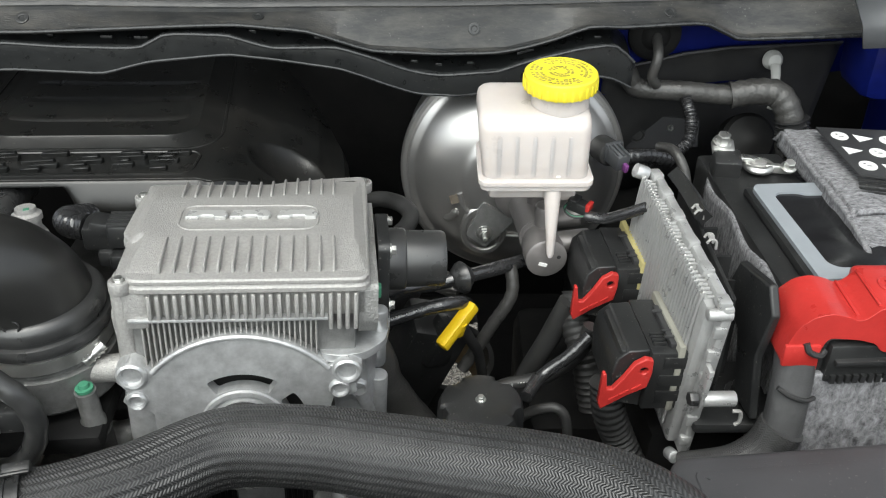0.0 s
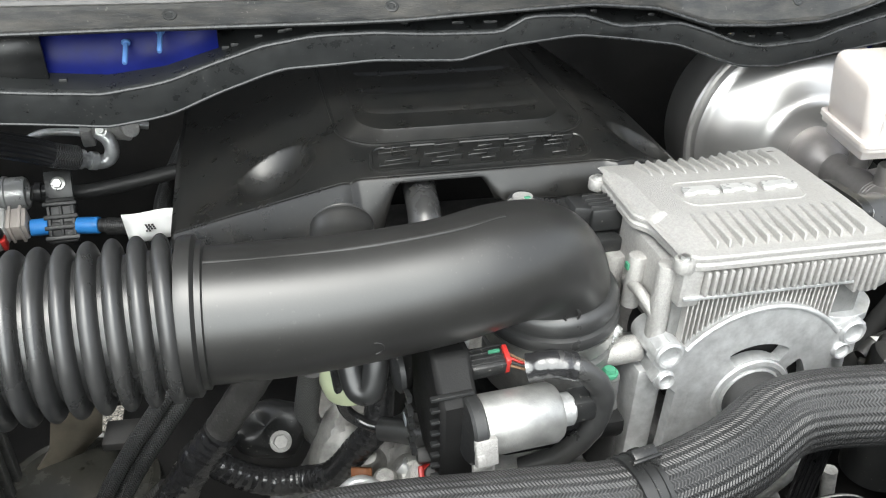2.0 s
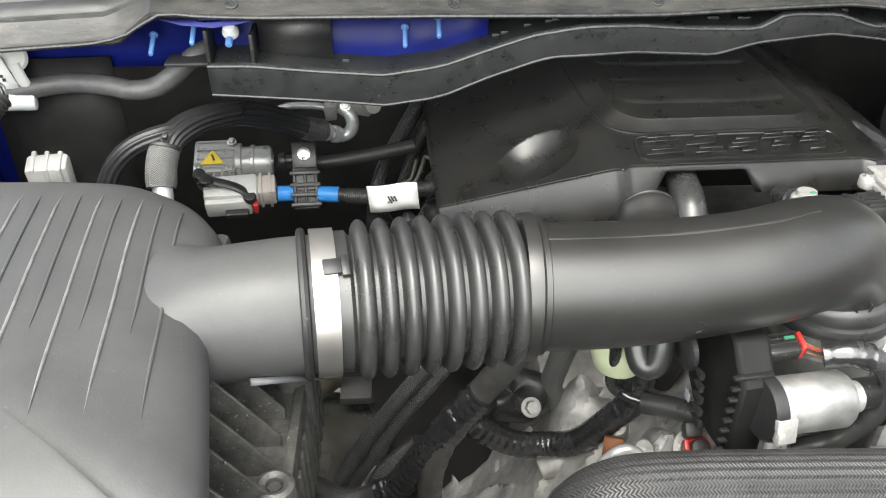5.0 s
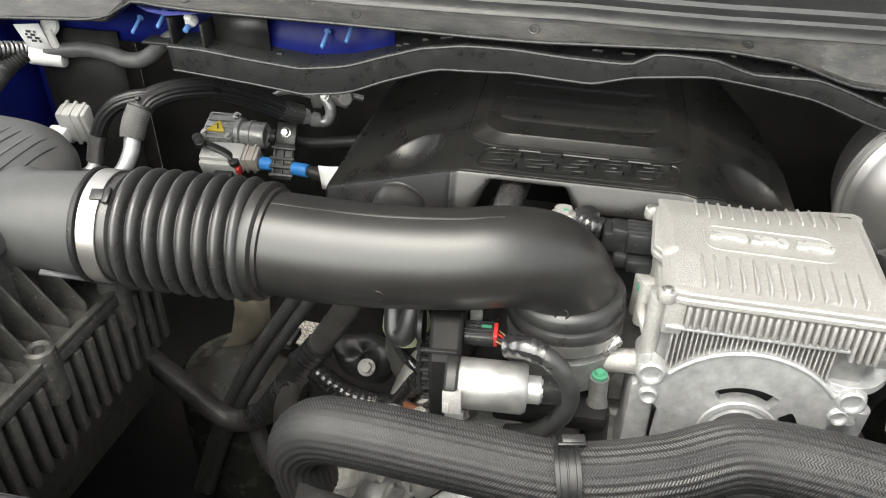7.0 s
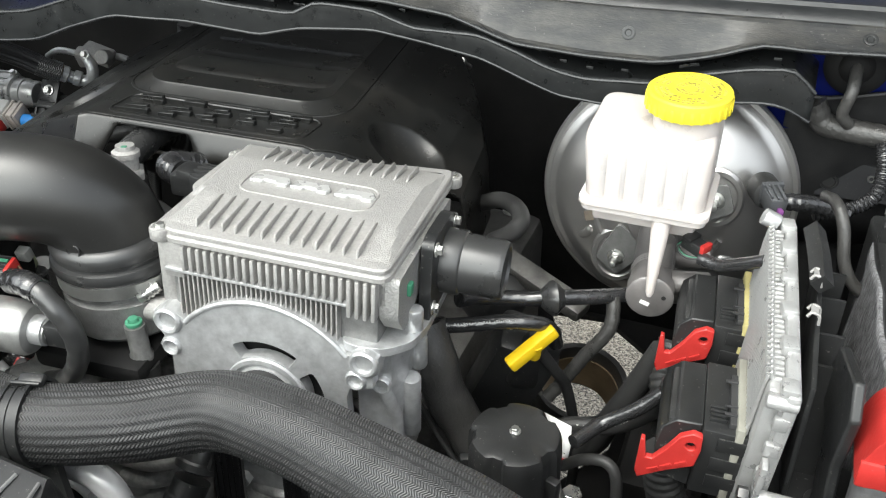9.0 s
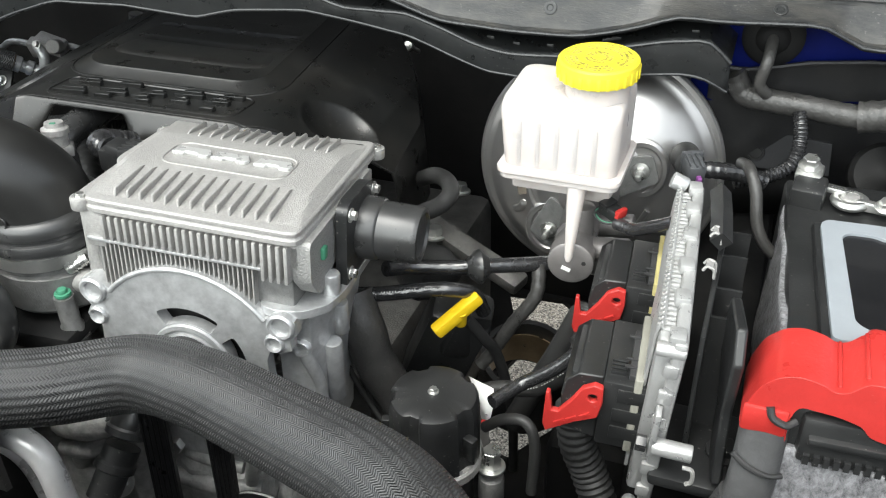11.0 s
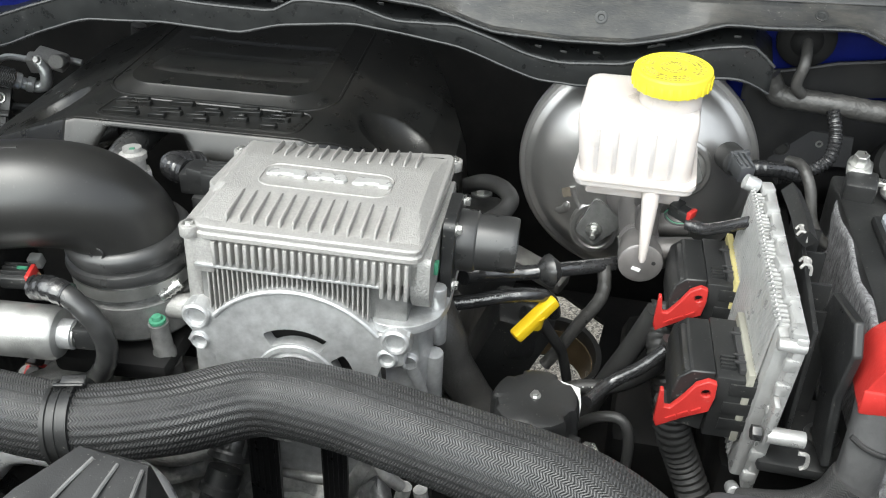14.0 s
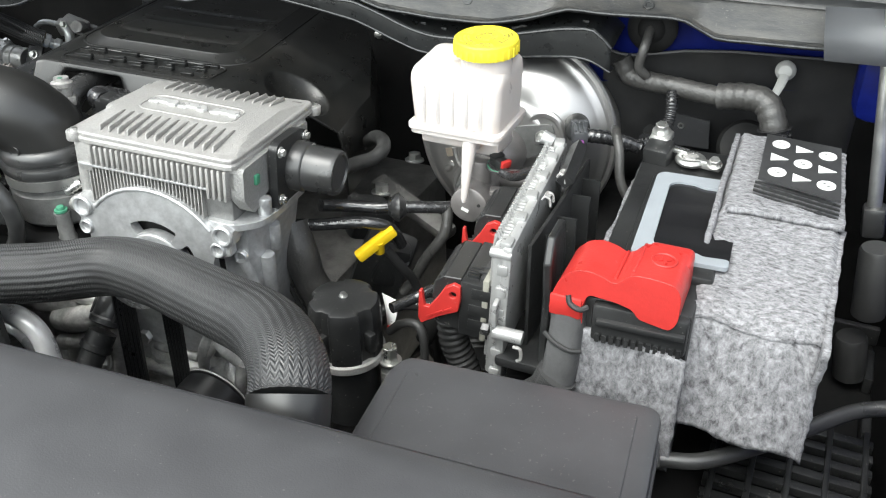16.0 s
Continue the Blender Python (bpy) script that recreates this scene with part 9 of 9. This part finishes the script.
ts = thing("battery_sensor", "black current sensor clamped on the battery post", "battery sensor")
bm = bmesh.new()
box(bm, 0.03, 0.028, 0.05, pose(0.314, 0.865, 1.14, 14, 0, -8), 0.004)
part("housing", bm, BLACK, ts)
bm = bmesh.new()
box(bm, 0.024, 0.022, 0.01, pose(0.312, 0.878, 1.165, 14, 0, -8), 0.003)
part("clamp", bm, ZINC, ts)
bolt("clamp_bolt", pose(0.311, 0.88, 1.17, 14, 0, 0), 0.0075, ts, ZINC, 0.01)
bm = bmesh.new()
torus(bm, 0.013, 0.0045, pose(0.35, 0.862, 1.15), 24, 10)
box(bm, 0.03, 0.008, 0.01, pose(0.37, 0.856, 1.15, 0, 0, -10), 0.002)
box(bm, 0.03, 0.01, 0.006, pose(0.332, 0.87, 1.156, 0, 0, -15), 0.002)
part("post_clamp", bm, ZINC, ts, "bright metal post clamp")
bm = bmesh.new()
cyl(bm, 0.009, 0.012, pose(0.35, 0.862, 1.143), 20, 0.002)
part("post", bm, CAST, ts)
bolt("pinch_bolt", pose(0.378, 0.85, 1.154, 20, 0, 0), 0.006, ts, ZINC, 0.008)

rod = thing("hood_strut", "grey steel hood strut with a black end fitting", "gas strut")
bm = bmesh.new()
cyl(bm, 0.008, 0.42, axis((0.556, 0.95, 1.08), (0.512, 0.95, 1.38)), 20)
part("tube", bm, ZINC, rod)
bm = bmesh.new()
box(bm, 0.026, 0.026, 0.04, pose(0.558, 0.95, 1.07, 0, -8, 0), 0.006)
part("end_fitting", bm, RUBBER, rod)
for z0, z1 in ((1.09, 1.0), (0.97, 0.91)):
    bm = bmesh.new()
    lathe(bm, [(0.016, 0.0), (0.018, 0.004), (0.018, abs(z1 - z0) - 0.004), (0.013, abs(z1 - z0))], axis((0.56, 0.85, z0), (0.57, 0.85, z1)), 20)
    solo("rubber_buffer", bm, DARK, "black rubber buffer on the inner wing", "buffer", "buffers on the inner wing")
vt = thing("vent_grille", "black slatted vent grille beside the battery tray", "vent grille")
bm = bmesh.new()
span(bm, 0.43, 0.6, 0.5, 0.56, 0.92, 0.935, bev=0.002)
part("frame", bm, BLACK, vt)
for k in range(7):
    bm = bmesh.new()
    span(bm, 0.44, 0.595, 0.575 + 0.022 * k, 0.586 + 0.022 * k, 0.925, 0.935, bev=0.001)
    part("slat", bm, BLACK, vt)
for k in range(5):
    bm = bmesh.new()
    span(bm, 0.445 + 0.035 * k, 0.451 + 0.035 * k, 0.56, 0.73, 0.922, 0.937, bev=0.001)
    part("crossbar", bm, BLACK, vt)
cable("tray_hose", [(0.4, 0.555, 0.985), (0.44, 0.57, 0.985), (0.5, 0.62, 0.99), (0.56, 0.68, 0.995), (0.6, 0.7, 1.0)], 0.008, RUBBER, "grey-black hose along the battery tray", "hose")
bm = bmesh.new()
tray = thing("battery_tray", "black plastic battery tray", "tray")
span(bm, 0.29, 0.6, 0.3, 0.95, 0.86, 0.9, bev=0.01)
part("base", bm, SHADOWED, tray)
for y0, y1 in ((0.3, 0.31), (0.94, 0.95)):
    bm = bmesh.new()
    span(bm, 0.3, 0.6, y0, y1, 0.9, 0.925, bev=0.002)
    part("edge_wall", bm, BLACK, tray)
for k in range(6):
    bm = bmesh.new()
    span(bm, 0.585, 0.595, 0.34 + 0.1 * k, 0.4 + 0.1 * k, 0.9, 0.922, bev=0.002)
    part("side_rib", bm, BLACK, tray)
bm = bmesh.new()
rows = [[(0.455, 0.96, 1.31), (0.54, 0.96, 1.315), (0.6, 0.96, 1.32)], [(0.46, 0.935, 1.285), (0.54, 0.935, 1.29), (0.6, 0.935, 1.3)], [(0.465, 0.93, 1.26), (0.54, 0.93, 1.262), (0.6, 0.93, 1.27)]]
surface(bm, rows)
thicken(solo("hinge_plate", bm, MIDGREY, "grey metal hinge plate at the cowl's end", "hinge"), 0.004)
